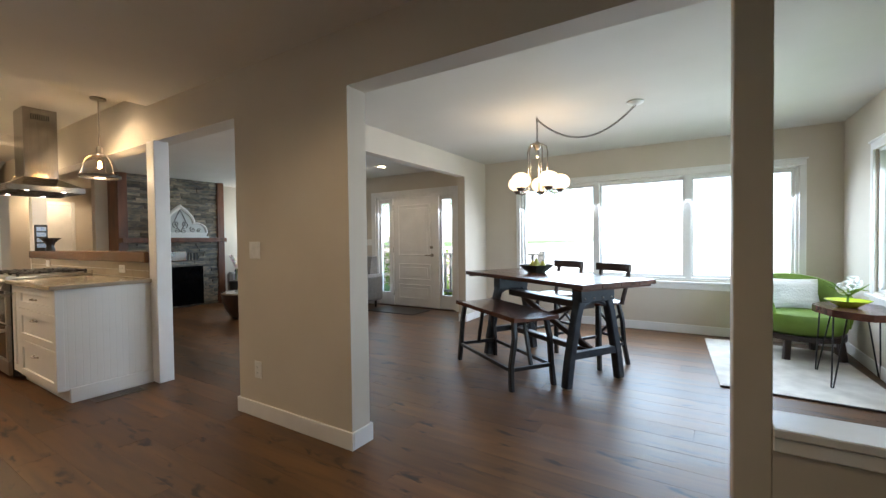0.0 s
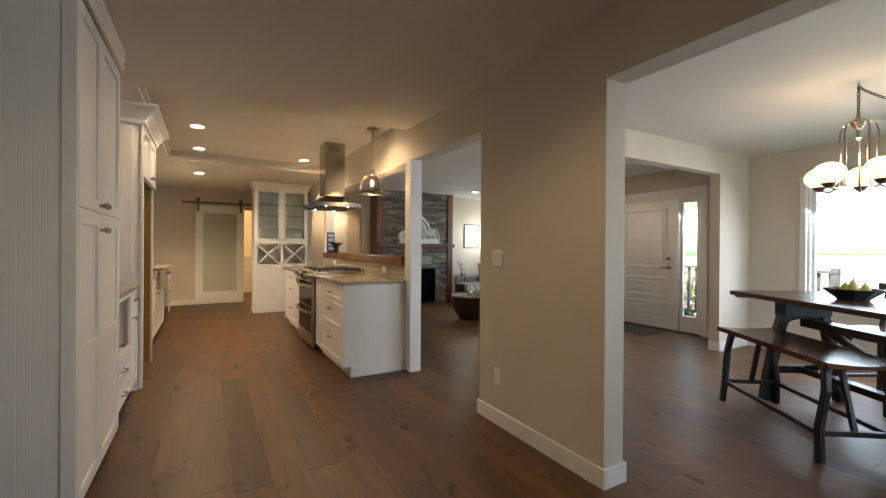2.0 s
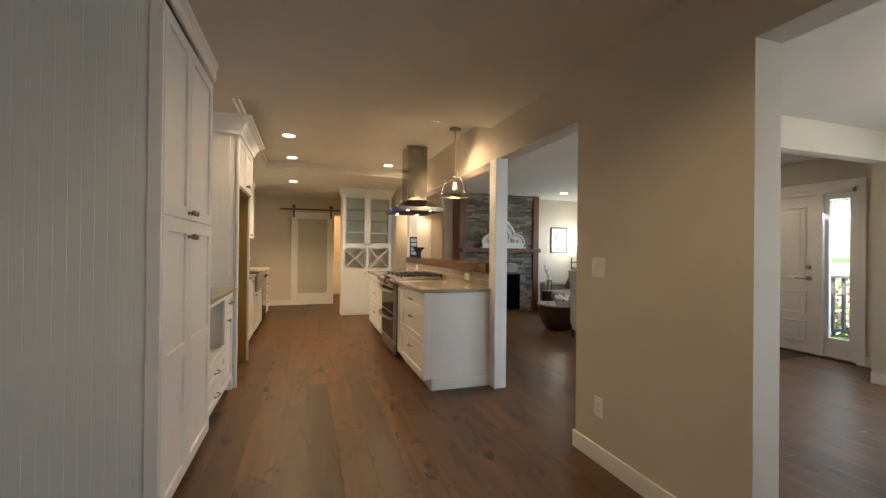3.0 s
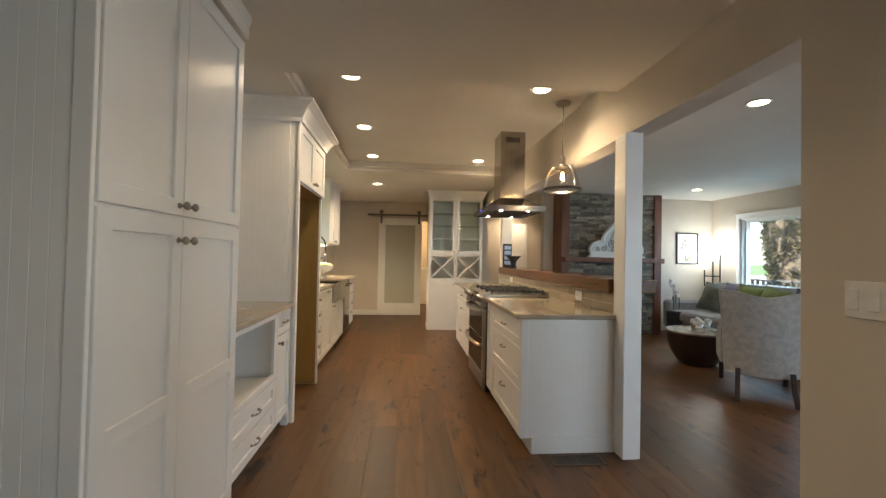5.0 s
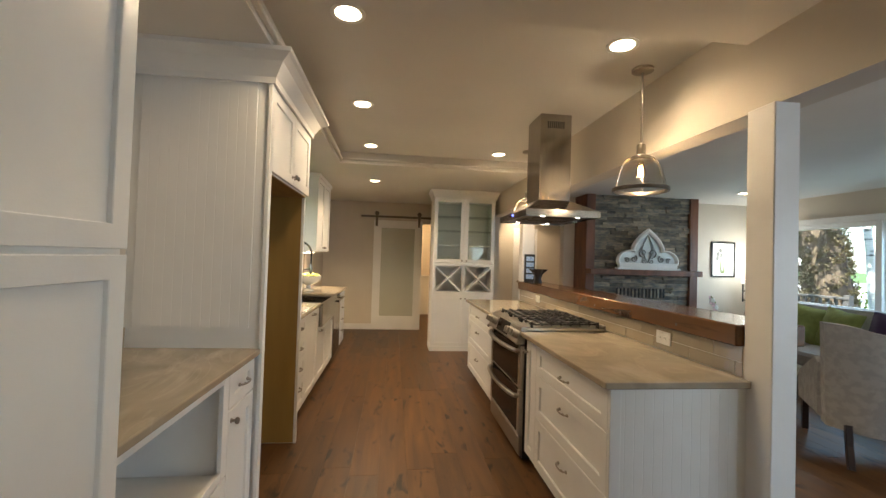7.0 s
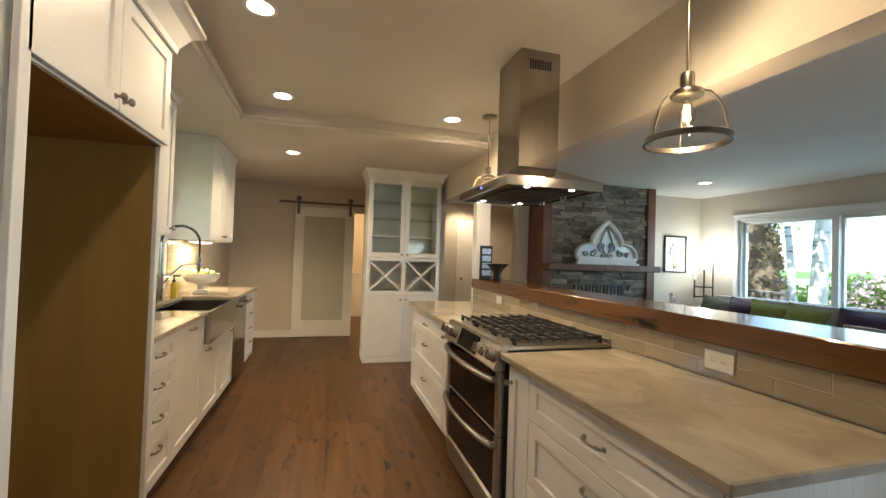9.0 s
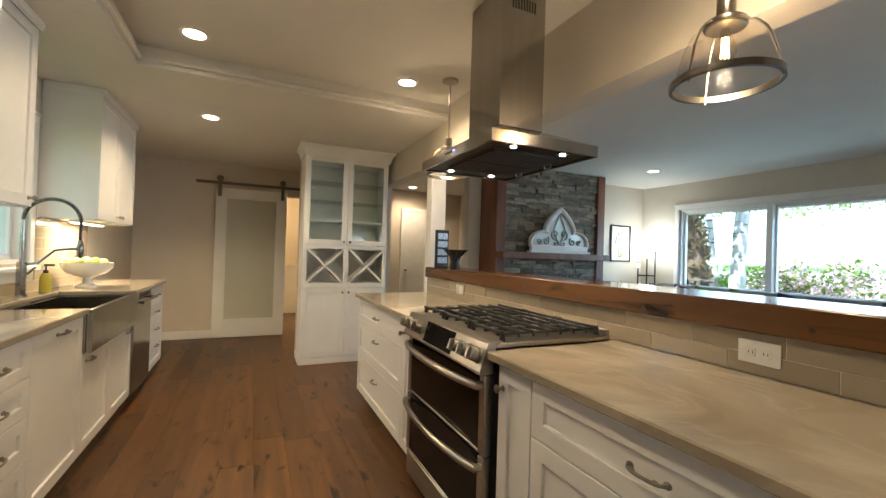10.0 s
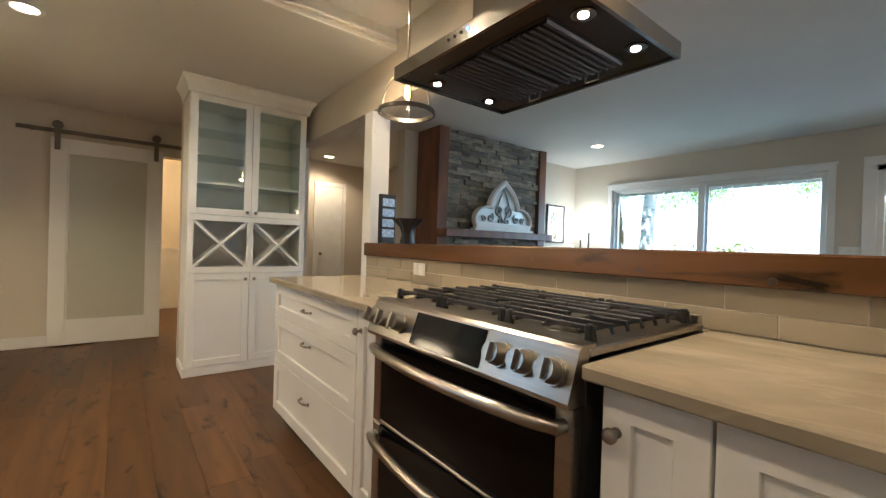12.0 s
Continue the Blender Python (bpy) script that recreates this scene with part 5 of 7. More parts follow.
def slab_bm(w, d, z0, z1, bev=0.004, cx=0.0, cy=0.0):
    return B(((cx - w / 2, cy - d / 2, z0), (cx + w / 2, cy + d / 2, z1)), bev=bev)


def bent(bm, pts, w, d):
    """A squared bar with bevelled section along points in a plane."""
    pts = [Vector(p) for p in pts]
    rings = []
    for i, p in enumerate(pts):
        t = (pts[min(i + 1, len(pts) - 1)] - pts[max(i - 1, 0)]).normalized()
        side = Vector((0, 1, 0)) if abs(t.y) < 0.8 else Vector((1, 0, 0))
        side = (side - t * side.dot(t)).normalized()
        up = t.cross(side)
        rings.append([bm.verts.new(p + side * a * w / 2 + up * b * d / 2) for a, b in ((-1, -0.7), (-0.7, -1), (0.7, -1), (1, -0.7), (1, 0.7), (0.7, 1), (-0.7, 1), (-1, 0.7))])
    for a, b in zip(rings, rings[1:]):
        for k in range(8):
            bm.faces.new((a[k], a[(k + 1) % 8], b[(k + 1) % 8], b[k]))
    bm.faces.new(rings[0][::-1])
    bm.faces.new(rings[-1])
    return bm


TABLE_TURN = -31.5
tb = thing("dining_table", (0, 0, 0), "counter-height trestle table, dark plank top on blue-grey metal legs", "table")
for k in range(4):
    part("top_plank", slab_bm(1.74, 0.202, 0.842, 0.88, 0.004, 0, -0.306 + k * 0.204), TABLEWOOD, tb)
for s in (-0.80, 0.80):
    part("end_batten", B(((s - 0.04, -0.38, 0.825), (s + 0.04, 0.38, 0.842))), TABLEWOOD, tb)
for s in (-1, 1):
    x = 0.585 * s
    part("trestle_head", B(((x - 0.055, -0.19, 0.70), (x + 0.055, 0.19, 0.841)), ((x - 0.062, -0.20, 0.825), (x + 0.062, 0.20, 0.841)), bev=0.006), BLUEIRON, tb, "riveted blue-grey trestle head")
    for q in (-1, 1):
        part("leg", bent(bmesh.new(), [(x, 0.15 * q, 0.72), (x, 0.19 * q, 0.60), (x, 0.27 * q, 0.22), (x, 0.30 * q, 0.012)], 0.075, 0.075), BLUEIRON, tb)
        part("foot", cyl(bmesh.new(), (x, 0.30 * q, 0.0), (x, 0.30 * q, 0.014), 0.034, n=16), NICKEL, tb, "round levelling foot")
    part("cross_bar", B(((x - 0.03, -0.24, 0.235), (x + 0.03, 0.24, 0.295)), bev=0.005), BLUEIRON, tb)
    part("arch_brace", tube(bmesh.new(), [(x, 0.17 * math.cos(a), 0.60 + 0.10 * math.sin(a)) for a in [math.pi * k / 10 for k in range(11)]], 0.022, 8), BLUEIRON, tb)
part("long_beam", B(((-0.54, -0.065, 0.625), (0.54, 0.065, 0.685)), bev=0.005), DARKWOOD, tb)
part("low_beam", B(((-0.56, -0.04, 0.240), (0.56, 0.04, 0.290)), bev=0.005), DARKWOOD, tb)
for s in (-1, 1):
    part("diagonal_brace", bent(bmesh.new(), [(0.55 * s, 0.0, 0.28), (-0.36 * s, 0.0, 0.62)], 0.04, 0.05 + 0.004 * s), DARKWOOD, tb)
rv = bmesh.new()
for s in (-1, 1):
    for q in (-0.15, -0.05, 0.05, 0.15):
        ball(rv, (0.585 * s + 0.056 * s, q, 0.73), 0.009, n=8)
        ball(rv, (0.585 * s + 0.056 * s, q, 0.80), 0.009, n=8)
part("rivets", rv, NICKEL, tb, "small steel rivets")
turned(tb, -2.02, 5.115, TABLE_TURN)

U = Vector((math.cos(radians(TABLE_TURN)), math.sin(radians(TABLE_TURN)), 0))
V = Vector((-U.y, U.x, 0))
bn = thing("dining_bench", (0, 0, 0), "dark wooden counter-height bench with bent metal legs", "bench")
bm = bmesh.new()
n = 12
prof = [(-0.215 + 0.43 * k / n, 0.60 - 0.014 * math.sin(math.pi * k / n)) for k in range(n + 1)]
prism(bm, [*prof, (0.215, 0.565), (-0.215, 0.565)], -0.56, 0.56, "x")
part("seat", bm, TABLEWOOD, bn, "dished dark wood seat")
for s in (-1, 1):
    for q in (-1, 1):
        part("leg", bent(bmesh.new(), [(0.46 * s, 0.155 * q, 0.567), (0.49 * s, 0.17 * q, 0.42), (0.475 * s, 0.195 * q, 0.20), (0.495 * s, 0.205 * q, 0.0)], 0.038, 0.045), IRON, bn)
    part("end_bar", B(((0.478 * s - 0.014, -0.195, 0.155), (0.478 * s + 0.014, 0.195, 0.185))), IRON, bn)
    part("brace", bent(bmesh.new(), [(0.47 * s, 0.0, 0.17), (0.36 * s, 0.0, 0.565)], 0.03, 0.03), IRON, bn)
for q in (-1, 1):
    part("long_bar", B(((-0.47, 0.198 * q - 0.012, 0.150), (0.47, 0.198 * q + 0.012, 0.178))), IRON, bn)
turned(bn, -2.325, 4.735, TABLE_TURN - 4)

dc = thing("counter_chair", (0, 0, 0), "dark counter-height chair with curved wooden back rail", "chair", group="chairs at the table")
part("seat", lathe(bmesh.new(), [(0.17, 0.0), (0.20, 0.012), (0.205, 0.03), (0.19, 0.036), (0.06, 0.026)], (0, 0, 0.58), 28), TABLEWOOD, dc, smooth=True)
for sx in (-1, 1):
    for sy in (-1, 1):
        part("leg", bent(bmesh.new(), [(0.13 * sx, 0.13 * sy, 0.582), (0.155 * sx, 0.155 * sy, 0.42), (0.165 * sx, 0.165 * sy, 0.2), (0.19 * sx, 0.19 * sy, 0.0)], 0.036, 0.036), IRON, dc)
    part("foot_bar", B(((0.168 * sx - 0.010, -0.165, 0.19), (0.168 * sx + 0.010, 0.165, 0.215))), IRON, dc)
    part("cross_brace", bent(bmesh.new(), [(0.155 * sx, 0.155, 0.50), (-0.17 * sx, 0.16 + 0.014 * sx, 0.22)], 0.024, 0.024), IRON, dc)
    part("back_post", bent(bmesh.new(), [(0.15 * sx, 0.15, 0.58), (0.16 * sx, 0.20, 0.75), (0.17 * sx, 0.235, 0.93)], 0.035, 0.030), DARKWOOD, dc)
part("foot_bar", B(((-0.158, 0.155, 0.24), (0.158, 0.175, 0.265))), IRON, dc)
bm = bmesh.new()
arcp = [(0.22 * math.sin(a), 0.235 + 0.05 * (math.cos(a) - 1), 0.0) for a in [radians(-70 + 140 * k / 12) for k in range(13)]]
rings = []
for x, y, _ in arcp:
    rings.append([bm.verts.new((x, y + dy, z)) for dy, z in ((-0.012, 0.895), (0.012, 0.895), (0.016, 0.95), (0.010, 0.97), (-0.010, 0.97), (-0.014, 0.95))])
for a, b in zip(rings, rings[1:]):
    for k in range(6):
        bm.faces.new((a[k], a[(k + 1) % 6], b[(k + 1) % 6], b[k]))
bm.faces.new(rings[0][::-1])
bm.faces.new(rings[-1])
part("back_rail", bm, DARKWOOD, dc, "curved dark back rail", smooth=True)
p = Vector((-2.02, 5.115, 0)) + V * 0.50 + U * 0.17
turned(dc, p.x, p.y, TABLE_TURN)
p = Vector((-2.02, 5.115, 0)) + V * 0.54 - U * 0.48
copy_thing(dc, pose(p.x, p.y, 0, 0, 0, TABLE_TURN + 4))

bw = thing("table_bowl", (-2.18, 5.28, 0.88), "dark angular bowl on the dining table", "bowl")
part("bowl", lathe(bmesh.new(), [(0.09, 0.0), (0.10, 0.012), (0.175, 0.075), (0.178, 0.082), (0.165, 0.078), (0.09, 0.018), (0.01, 0.014)], (-2.18, 5.28, 0.8805), 10), DARKBOWL, bw)
for k, (dx, dy) in enumerate(((0.0, 0.0), (0.06, 0.02), (-0.05, 0.03))):
    pr = thing("pear", (-2.18 + dx, 5.28 + dy, 0.896), "green pear standing in the dark bowl", "fruit", group="pears in the bowl")
    h = 1.0 if k == 0 else 0.8
    part("flesh", lathe(bmesh.new(), [(0.012, 0.0), (0.034, 0.015 * h), (0.040, 0.045 * h), (0.030, 0.08 * h), (0.018, 0.11 * h), (0.012, 0.125 * h), (0.003, 0.13 * h)], (-2.18 + dx, 5.28 + dy, 0.8965), 16), FRUIT, pr, smooth=True)
    part("stem", cyl(bmesh.new(), (-2.18 + dx, 5.28 + dy, 0.896 + 0.128 * h), (-2.175 + dx, 5.28 + dy, 0.896 + 0.15 * h), 0.003, n=6), DARKWOOD, pr)

# chandelier on a swagged chain
CX, CY, CZ = -2.15, 5.245, 1.765
cd = thing("chandelier", (CX, CY, CEILZ), "brass chandelier with five opal globes on a swagged chain", "chandelier")
bm = bmesh.new()
lathe(bm, [(0.012, 0.44), (0.02, 0.43), (0.045, 0.40), (0.03, 0.37), (0.014, 0.35), (0.014, 0.30), (0.022, 0.29), (0.004, 0.27)], (CX, CY, CZ), 20)
part("hub", bm, NICKEL, cd, smooth=True)
chain = bmesh.new()


def link_chain(bm, pts, r=0.012):
    for k, (a, b) in enumerate(zip(pts, pts[1:])):
        a, b = Vector(a), Vector(b)
        d = (b - a).normalized()
        s = d.orthogonal().normalized()
        if k % 2:
            s = d.cross(s)
        c, h = (a + b) / 2, (b - a).length * 0.62
        tube(bm, [c + d * h * math.cos(t) + s * r * 0.7 * math.sin(t) for t in [2 * math.pi * j / 8 for j in range(9)]], 0.0036, 5)


link_chain(chain, [(CX, CY, CEILZ - 0.02 - 0.024 * k) for k in range(12)])
HOOK = (-1.257, 5.305)
pts = []
for k in range(46):
    s = k / 45
    pts.append((CX + (HOOK[0] - CX) * s, CY + (HOOK[1] - CY) * s, CEILZ - 0.03 - 0.23 * (1 - (2 * s - 1) ** 2)))
link_chain(chain, pts)
part("chain", chain, DARKNICKEL, cd, "thin metal swag chain")
part("ceiling_plate", lathe(bmesh.new(), [(0.07, -0.001), (0.07, -0.012), (0.05, -0.024), (0.012, -0.03)], (HOOK[0], HOOK[1], CEILZ), 28), PLASTIC, cd, "white round ceiling plate", smooth=True)
part("ceiling_hook", tube(bmesh.new(), [(CX, CY, CEILZ), (CX, CY, CEILZ - 0.015), (CX + 0.012, CY, CEILZ - 0.03), (CX, CY, CEILZ - 0.04)], 0.004, 6), NICKEL, cd)
for k in range(5):
    a = 2 * math.pi * k / 5 + 0.5
    c, s = math.cos(a), math.sin(a)
    R = 0.225
    arm = part("arm", tube(bmesh.new(), [(CX + r * c, CY + r * s, CZ + h) for r, h in ((0.015, 0.38), (0.05, 0.41), (0.09, 0.39), (0.105, 0.33), (0.10, 0.2), (0.10, 0.02), (0.12, -0.06), (0.17, -0.085), (0.215, -0.07), (R, -0.055))], 0.007, 8), NICKEL, cd, smooth=True)
    gx, gy = CX + R * c, CY + R * s
    part("globe_cup", lathe(bmesh.new(), [(0.012, -0.075), (0.022, -0.07), (0.042, -0.05), (0.045, -0.04), (0.02, -0.045)], (gx, gy, CZ), 18), NICKEL, arm, smooth=True)
    part("globe", ball(bmesh.new(), (gx, gy, CZ + 0.03), 0.095, 1, 1, 0.84, 24), GLOBE, arm, "glowing opal glass globe", smooth=True)

lamp("chandelier_light", "POINT", (CX, CY, CZ + 0.16), 1.6, WARM, size=0.06)

# rug, green chair, side table
rg_ = thing("area_rug", (0.05, 6.1, 0), "cream woven wool rug with dark fringe edge", "rug")
bm = bmesh.new()
nx, ny = 26, 36
grid = [[bm.verts.new((-0.62 + 1.12 * i / nx + 0.10 * (j / ny) * -1, 5.24 + 1.80 * j / ny - 0.05 * (i / nx) + 0.006 * math.sin(i * 2.1), 0.014 + 0.004 * noise.noise((i * 0.7, j * 0.7, 0)))) for j in range(ny + 1)] for i in range(nx + 1)]
for i in range(nx):
    for j in range(ny):
        bm.faces.new((grid[i][j], grid[i + 1][j], grid[i + 1][j + 1], grid[i][j + 1]))
ext = bmesh.ops.extrude_face_region(bm, geom=list(bm.faces))
for v in [g for g in ext["geom"] if isinstance(g, bmesh.types.BMVert)]:
    v.co.z = 0.001
part("weave", bm, RUGM, rg_, smooth=True)
part("edge_binding", tube(bmesh.new(), [(-0.62, 5.235, 0.008), (-0.05, 5.21, 0.008), (0.50, 5.185, 0.008)], 0.009, 6), DARKWOOD, rg_, "dark bound edge")

gc = thing("tub_chair", (0, 0, 0), "green velvet tub chair on a dark wooden base", "chair")
bm = bmesh.new()
lathe(bm, [(0.30, 0.24), (0.345, 0.27), (0.36, 0.33), (0.355, 0.40), (0.33, 0.435), (0.20, 0.45), (0.02, 0.45)], (0, 0, 0), 36)
part("seat", bm, GREEN, gc, smooth=True)
bm = bmesh.new()
rings = []
for k in range(25):
    a = radians(-25 + 230 * k / 24)
    f = math.sin(math.pi * k / 24)
    h = 0.56 + 0.24 * f ** 0.8
    ring = []
    for r, z in ((0.30, 0.30), (0.37, 0.30), (0.40, 0.45), (0.41, h - 0.05), (0.39, h), (0.34, h), (0.315, h - 0.05), (0.30, 0.45)):
        ring.append(bm.verts.new((r * math.cos(a), r * math.sin(a), z)))
    rings.append(ring)
for a, b in zip(rings, rings[1:]):
    for k in range(8):
        bm.faces.new((a[k], a[(k + 1) % 8], b[(k + 1) % 8], b[k]))
bm.faces.new(rings[0][::-1])
bm.faces.new(rings[-1])
part("backrest", bm, GREEN, gc, smooth=True)
part("base_ring", lathe(bmesh.new(), [(0.31, 0.185), (0.345, 0.19), (0.345, 0.24), (0.31, 0.24)], (0, 0, 0), 36), DARKWOOD, gc, "dark wood base")
for sx in (-1, 1):
    for sy in (-1, 1):
        part("leg", bent(bmesh.new(), [(0.215 * sx, 0.215 * sy, 0.186), (0.235 * sx, 0.235 * sy, 0.0)], 0.055, 0.055), DARKWOOD, gc)
turned(gc, 0.10, 6.68, 18, 0.018)


def cushion(name, w, h, t, mat, label, cat="cushion", group=""):
    c = thing(name, (0, 0, 0), label, cat, group)
    bm = bmesh.new()
    n = 12
    for side in (-1, 1):
        g = [[None] * (n + 1) for _ in range(n + 1)]
        for i in range(n + 1):
            for j in range(n + 1):
                u, v = 2 * i / n - 1, 2 * j / n - 1
                puff = (1 - u ** 4) * (1 - v ** 4)
                pinch = 1 - 0.07 * (1 - abs(u * v))
                g[i][j] = bm.verts.new((u * w / 2 * pinch, side * t / 2 * puff, h / 2 + v * h / 2 * pinch))
        for i in range(n):
            for j in range(n):
                bm.faces.new((g[i][j], g[i + 1][j], g[i + 1][j + 1], g[i][j + 1]))
    bmesh.ops.remove_doubles(bm, verts=bm.verts, dist=0.0005)
    part("cover", bm, mat, c, smooth=True)
    return c


WEAVE = material("white_weave", (0.72, 0.70, 0.66), 0.9, colour2=(0.60, 0.58, 0.54), scale=(8, 8, 60), bump=0.6, bump_scale=60)
cu = cushion("throw_pillow", 0.46, 0.32, 0.14, WEAVE, "white textured lumbar pillow on the green chair")
cu.matrix_world = pose(0.07, 6.80, 0.465, -16, 0, 12)

sd = thing("side_table", (0.33, 5.86, 0), "live-edge dark wood side table on hairpin legs", "table")
bm = bmesh.new()
out = []
for k in range(28):
    a = 2 * math.pi * k / 28
    r = 1 + 0.05 * math.sin(3 * a) + 0.03 * math.sin(7 * a)
    out.append((0.33 + 0.26 * r * math.cos(a), 5.86 + 0.36 * r * math.sin(a)))
prism(bm, out, 0.575, 0.63, "z")
part("top", bm, TABLEWOOD, sd)
for dx, dy in ((-0.15, -0.22), (0.15, -0.22), (-0.15, 0.23), (0.15, 0.23)):
    x, y = 0.33 + dx, 5.86 + dy
    part("hairpin_leg", tube(bmesh.new(), [(x - 0.04, y, 0.576), (x + dx * 0.35 - 0.006, y + dy * 0.2, 0.02), (x + dx * 0.35, y + dy * 0.2, 0.006), (x + dx * 0.35 + 0.006, y + dy * 0.2, 0.02), (x + 0.04, y, 0.576)], 0.006, 6), IRON, sd, smooth=True)
vs = thing("flower_dish", (0.27, 5.86, 0.63), "lime glass dish with white hydrangeas", "flowers")
part("dish", lathe(bmesh.new(), [(0.06, 0.0), (0.10, 0.03), (0.145, 0.055), (0.15, 0.06), (0.09, 0.035), (0.02, 0.02)], (0.27, 5.86, 0.6305), 28), LIME, vs, "lime green glass", smooth=True)
part("stem", cyl(bmesh.new(), (0.27, 5.86, 0.645), (0.27, 5.86, 0.77), 0.008, n=8), LEAF, vs)
rf = random.Random(5)
for c in ((0.25, 5.84, 0.79), (0.31, 5.90, 0.83)):
    bm = bmesh.new()
    for k in range(70):
        d = Vector((rf.gauss(0, 1), rf.gauss(0, 1), rf.gauss(0, 1))).normalized() * 0.055
        m = Matrix.Translation(Vector(c) + d) @ d.to_track_quat("Z", "Y").to_matrix().to_4x4()
        bmesh.ops.create_cone(bm, cap_ends=True, segments=5, radius1=0.013, radius2=0.004, depth=0.008, matrix=m)
    part("flower_head", bm, PETAL, vs, "white flower head")
bm = bmesh.new()
for k in range(9):
    a = k * 0.75
    tube(bm, [(0.27, 5.86, 0.73), (0.27 + 0.07 * math.cos(a), 5.86 + 0.07 * math.sin(a), 0.78), (0.27 + 0.13 * math.cos(a), 5.86 + 0.13 * math.sin(a), 0.77 + 0.03 * (k % 3))], 0.016, 4, taper=0.002)
part("leaves", bm, LEAF, vs)

mt = thing("door_mat", (-5.2, 6.85, 0), "dark woven door mat inside the front door", "mat")
part("weave", B(((-5.75, 6.62, 0.001), (-4.75, 7.15, 0.012)), bev=0.004), BLACK, mt)

# ---- living room ----
FX = -9.13
fp = thing("fireplace", (-9.3, 5.11, 0), "floor-to-ceiling dark ledger-stone fireplace with wood side trims", "fireplace", kind="structure")
part("core", B(((WX + 0.001, 4.25, 0), (FX - 0.02, 5.97, 0.06)), ((WX + 0.001, 4.25, 0.06), (FX - 0.02, 4.66, 0.76)), ((WX + 0.001, 5.56, 0.06), (FX - 0.02, 5.97, 0.76)), ((WX + 0.001, 4.25, 0.76), (FX - 0.02, 5.97, CEILZ - 0.001))), SLATE, fp)
for a, b in ((4.195, 4.335), (5.885, 6.02)):
    part("side_trim", B(((WX + 0.001, a, 0), (FX + 0.045, b, CEILZ - 0.002)), bev=0.006), MANTEL, fp, "dark stained upright board")
part("firebox", B(((WX + 0.002, 4.66, 0.06), (WX + 0.05, 5.56, 0.76)), ((WX + 0.05, 4.66, 0.06), (FX - 0.02, 4.68, 0.76)), ((WX + 0.05, 5.54, 0.06), (FX - 0.02, 5.56, 0.76)), ((WX + 0.05, 4.68, 0.06), (FX - 0.02, 5.54, 0.075))), BLACK, fp, "black firebox")
part("fire_screen", B(((FX, 4.63, 0.04), (FX + 0.02, 4.67, 0.78)), ((FX, 5.55, 0.04), (FX + 0.02, 5.59, 0.78)), ((FX, 4.67, 0.74), (FX + 0.02, 5.55, 0.78)), ((FX, 4.67, 0.04), (FX + 0.02, 5.55, 0.08)), ((FX + 0.004, 4.67, 0.08), (FX + 0.010, 5.55, 0.74)), bev=0.003), BLACKGLASS, fp, "black framed glass screen")
gr = part("vent_grille", B(((FX - 0.02, 4.72, 0.90), (FX + 0.004, 5.50, 1.04))), BLACK, fp, "dark vent with upright bars")
for k in range(13):
    yy = 4.735 + k * 0.0585
    part("grille_bar", B(((FX, yy, 0.90), (FX + 0.018, yy + 0.026, 1.035)), bev=0.003), SLATE, gr)
ml = thing("mantel_shelf", (FX, 5.11, 1.25), "thick reddish-brown wooden mantel shelf", "shelf")
part("board", B(((FX + 0.046, 4.19, 1.245), (FX + 0.22, 5.965, 1.328)), ((FX + 0.016, 4.335, 1.245), (FX + 0.046, 5.885, 1.328)), bev=0.005), MANTEL, ml)

# trefoil arch ornament with mirror and scrolls
ar = thing("arch_ornament", (FX + 0.12, 5.12, 1.328), "white gothic trefoil frame with mirror and iron scrolls", "ornament")
AY, AZ = 5.13, 1.3285
OLDMIRROR = material("cloudy_mirror", (0.66, 0.68, 0.67), 0.42, 0.55, colour2=(0.58, 0.60, 0.59), scale=(5, 5, 5))
SCROLLIRON = material("pale_iron", (0.33, 0.33, 0.32), 0.5, 0.3, colour2=(0.24, 0.24, 0.23), scale=(30, 30, 30))


def trefoil(k):
    """Half outline: a round lower lobe, then a pointed arch; mirrored to the other side."""
    pts = []
    for j in range(13):
        a = radians(-30 + 140 * j / 12)
        pts.append((0.275 + 0.215 * k * math.cos(a), 0.130 + 0.165 * k * math.sin(a)))
    for j in range(13):
        q = j / 12
        pts.append((0.262 * k * (1 - q ** 1.9), 0.275 + 0.345 * (k if k > 0.9 else k * 0.92) * q))
    pts = [(u, max(0.06 if k > 0.9 else 0.095, v)) for u, v in pts]
    full = pts + [(-u, v) for u, v in reversed(pts[:-1])]
    return [(AY + u, AZ + v) for u, v in full]


ou, inn = trefoil(1.0), trefoil(0.83)
bm = bmesh.new()
x0, x1 = FX + 0.10, FX + 0.155
rows_ = [[bm.verts.new((x, *p)) for p in o] for x, o in ((x0, ou), (x1, ou), (x1 + 0.012, [(0.5 * (a[0] + b[0]), 0.5 * (a[1] + b[1])) for a, b in zip(ou, inn)]), (x1, inn), (x0, inn))]
m = len(ou)
for ra, rb in zip(rows_, rows_[1:] + rows_[:1]):
    for k in range(m - 1):
        bm.faces.new((ra[k], ra[k + 1], rb[k + 1], rb[k]))
bx(bm, (x0 - 0.01, AY - 0.50, AZ), (x1 + 0.03, AY + 0.50, AZ + 0.028), 0.004)
bx(bm, (x0, AY - 0.465, AZ + 0.028), (x1 + 0.008, AY + 0.465, AZ + 0.098), 0.004)
part("frame", bm, TRIM, ar, smooth=False)
part("mirror", prism(bmesh.new(), inn, x0 + 0.012, x0 + 0.016, "x"), OLDMIRROR, ar, "cloudy silvered mirror glass")


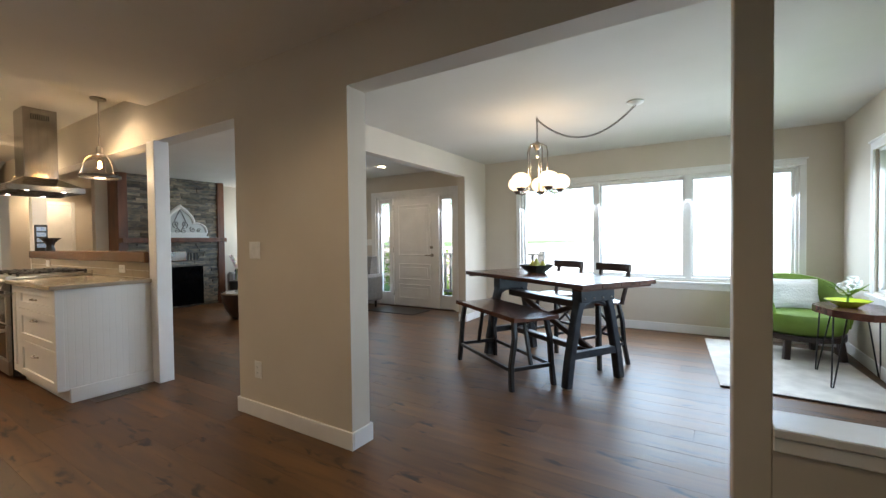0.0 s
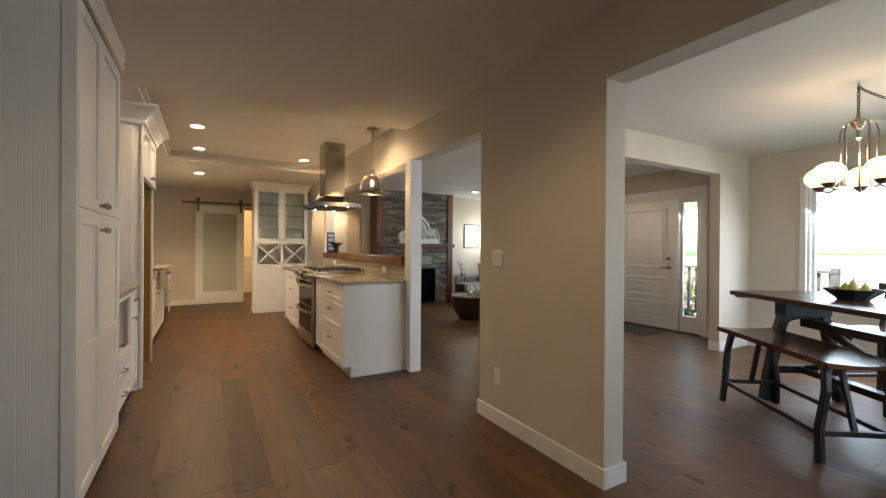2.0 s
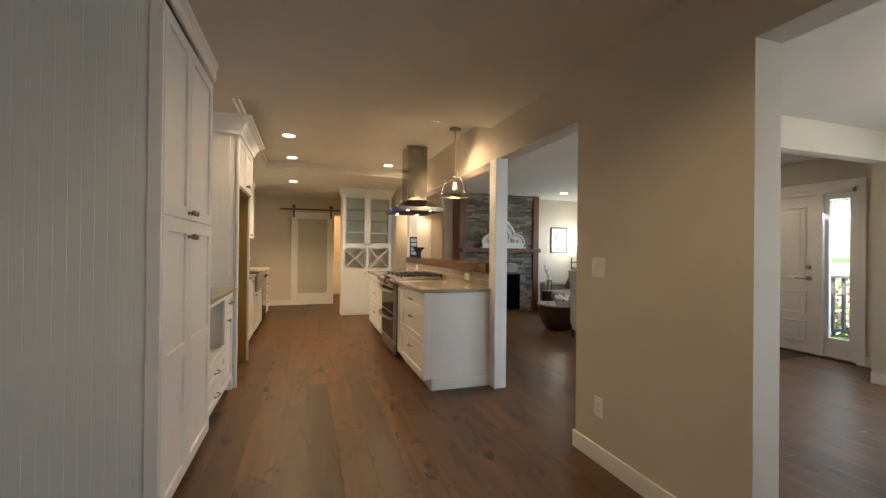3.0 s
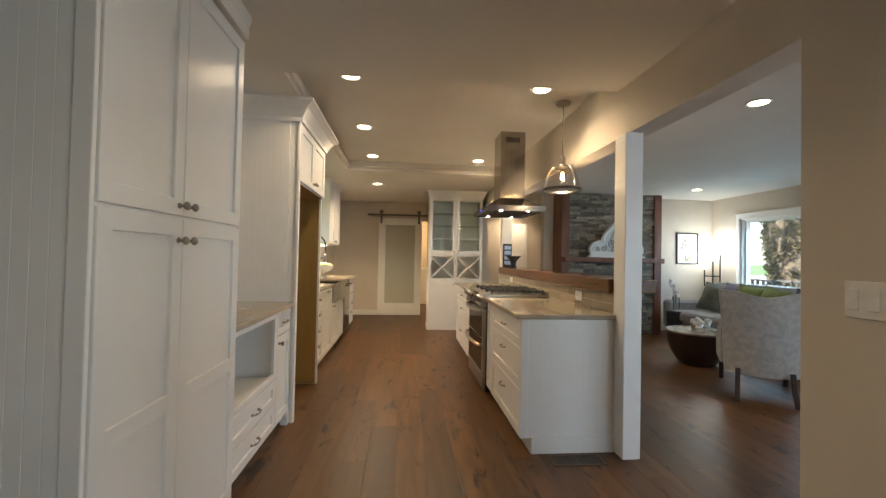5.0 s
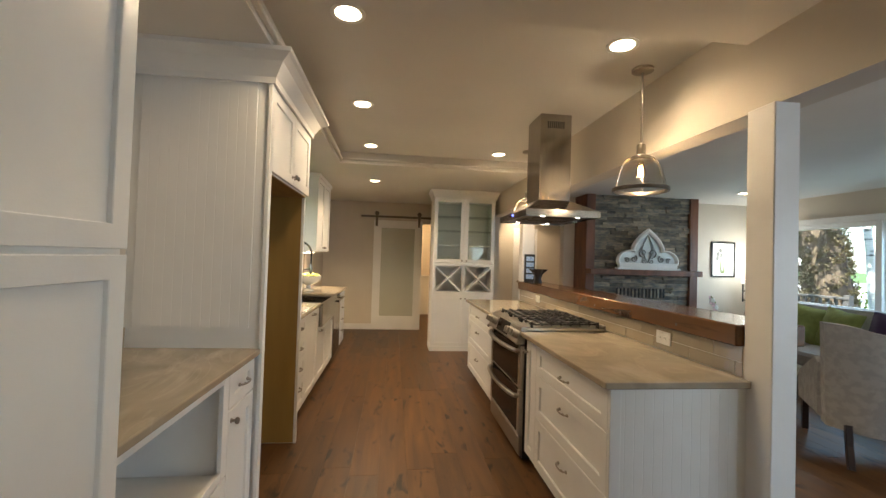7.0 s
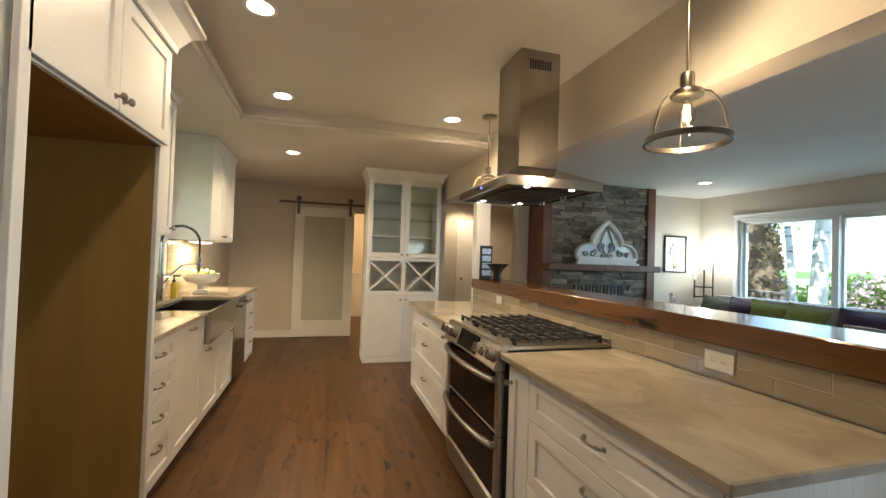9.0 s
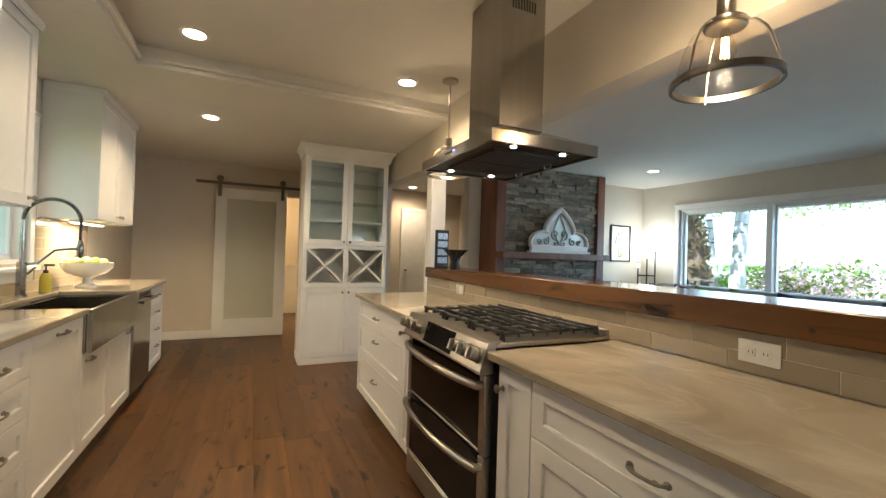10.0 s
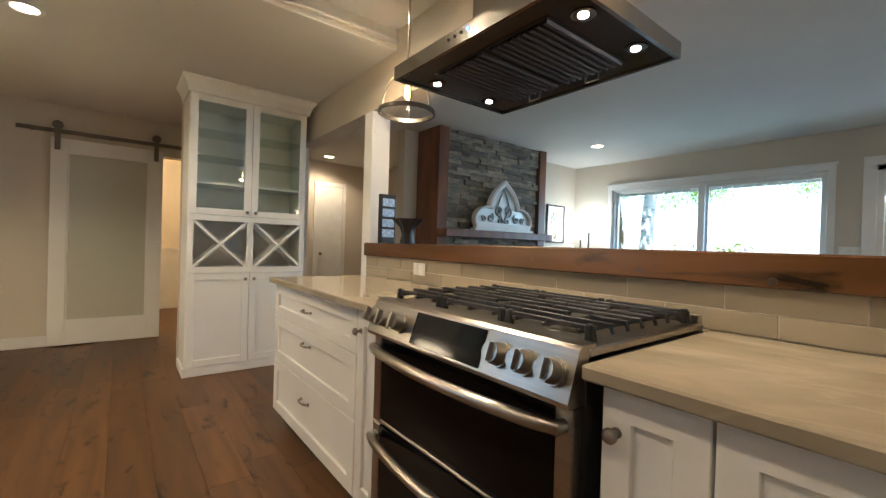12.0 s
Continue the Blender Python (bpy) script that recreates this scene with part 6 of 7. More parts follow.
def scroll(cy, cz, r, turn, flip):
    return [(x0 + 0.03, AY + cy + flip * r * (1 - k / 26) * math.cos(turn + k * 0.36), AZ + cz + r * (1 - k / 26) * math.sin(turn + k * 0.36)) for k in range(24)]


for f in (-1, 1):
    for cy, cz, r, tn in ((0.075, 0.25, 0.065, -1.2), (0.22, 0.16, 0.055, 2.0), (0.33, 0.14, 0.04, 0.5), (0.06, 0.13, 0.05, 1.2)):
        part("scroll", tube(bmesh.new(), scroll(f * cy, cz, r, tn, f), 0.0095, 6), SCROLLIRON, ar, smooth=True)
    part("scroll", tube(bmesh.new(), [(x0 + 0.03, AY + f * u, AZ + v) for u, v in ((0.0, 0.11), (0.05, 0.20), (0.10, 0.30), (0.06, 0.40), (0.0, 0.52))], 0.0095, 6), SCROLLIRON, ar, smooth=True)

pc = thing("framed_picture", (WX + 0.02, 6.790, 1.25), "framed botanical flower print in a thin black frame", "picture")
part("frame", B(((WX + 0.001, 6.580, 1.24), (WX + 0.025, 6.600, 1.82)), ((WX + 0.001, 6.990, 1.24), (WX + 0.025, 7.010, 1.82)), ((WX + 0.001, 6.600, 1.80), (WX + 0.025, 6.990, 1.82)), ((WX + 0.001, 6.600, 1.24), (WX + 0.025, 6.990, 1.26)), bev=0.002), BLACK, pc)
part("print", B(((WX + 0.002, 6.600, 1.26), (WX + 0.008, 6.990, 1.80))), PAPER, pc, "cream paper")
INK = material("print_green", (0.25, 0.33, 0.12), 0.8, scale=(20, 20, 20))
INKG = material("print_grey", (0.30, 0.29, 0.27), 0.8, scale=(20, 20, 20))
for a, b, c in (((6.790, 1.30), (6.820, 1.45), (6.850, 1.72)), ((6.770, 1.30), (6.750, 1.45), (6.740, 1.60)), ((6.800, 1.30), (6.880, 1.45), (6.910, 1.66))):
    part("drawn_leaf", tube(bmesh.new(), [(WX + 0.009, *a), (WX + 0.009, *b), (WX + 0.009, *c)], 0.012, 4, taper=0.003), INK, pc)
for yy, zz in ((6.710, 1.62), (6.750, 1.68), (6.695, 1.55), (6.770, 1.60)):
    part("drawn_petal", ball(bmesh.new(), (WX + 0.0085, yy, zz), 0.035, 0.05, 0.8, 1.1, 10), INKG, pc)

LX, LY = -9.26, 7.13
fl = thing("floor_lamp", (LX, LY, 0), "black three-stem floor lamp with small lit white shades", "lamp")
part("base", lathe(bmesh.new(), [(0.14, 0), (0.14, 0.015), (0.02, 0.025)], (LX, LY, 0), 24), IRON, fl, smooth=True)
for dx, dy, h in ((-0.08, -0.10, 1.14), (0.0, 0.0, 1.30), (0.10, 0.06, 1.42)):
    x, y = LX + dx, LY + dy
    st_ = part("stem", bent(bmesh.new(), [(x, y, 0.02 if dx == 0 else 0.85), (x, y, h)], 0.018, 0.018), IRON, fl)
    part("shade", lathe(bmesh.new(), [(0.018, 0.0), (0.026, 0.02), (0.028, 0.075), (0.025, 0.075), (0.016, 0.005)], (x, y, h + 0.005), 20), SHADE, st_, "glowing white shade", smooth=True)
for h in (0.87, 1.02):
    part("cross_bar", B(((LX - 0.08, LY - 0.105, h), (LX, LY - 0.095, h + 0.02)), ((LX - 0.01, LY - 0.1, h), (LX + 0.01, LY + 0.06, h + 0.02)), ((LX, LY + 0.055, h), (LX + 0.10, LY + 0.065, h + 0.02))), IRON, fl)
lamp("floor_lamp_light", "POINT", (LX + 0.10, LY - 0.12, 1.52), 4.2, (0.95, 1.0, 0.92), size=0.10)

# sofa
sf = thing("sofa", (-7.2, 6.55, 0), "long grey tufted sofa under the window", "sofa")
sx0_, sx1_ = -9.10, -5.75
part("base", B(((sx0_ + 0.06, 6.10, 0.13), (sx1_ - 0.06, 7.05, 0.30)), bev=0.02), SOFAFAB, sf)
for k in range(3):
    w = (sx1_ - sx0_ - 0.36) / 3
    a = sx0_ + 0.18 + k * w
    part("seat_cushion", B(((a + 0.004, 6.02, 0.30), (a + w - 0.004, 6.82, 0.46)), bev=0.035), SOFAFAB, sf)
bm = bmesh.new()
nx, nz = 60, 14
front_ = [[None] * (nz + 1) for _ in range(nx + 1)]
for i in range(nx + 1):
    for j in range(nz + 1):
        u, v = i / nx, j / nz
        tuft = 0.028 * (abs(math.sin(u * math.pi * 11)) ** 0.5) * (1 - 0.3 * v) + 0.01 * abs(math.sin(v * math.pi * 3))
        front_[i][j] = bm.verts.new((sx0_ + 0.16 + (sx1_ - sx0_ - 0.32) * u, 6.86 - tuft + 0.10 * v, 0.40 + 0.535 * v))
for i in range(nx):
    for j in range(nz):
        bm.faces.new((front_[i][j], front_[i + 1][j], front_[i + 1][j + 1], front_[i][j + 1]))
ext = bmesh.ops.extrude_face_region(bm, geom=list(bm.faces))
for v in [g for g in ext["geom"] if isinstance(g, bmesh.types.BMVert)]:
    v.co.y = 7.10
part("backrest", bm, SOFAFAB, sf, "channel-tufted grey back", smooth=True)
for a in (sx0_, sx1_ - 0.17):
    part("arm", B(((a, 6.04, 0.14), (a + 0.17, 7.10, 0.62)), bev=0.045), SOFAFAB, sf)
for x in (sx0_ + 0.12, sx1_ - 0.12):
    for y in (6.14, 7.0):
        part("leg", cyl(bmesh.new(), (x, y, 0), (x, y, 0.135), 0.018, 0.028, 10), DARKWOOD, sf)
for x, y, a, rz, mat, lab in ((-8.66, 6.58, -22, 14, GREYC, "dark grey-green patterned cushion on the sofa"), (-8.38, 6.64, -18, -6, PURPLE, "dark purple cushion on the sofa"), (-8.02, 6.64, -18, 10, OLIVE, "olive green cushion on the sofa"),
                             (-7.66, 6.64, -18, -8, OLIVE, "olive green cushion on the sofa"), (-7.08, 6.64, -18, 8, PURPLE, "dark purple cushion on the sofa"), (-6.30, 6.60, -22, -10, GREYC, "grey and white striped cushion on the sofa")):
    c = cushion("sofa_cushion", 0.49, 0.49, 0.16, mat, lab, group="cushions on the sofa")
    c.matrix_world = pose(x, y, 0.465, a, 8, rz)

# wing armchair seen from behind
ac = thing("armchair", (0, 0, 0), "pale patterned armchair with flared back and dark legs", "chair")
part("seat", B(((-0.29, -0.25, 0.27), (0.29, 0.43, 0.47)), bev=0.05), LINEN, ac)
bm = bmesh.new()
nu, nv = 24, 14
def back_at(u, v, t):
    a = (u - 0.5) * 2
    w = 0.295 + 0.065 * v ** 1.3
    z = 0.22 + (0.98 + 0.045 * (abs(a) ** 2) - 0.015 * math.cos(a * 5) - 0.22) * v
    yb = -0.36 - 0.14 * v ** 1.4 + 0.16 * abs(a) ** 2.2 * (1 - 0.4 * v)
    return (w * a, yb + t, z)
sheets = []
for t in (0.0, 0.11):
    sheets.append([[bm.verts.new(back_at(i / nu, j / nv, t)) for j in range(nv + 1)] for i in range(nu + 1)])
for s, g in enumerate(sheets):
    for i in range(nu):
        for j in range(nv):
            q = (g[i][j], g[i + 1][j], g[i + 1][j + 1], g[i][j + 1])
            bm.faces.new(q if s == 0 else q[::-1])
a, b = sheets
for i in range(nu):
    bm.faces.new((a[i][nv], a[i + 1][nv], b[i + 1][nv], b[i][nv]))
    bm.faces.new((a[i + 1][0], a[i][0], b[i][0], b[i + 1][0]))
for j in range(nv):
    bm.faces.new((a[0][j], a[0][j + 1], b[0][j + 1], b[0][j]))
    bm.faces.new((a[nu][j + 1], a[nu][j], b[nu][j], b[nu][j + 1]))
part("backrest", bm, LINEN, ac, "flared patterned back", smooth=True)
for s in (-1, 1):
    bm = bmesh.new()
    prism(bm, [(-0.16, 0.24), (0.42, 0.24), (0.45, 0.42), (0.41, 0.54), (0.28, 0.60), (0.08, 0.62), (-0.06, 0.68), (-0.15, 0.75)], 0.225 * s, 0.325 * s, "x")
    bmesh.ops.bevel(bm, geom=list(bm.edges), offset=0.035, segments=3, affect="EDGES", clamp_overlap=True)
    part("arm", bm, LINEN, ac, smooth=True)
    part("front_leg", bent(bmesh.new(), [(0.28 * s, 0.37, 0.275), (0.28 * s, 0.38, 0.0)], 0.045, 0.045), DARKWOOD, ac)
    part("back_leg", bent(bmesh.new(), [(0.205 * s, -0.34, 0.28), (0.21 * s, -0.38, 0.14), (0.22 * s, -0.46, 0.0)], 0.042, 0.042), DARKWOOD, ac)
ac.matrix_world = pose(-6.04, 5.05, 0, 0, 0, 55)

# drum coffee table
cf = thing("coffee_table", (-7.09, 5.19, 0), "dark round bowl-shaped coffee table", "table")
part("drum", lathe(bmesh.new(), [(0.17, 0.0), (0.205, 0.02), (0.285, 0.14), (0.335, 0.28), (0.35, 0.40), (0.335, 0.405)], (-7.09, 5.19, 0), 36), DARKWOOD, cf, smooth=True)
part("top", lathe(bmesh.new(), [(0.35, 0.40), (0.355, 0.41), (0.35, 0.425), (0.02, 0.425)], (-7.09, 5.19, 0.001), 36), STONE, cf, "pale stone top")
for dx, dy, r in ((-0.05, 0.02, 0.055), (0.09, -0.04, 0.05), (0.02, 0.12, 0.045)):
    g = thing("glass_vase", (-7.09 + dx, 5.19 + dy, 0.427), "small clear vase with white blossoms", "vase", group="vases on the coffee table")
    part("vase", lathe(bmesh.new(), [(r * 0.8, 0), (r, 0.03), (r, 0.07), (r * 0.7, 0.09)], (-7.09 + dx, 5.19 + dy, 0.427), 18), MIRROR, g, smooth=True)
    bm = bmesh.new()
    for k in range(14):
        d = Vector((rf.gauss(0, 1), rf.gauss(0, 1), abs(rf.gauss(0, 1)))).normalized() * r * 0.9
        ball(bm, (-7.09 + dx + d.x, 5.19 + dy + d.y, 0.515 + d.z), 0.022, n=8)
    part("blossoms", bm, PETAL, g, "white blossoms")

# fire tools and orchid beside the fireplace
ft = thing("fire_tool_set", (-8.95, 6.2, 0), "black iron fireplace tools on a stand", "fire tools")
part("base", lathe(bmesh.new(), [(0.11, 0), (0.11, 0.015), (0.02, 0.02)], (-8.95, 6.2, 0), 20), IRON, ft)
part("stand", cyl(bmesh.new(), (-8.95, 6.2, 0.02), (-8.95, 6.2, 0.72), 0.010, n=10), IRON, ft)
for k in range(4):
    a = k * 1.57 + 0.4
    x, y = -8.95 + 0.06 * math.cos(a), 6.2 + 0.06 * math.sin(a)
    bm = cyl(bmesh.new(), (x, y, 0.10), (x, y, 0.68), 0.006, n=8)
    bx(bm, (x - 0.025, y - 0.012, 0.07), (x + 0.025, y + 0.012, 0.17), 0.004)
    part("tool", bm, IRON, ft)
orc = thing("potted_orchid", (-8.8, 6.05, 0), "pink orchid in a tall dark planter", "plant")
part("planter", lathe(bmesh.new(), [(0.10, 0), (0.11, 0.02), (0.13, 0.45), (0.12, 0.46), (0.03, 0.44)], (-8.72, 6.02, 0), 20), BLACK, orc, smooth=True)
part("stem", tube(bmesh.new(), [(-8.72, 6.02, 0.44), (-8.70, 6.03, 0.70), (-8.68, 5.98, 0.90), (-8.66, 5.90, 0.98)], 0.006, 6), LEAF, orc)
for k in range(8):
    c = (-8.68 + 0.03 * math.cos(k * 2), 6.03 - 0.018 * k, 0.72 + 0.034 * k)
    bm = bmesh.new()
    for j in range(5):
        a = j * 1.257
        ball(bm, (c[0] + 0.004, c[1] + 0.02 * math.cos(a), c[2] + 0.02 * math.sin(a)), 0.018, 0.3, 1, 0.8, 8)
    part("orchid_flower", bm, BLOSSOM if k % 3 else PETAL, orc)


# ---- garden outside ----
solid("ground", B(((-400, -400, -0.75), (400, 400, -0.55))), GRASS, "green lawn reaching far out", "ground")
solid("foundation", B(((-13.6, -0.15, -0.56), (-3.46, FACADE + 0.2, -0.101)), ((-3.46, -1.35, -0.56), (0.70, FACADE + 0.2, -0.101)), ((0.70, -1.35, -0.56), (1.75, 3.10, -0.101))), GROUT, "plain concrete foundation", "foundation")
solid("pavement", B(((-4.6, 9.4, -0.56), (150, 330, -0.53)), ((-60, 17, -0.56), (-4.6, 330, -0.53))), PAVE, "pale sunlit concrete driveway", "pavement")
dk = thing("deck", (-6, 8.4, -0.05), "grey painted wooden deck along the front", "deck", kind="structure")
for k in range(12):
    part("deck_board", B(((-12.0, 7.52 + k * 0.145, -0.08), (-3.4, 7.655 + k * 0.145, -0.05))), DECK, dk)
part("deck_skirt", B(((-12.0, 7.52, -0.55), (-3.4, 9.25, -0.081))), DECK, dk)
bal = mesh_of("baluster", B(((-0.02, -0.02, 0.10), (0.02, 0.02, 0.90))), DECK)
for xa, xb in ((-12.0, -9.45), (-6.9, -3.4)):
    rl_ = thing("deck_railing", ((xa + xb) / 2, 9.2, -0.05), "dark grey wooden deck railing with balusters", "railing", group="deck railings")
    part("top_rail", B(((xa, 9.14, 0.90), (xb, 9.26, 0.94)), bev=0.004), DECK, rl_)
    part("bottom_rail", B(((xa, 9.18, 0.05), (xb, 9.22, 0.10)), bev=0.004), DECK, rl_)
    k, n = 0, int((xb - xa) / 0.138)
    for k in range(n):
        o_ = new("baluster", bal)
        o_.parent = rl_
        o_.location = Vector((xa + 0.09 + k * 0.138, 9.20, 0.0)) - rl_.location
    for px in (xa, xb - 0.09):
        part("post", B(((px, 9.15, -0.05), (px + 0.09, 9.25, 0.98)), bev=0.004), DECK, rl_)


def limb(bm, p, d, length, r, depth, rr, tips):
    pts = [Vector(p)]
    d = Vector(d).normalized()
    for k in range(6):
        d = (d + Vector((rr.gauss(0, 0.10), rr.gauss(0, 0.10), rr.gauss(0.02, 0.06)))).normalized()
        pts.append(pts[-1] + d * length / 6)
    tube(bm, pts, r, 8, taper=r * 0.45)
    if depth == 0:
        tips.extend(pts[2:])
        return
    for k in range(3):
        nd = (d + Vector((rr.gauss(0, 0.6), rr.gauss(0, 0.6), rr.gauss(0.1, 0.35)))).normalized()
        limb(bm, pts[rr.choice((3, 4, 5, 6))], nd, length * 0.62, r * 0.45, depth - 1, rr, tips)


def leaves(centres, n, spread, size, rr):
    bm = bmesh.new()
    for _ in range(n):
        c = rr.choice(centres) + Vector((rr.gauss(0, spread), rr.gauss(0, spread), rr.gauss(0, spread * 0.8)))
        u = Vector((rr.gauss(0, 1), rr.gauss(0, 1), rr.gauss(0, 1))).normalized()
        w = u.orthogonal().normalized()
        s = size * rr.uniform(0.6, 1.4)
        n_ = u.cross(w) * s * 0.15
        a, b, cc, e = bm.verts.new(c - u * s), bm.verts.new(c + w * s * 0.5 + n_), bm.verts.new(c + u * s), bm.verts.new(c - w * s * 0.5 + n_)
        bm.faces.new((a, b, cc))
        bm.faces.new((a, cc, e))
    return bm


def tree(x, y, h, r, lean, seed, mat, n_leaf, label, leafmat, branch=0.55):
    rr = random.Random(seed)
    t = thing("tree", (x, y, -0.55), label, "tree", group="garden trees")
    bm = bmesh.new()
    pts = [(x + lean[0] * s + 0.05 * math.sin(5 * s + seed), y + lean[1] * s, -0.6 + h * s) for s in [k / 14 for k in range(15)]]
    tube(bm, pts, r, 14, taper=r * 0.55)
    for v in bm.verts:
        v.co += Vector((noise.noise(v.co * 2.2), noise.noise(v.co * 2.2 + Vector((9, 0, 0))), 0)) * r * 0.22
    tips = []
    lm = bmesh.new()
    for k in range(7):
        p = pts[rr.choice((7, 8, 9, 10, 11, 12, 13, 14))]
        limb(lm, p, (rr.gauss(0, 1), rr.gauss(0, 1), rr.uniform(0.1, 0.7)), h * branch, r * 0.26, 1, rr, tips)
    part("trunk", bm, mat, t, smooth=True)
    part("limbs", lm, mat, t, smooth=True)
    if r > 0.3:
        ivy = []
        for _ in range(1500):
            f, a = rr.uniform(0, 8.99), rr.uniform(0, 2 * math.pi)
            q = Vector(pts[int(f)]).lerp(Vector(pts[int(f) + 1]), f % 1.0)
            ivy.append(q + Vector((math.cos(a), math.sin(a), 0)) * r * 0.93)
        part("ivy", leaves(ivy, 15000, 0.03, 0.024, rr), IVY, t, "brown-green ivy on the trunk")
    part("crown", leaves([Vector(p) for p in tips], n_leaf, 0.45, 0.09, rr), leafmat, t, "uneven leafy crown")
    return t


tree(-10.22, 10.0, 6.5, 0.46, (-1.3, 0.2), 4, BARK, 1500, "large rough-barked garden tree", LEAF)
tree(-10.35, 11.3, 7.0, 0.17, (0.5, 0.0), 9, BIRCH, 2500, "slender white birch tree", LEAF, 0.4)
tree(-11.05, 11.9, 7.0, 0.09, (-0.9, 0.3), 12, BIRCH, 2000, "slender white birch tree", LEAF, 0.4)
for k, (x, y, h) in enumerate(((-22, 30, 9), (-13, 33, 10), (-31, 27, 10), (-17, 26, 8))):
    tree(x, y, h, 0.16, (0.5, 0.2), 30 + k, BIRCH, 7000, "leafy green tree at the garden's far side", LEAF)


def shrub(x, y, r, h, seed, label, flowers):
    rr = random.Random(seed)
    s = thing("shrub", (x, y, -0.55), label, "shrub", group="garden shrubs")
    cs = [Vector((x + rr.uniform(-r, r), y + rr.uniform(-r, r) * 0.7, -0.45 + rr.uniform(0.1, 1) * h)) for _ in range(40)]
    bm = bmesh.new()
    for c in cs[:14]:
        tube(bm, [(x, y, -0.56), ((x + c.x) / 2, (y + c.y) / 2, (c.z - 0.5) / 2), c], 0.02, 5, taper=0.006)
    part("stems", bm, BARK, s)
    part("foliage", leaves(cs, 2600, 0.20, 0.06, rr), LEAF, s)
    if flowers:
        part("blossom", leaves([c for c in cs if c.z > -0.2], 3600, 0.22, 0.055, rr), BLOSSOM, s, "pink blossom")
    return s


for k, (x, y, r, h, f) in enumerate(((-8.6, 12.9, 1.0, 1.05, True), (-7.2, 13.0, 1.1, 1.05, True), (-9.9, 13.2, 0.8, 1.55, True), (-10.3, 15.0, 0.9, 1.2, False), (-12.6, 15.5, 1.0, 1.4, False))):
    shrub(x, y, r, h, 60 + k, "pink flowering garden shrub" if f else "dense green garden shrub", f)
# hedge beyond the sink window
for k, x in enumerate((-9.0, -7.6, -6.2)):
    shrub(x, -3.2, 0.9, 2.6, 80 + k, "dense green garden shrub", False)

# ---- floor of wide planks ----
solid("subfloor", B(((-13.6, -0.15, -0.10), (-3.46, FACADE + 0.2, -0.014)), ((-3.46, -1.35, -0.10), (0.70, FACADE + 0.2, -0.014)), ((0.70, -1.35, -0.10), (1.75, 3.10, -0.014))), SUBFLOOR, "dark floor underlay", "floor")
floor = thing("floor", (-5, 3, 0), "wide reddish-brown oak plank floor with a satin finish", "floor", kind="structure")
rnd = random.Random(7)
PLANK = {}


def plank_mesh(length, width):
    key = (length, width)
    if key not in PLANK:
        bm = bmesh.new()
        h, c, L, W = 0.014, 0.0008, length - 0.0006, width - 0.0007
        prism(bm, [(0.0003, -h), (0.0003, -c), (0.0003 + c, 0), (L - c, 0), (L, -c), (L, -h)], 0.0003, W, "y")
        PLANK[key] = mesh_of("plank", bm, FLOORING)
    return PLANK[key]


near, rest = 0, bmesh.new()
PW = 0.185
for row in range(47):
    py = -1.30 + row * PW
    px = -13.6 - rnd.random() * 1.5
    while px < 1.7:
        length = rnd.choice((0.8, 1.1, 1.4, 1.7, 2.0, 2.3))
        west, east = (-3.44 if py < -0.16 else -13.45), (1.60 if py < 2.95 else 0.56)
        if px + length > west + 0.05 and px < east - 0.05:
            close = -11.3 < px + length and px < 0.6 and 0.35 < py < 5.6
            if close and near < 300 and px > west and px + length < east:
                o = new("plank", plank_mesh(length, PW))
                o.parent = floor
                o.location = Vector((px, py, 0.0)) - floor.location
                near += 1
            else:
                a, b = (max(px, west) + 0.001, py + 0.001), (min(px + length, east) - 0.001, py + PW - 0.001)
                bx(rest, (*a, -0.014), (*b, 0.0))
        px += length
part("plank_rest", rest, FLOORING, floor)["kind"] = "stuff"

# ---- glass tiles of the splashbacks ----
tl = thing("tile_splash", (-6.5, 2.93, 0.915), "taupe glossy glass subway tile splashback", "tiles", kind="structure")
part("grout_bed", B(((-8.257, 2.928, 0.9155), (-4.905, 2.9345, 1.0545))), GROUT, tl)
TILES = {}


def tile_at(x0, x1, z0, z1, y, d, parent):
    key = (round(x1 - x0, 4), round(z1 - z0, 4), d)
    if key not in TILES:
        TILES[key] = mesh_of("tile", B(((0, 0, 0), (key[0], d * 0.003, key[1])), bev=0.0006), TILE)
    o = new("tile", TILES[key])
    o.parent = parent
    o.location = Vector((x0, y, z0)) - parent.location


TW, g = 0.30, 0.0038
for row, (z0, z1) in enumerate(((0.9165, 0.9790), (0.9825, 1.0520))):
    x = -8.25 - (0.13 if row else 0.0)
    while x < -4.91:
        a, b = max(x, -8.25), min(x + TW, -4.908)
        if b - a > 0.02:
            tile_at(a, b - g, z0, z1, 2.928, -1, tl)
        x += TW
t2 = thing("tile_splash", (-8.0, 0.01, 0.915), "taupe glossy glass subway tile behind the sink", "tiles", kind="structure")
part("grout_bed", B(((-9.62, 0.0005, 0.9155), (SW[0] - 0.10, 0.006, 1.449)), ((SW[0] - 0.10, 0.0005, 0.9155), (SW[1] + 0.10, 0.006, 0.995)), ((SW[1] + 0.10, 0.0005, 0.9155), (-6.445, 0.006, 1.449))), GROUT, t2)
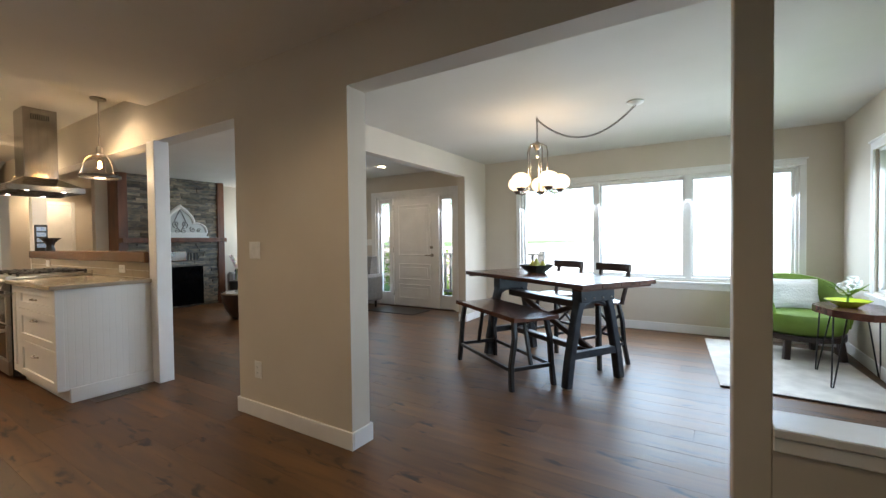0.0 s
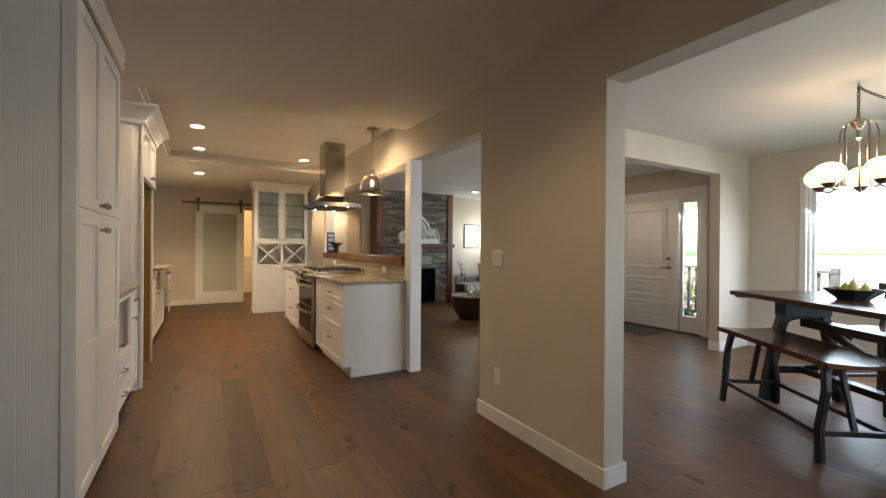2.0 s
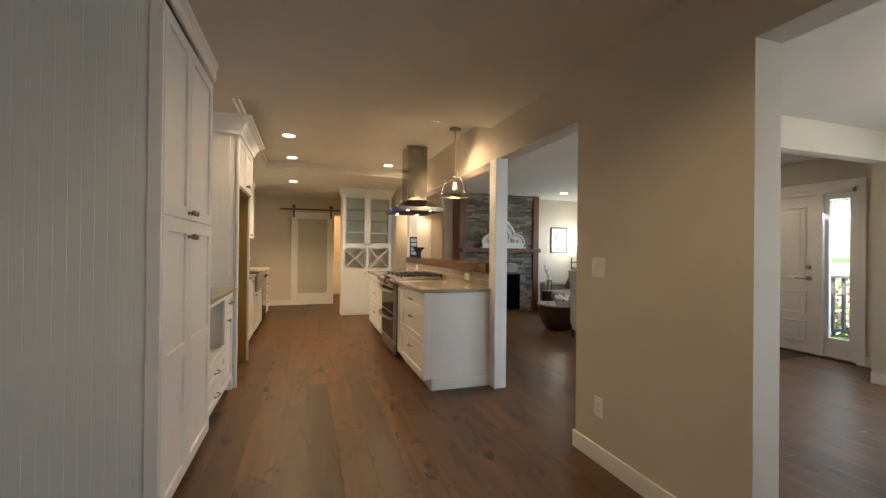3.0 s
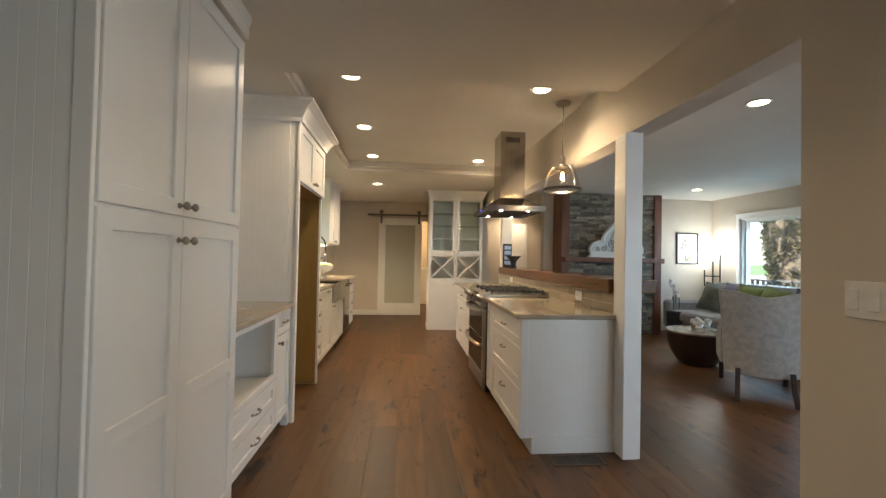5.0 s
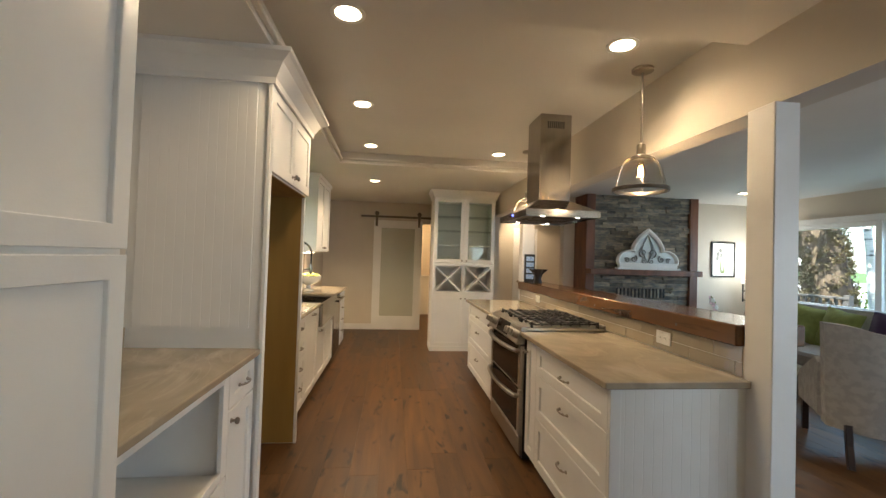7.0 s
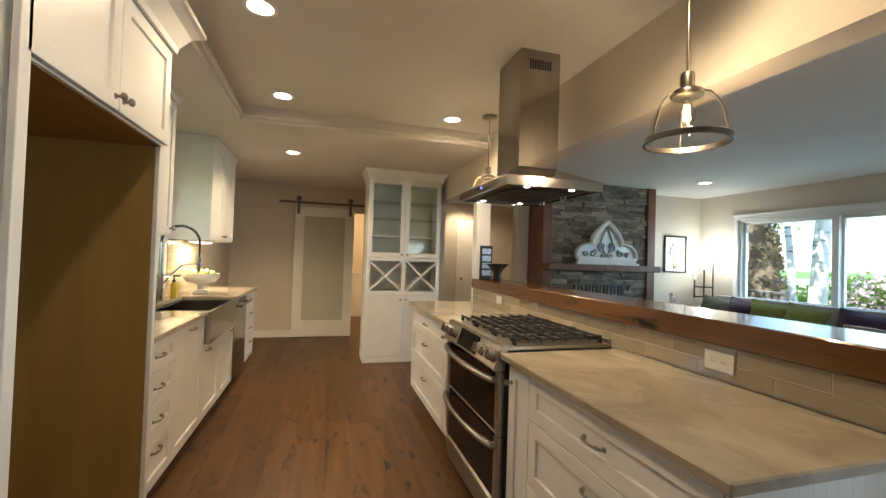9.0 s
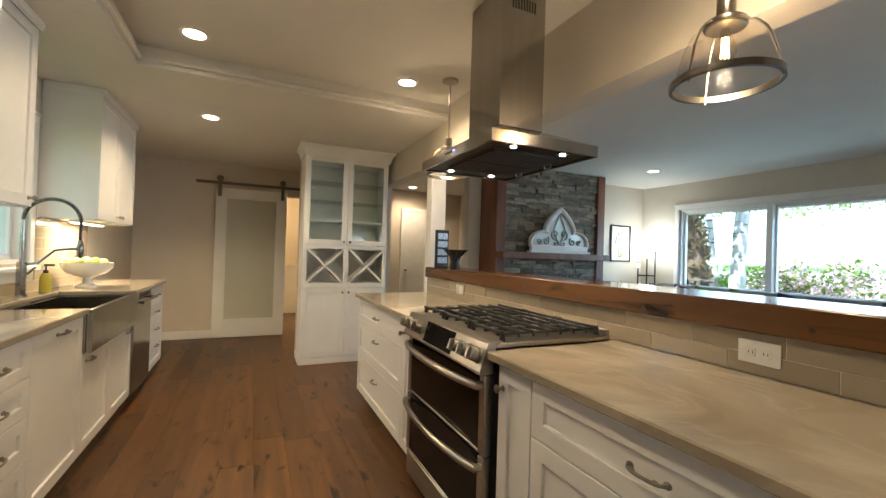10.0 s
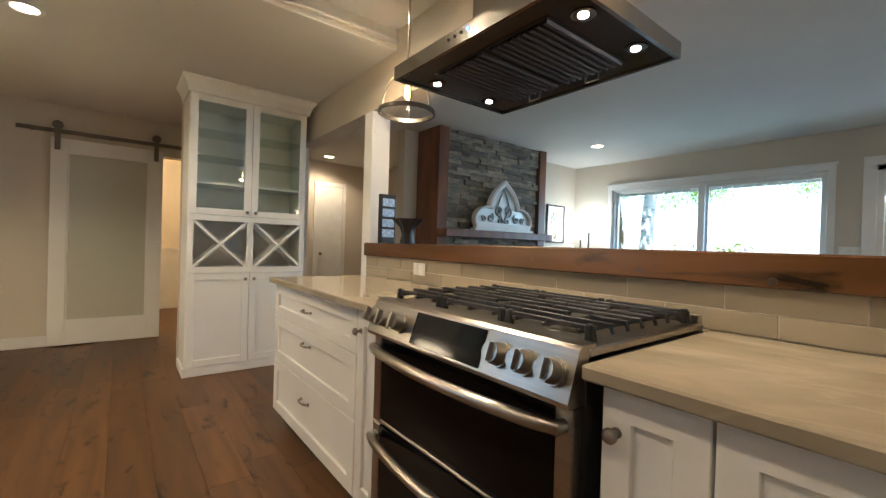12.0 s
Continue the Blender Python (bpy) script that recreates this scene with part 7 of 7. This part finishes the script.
for row in range(7):
    z0 = 0.917 + row * 0.077
    z1 = min(z0 + 0.075, 1.448)
    x = -9.62 - (0.15 if row % 2 else 0.0)
    while x < -6.45:
        spans = [(max(x, -9.62), min(x + TW, -6.447))] if row < 1 else [(max(x, -9.62), min(x + TW, SW[0] - 0.10)), (max(x, SW[1] + 0.10), min(x + TW, -6.447))]
        for a, b in spans:
            if b - a > 0.02:
                tile_at(a, b - g, z0, z1, 0.006, 1, t2)
        x += TW

# ---- ledger stones of the fireplace ----
rs = random.Random(21)
STONES = {}
z, count, rest = 0.0, 0, bmesh.new()
while z < CEILZ - 0.03:
    hgt = rs.choice((0.04, 0.05, 0.06))
    hgt = min(hgt, CEILZ - 0.002 - z)
    y = 4.335
    while y < 5.88:
        ln = min(rs.choice((0.14, 0.20, 0.27, 0.36)), 5.885 - y)
        if 5.885 - y - ln < 0.06:
            ln = 5.885 - y
        hit = any(y + ln > a + 0.001 and y < b - 0.001 and z + hgt > c + 0.001 and z < d - 0.001 for a, b, c, d in ((4.63, 5.59, 0.0, 0.78), (4.72, 5.50, 0.90, 1.04)))
        dep = rs.choice((0.012, 0.022, 0.032, 0.040))
        if not hit:
            if count < 300:
                key = (round(ln, 3), round(hgt, 3), dep)
                if key not in STONES:
                    bm = bmesh.new()
                    prism(bm, [(0.001, 0.001), (ln - 0.001, 0.001), (ln - 0.001, hgt - 0.001), (0.001, hgt - 0.001)], -0.02, dep, "x")
                    for v in bm.verts:
                        if v.co.x > 0:
                            v.co += Vector((rs.uniform(-0.008, 0.004), rs.uniform(-0.002, 0.002), rs.uniform(-0.002, 0.001)))
                    STONES[key] = mesh_of("stone", bm, SLATE)
                o = new("stone", STONES[key])
                o.parent = fp
                o.location = Vector((FX - 0.02, y, z)) - fp.location
                count += 1
            else:
                bx(rest, (FX - 0.04, y + 0.001, z + 0.001), (FX - 0.02 + dep, y + ln - 0.001, z + hgt - 0.001))
        y += ln
    z += hgt
if len(rest.verts):
    part("stone_rest", rest, SLATE, fp)["kind"] = "stuff"
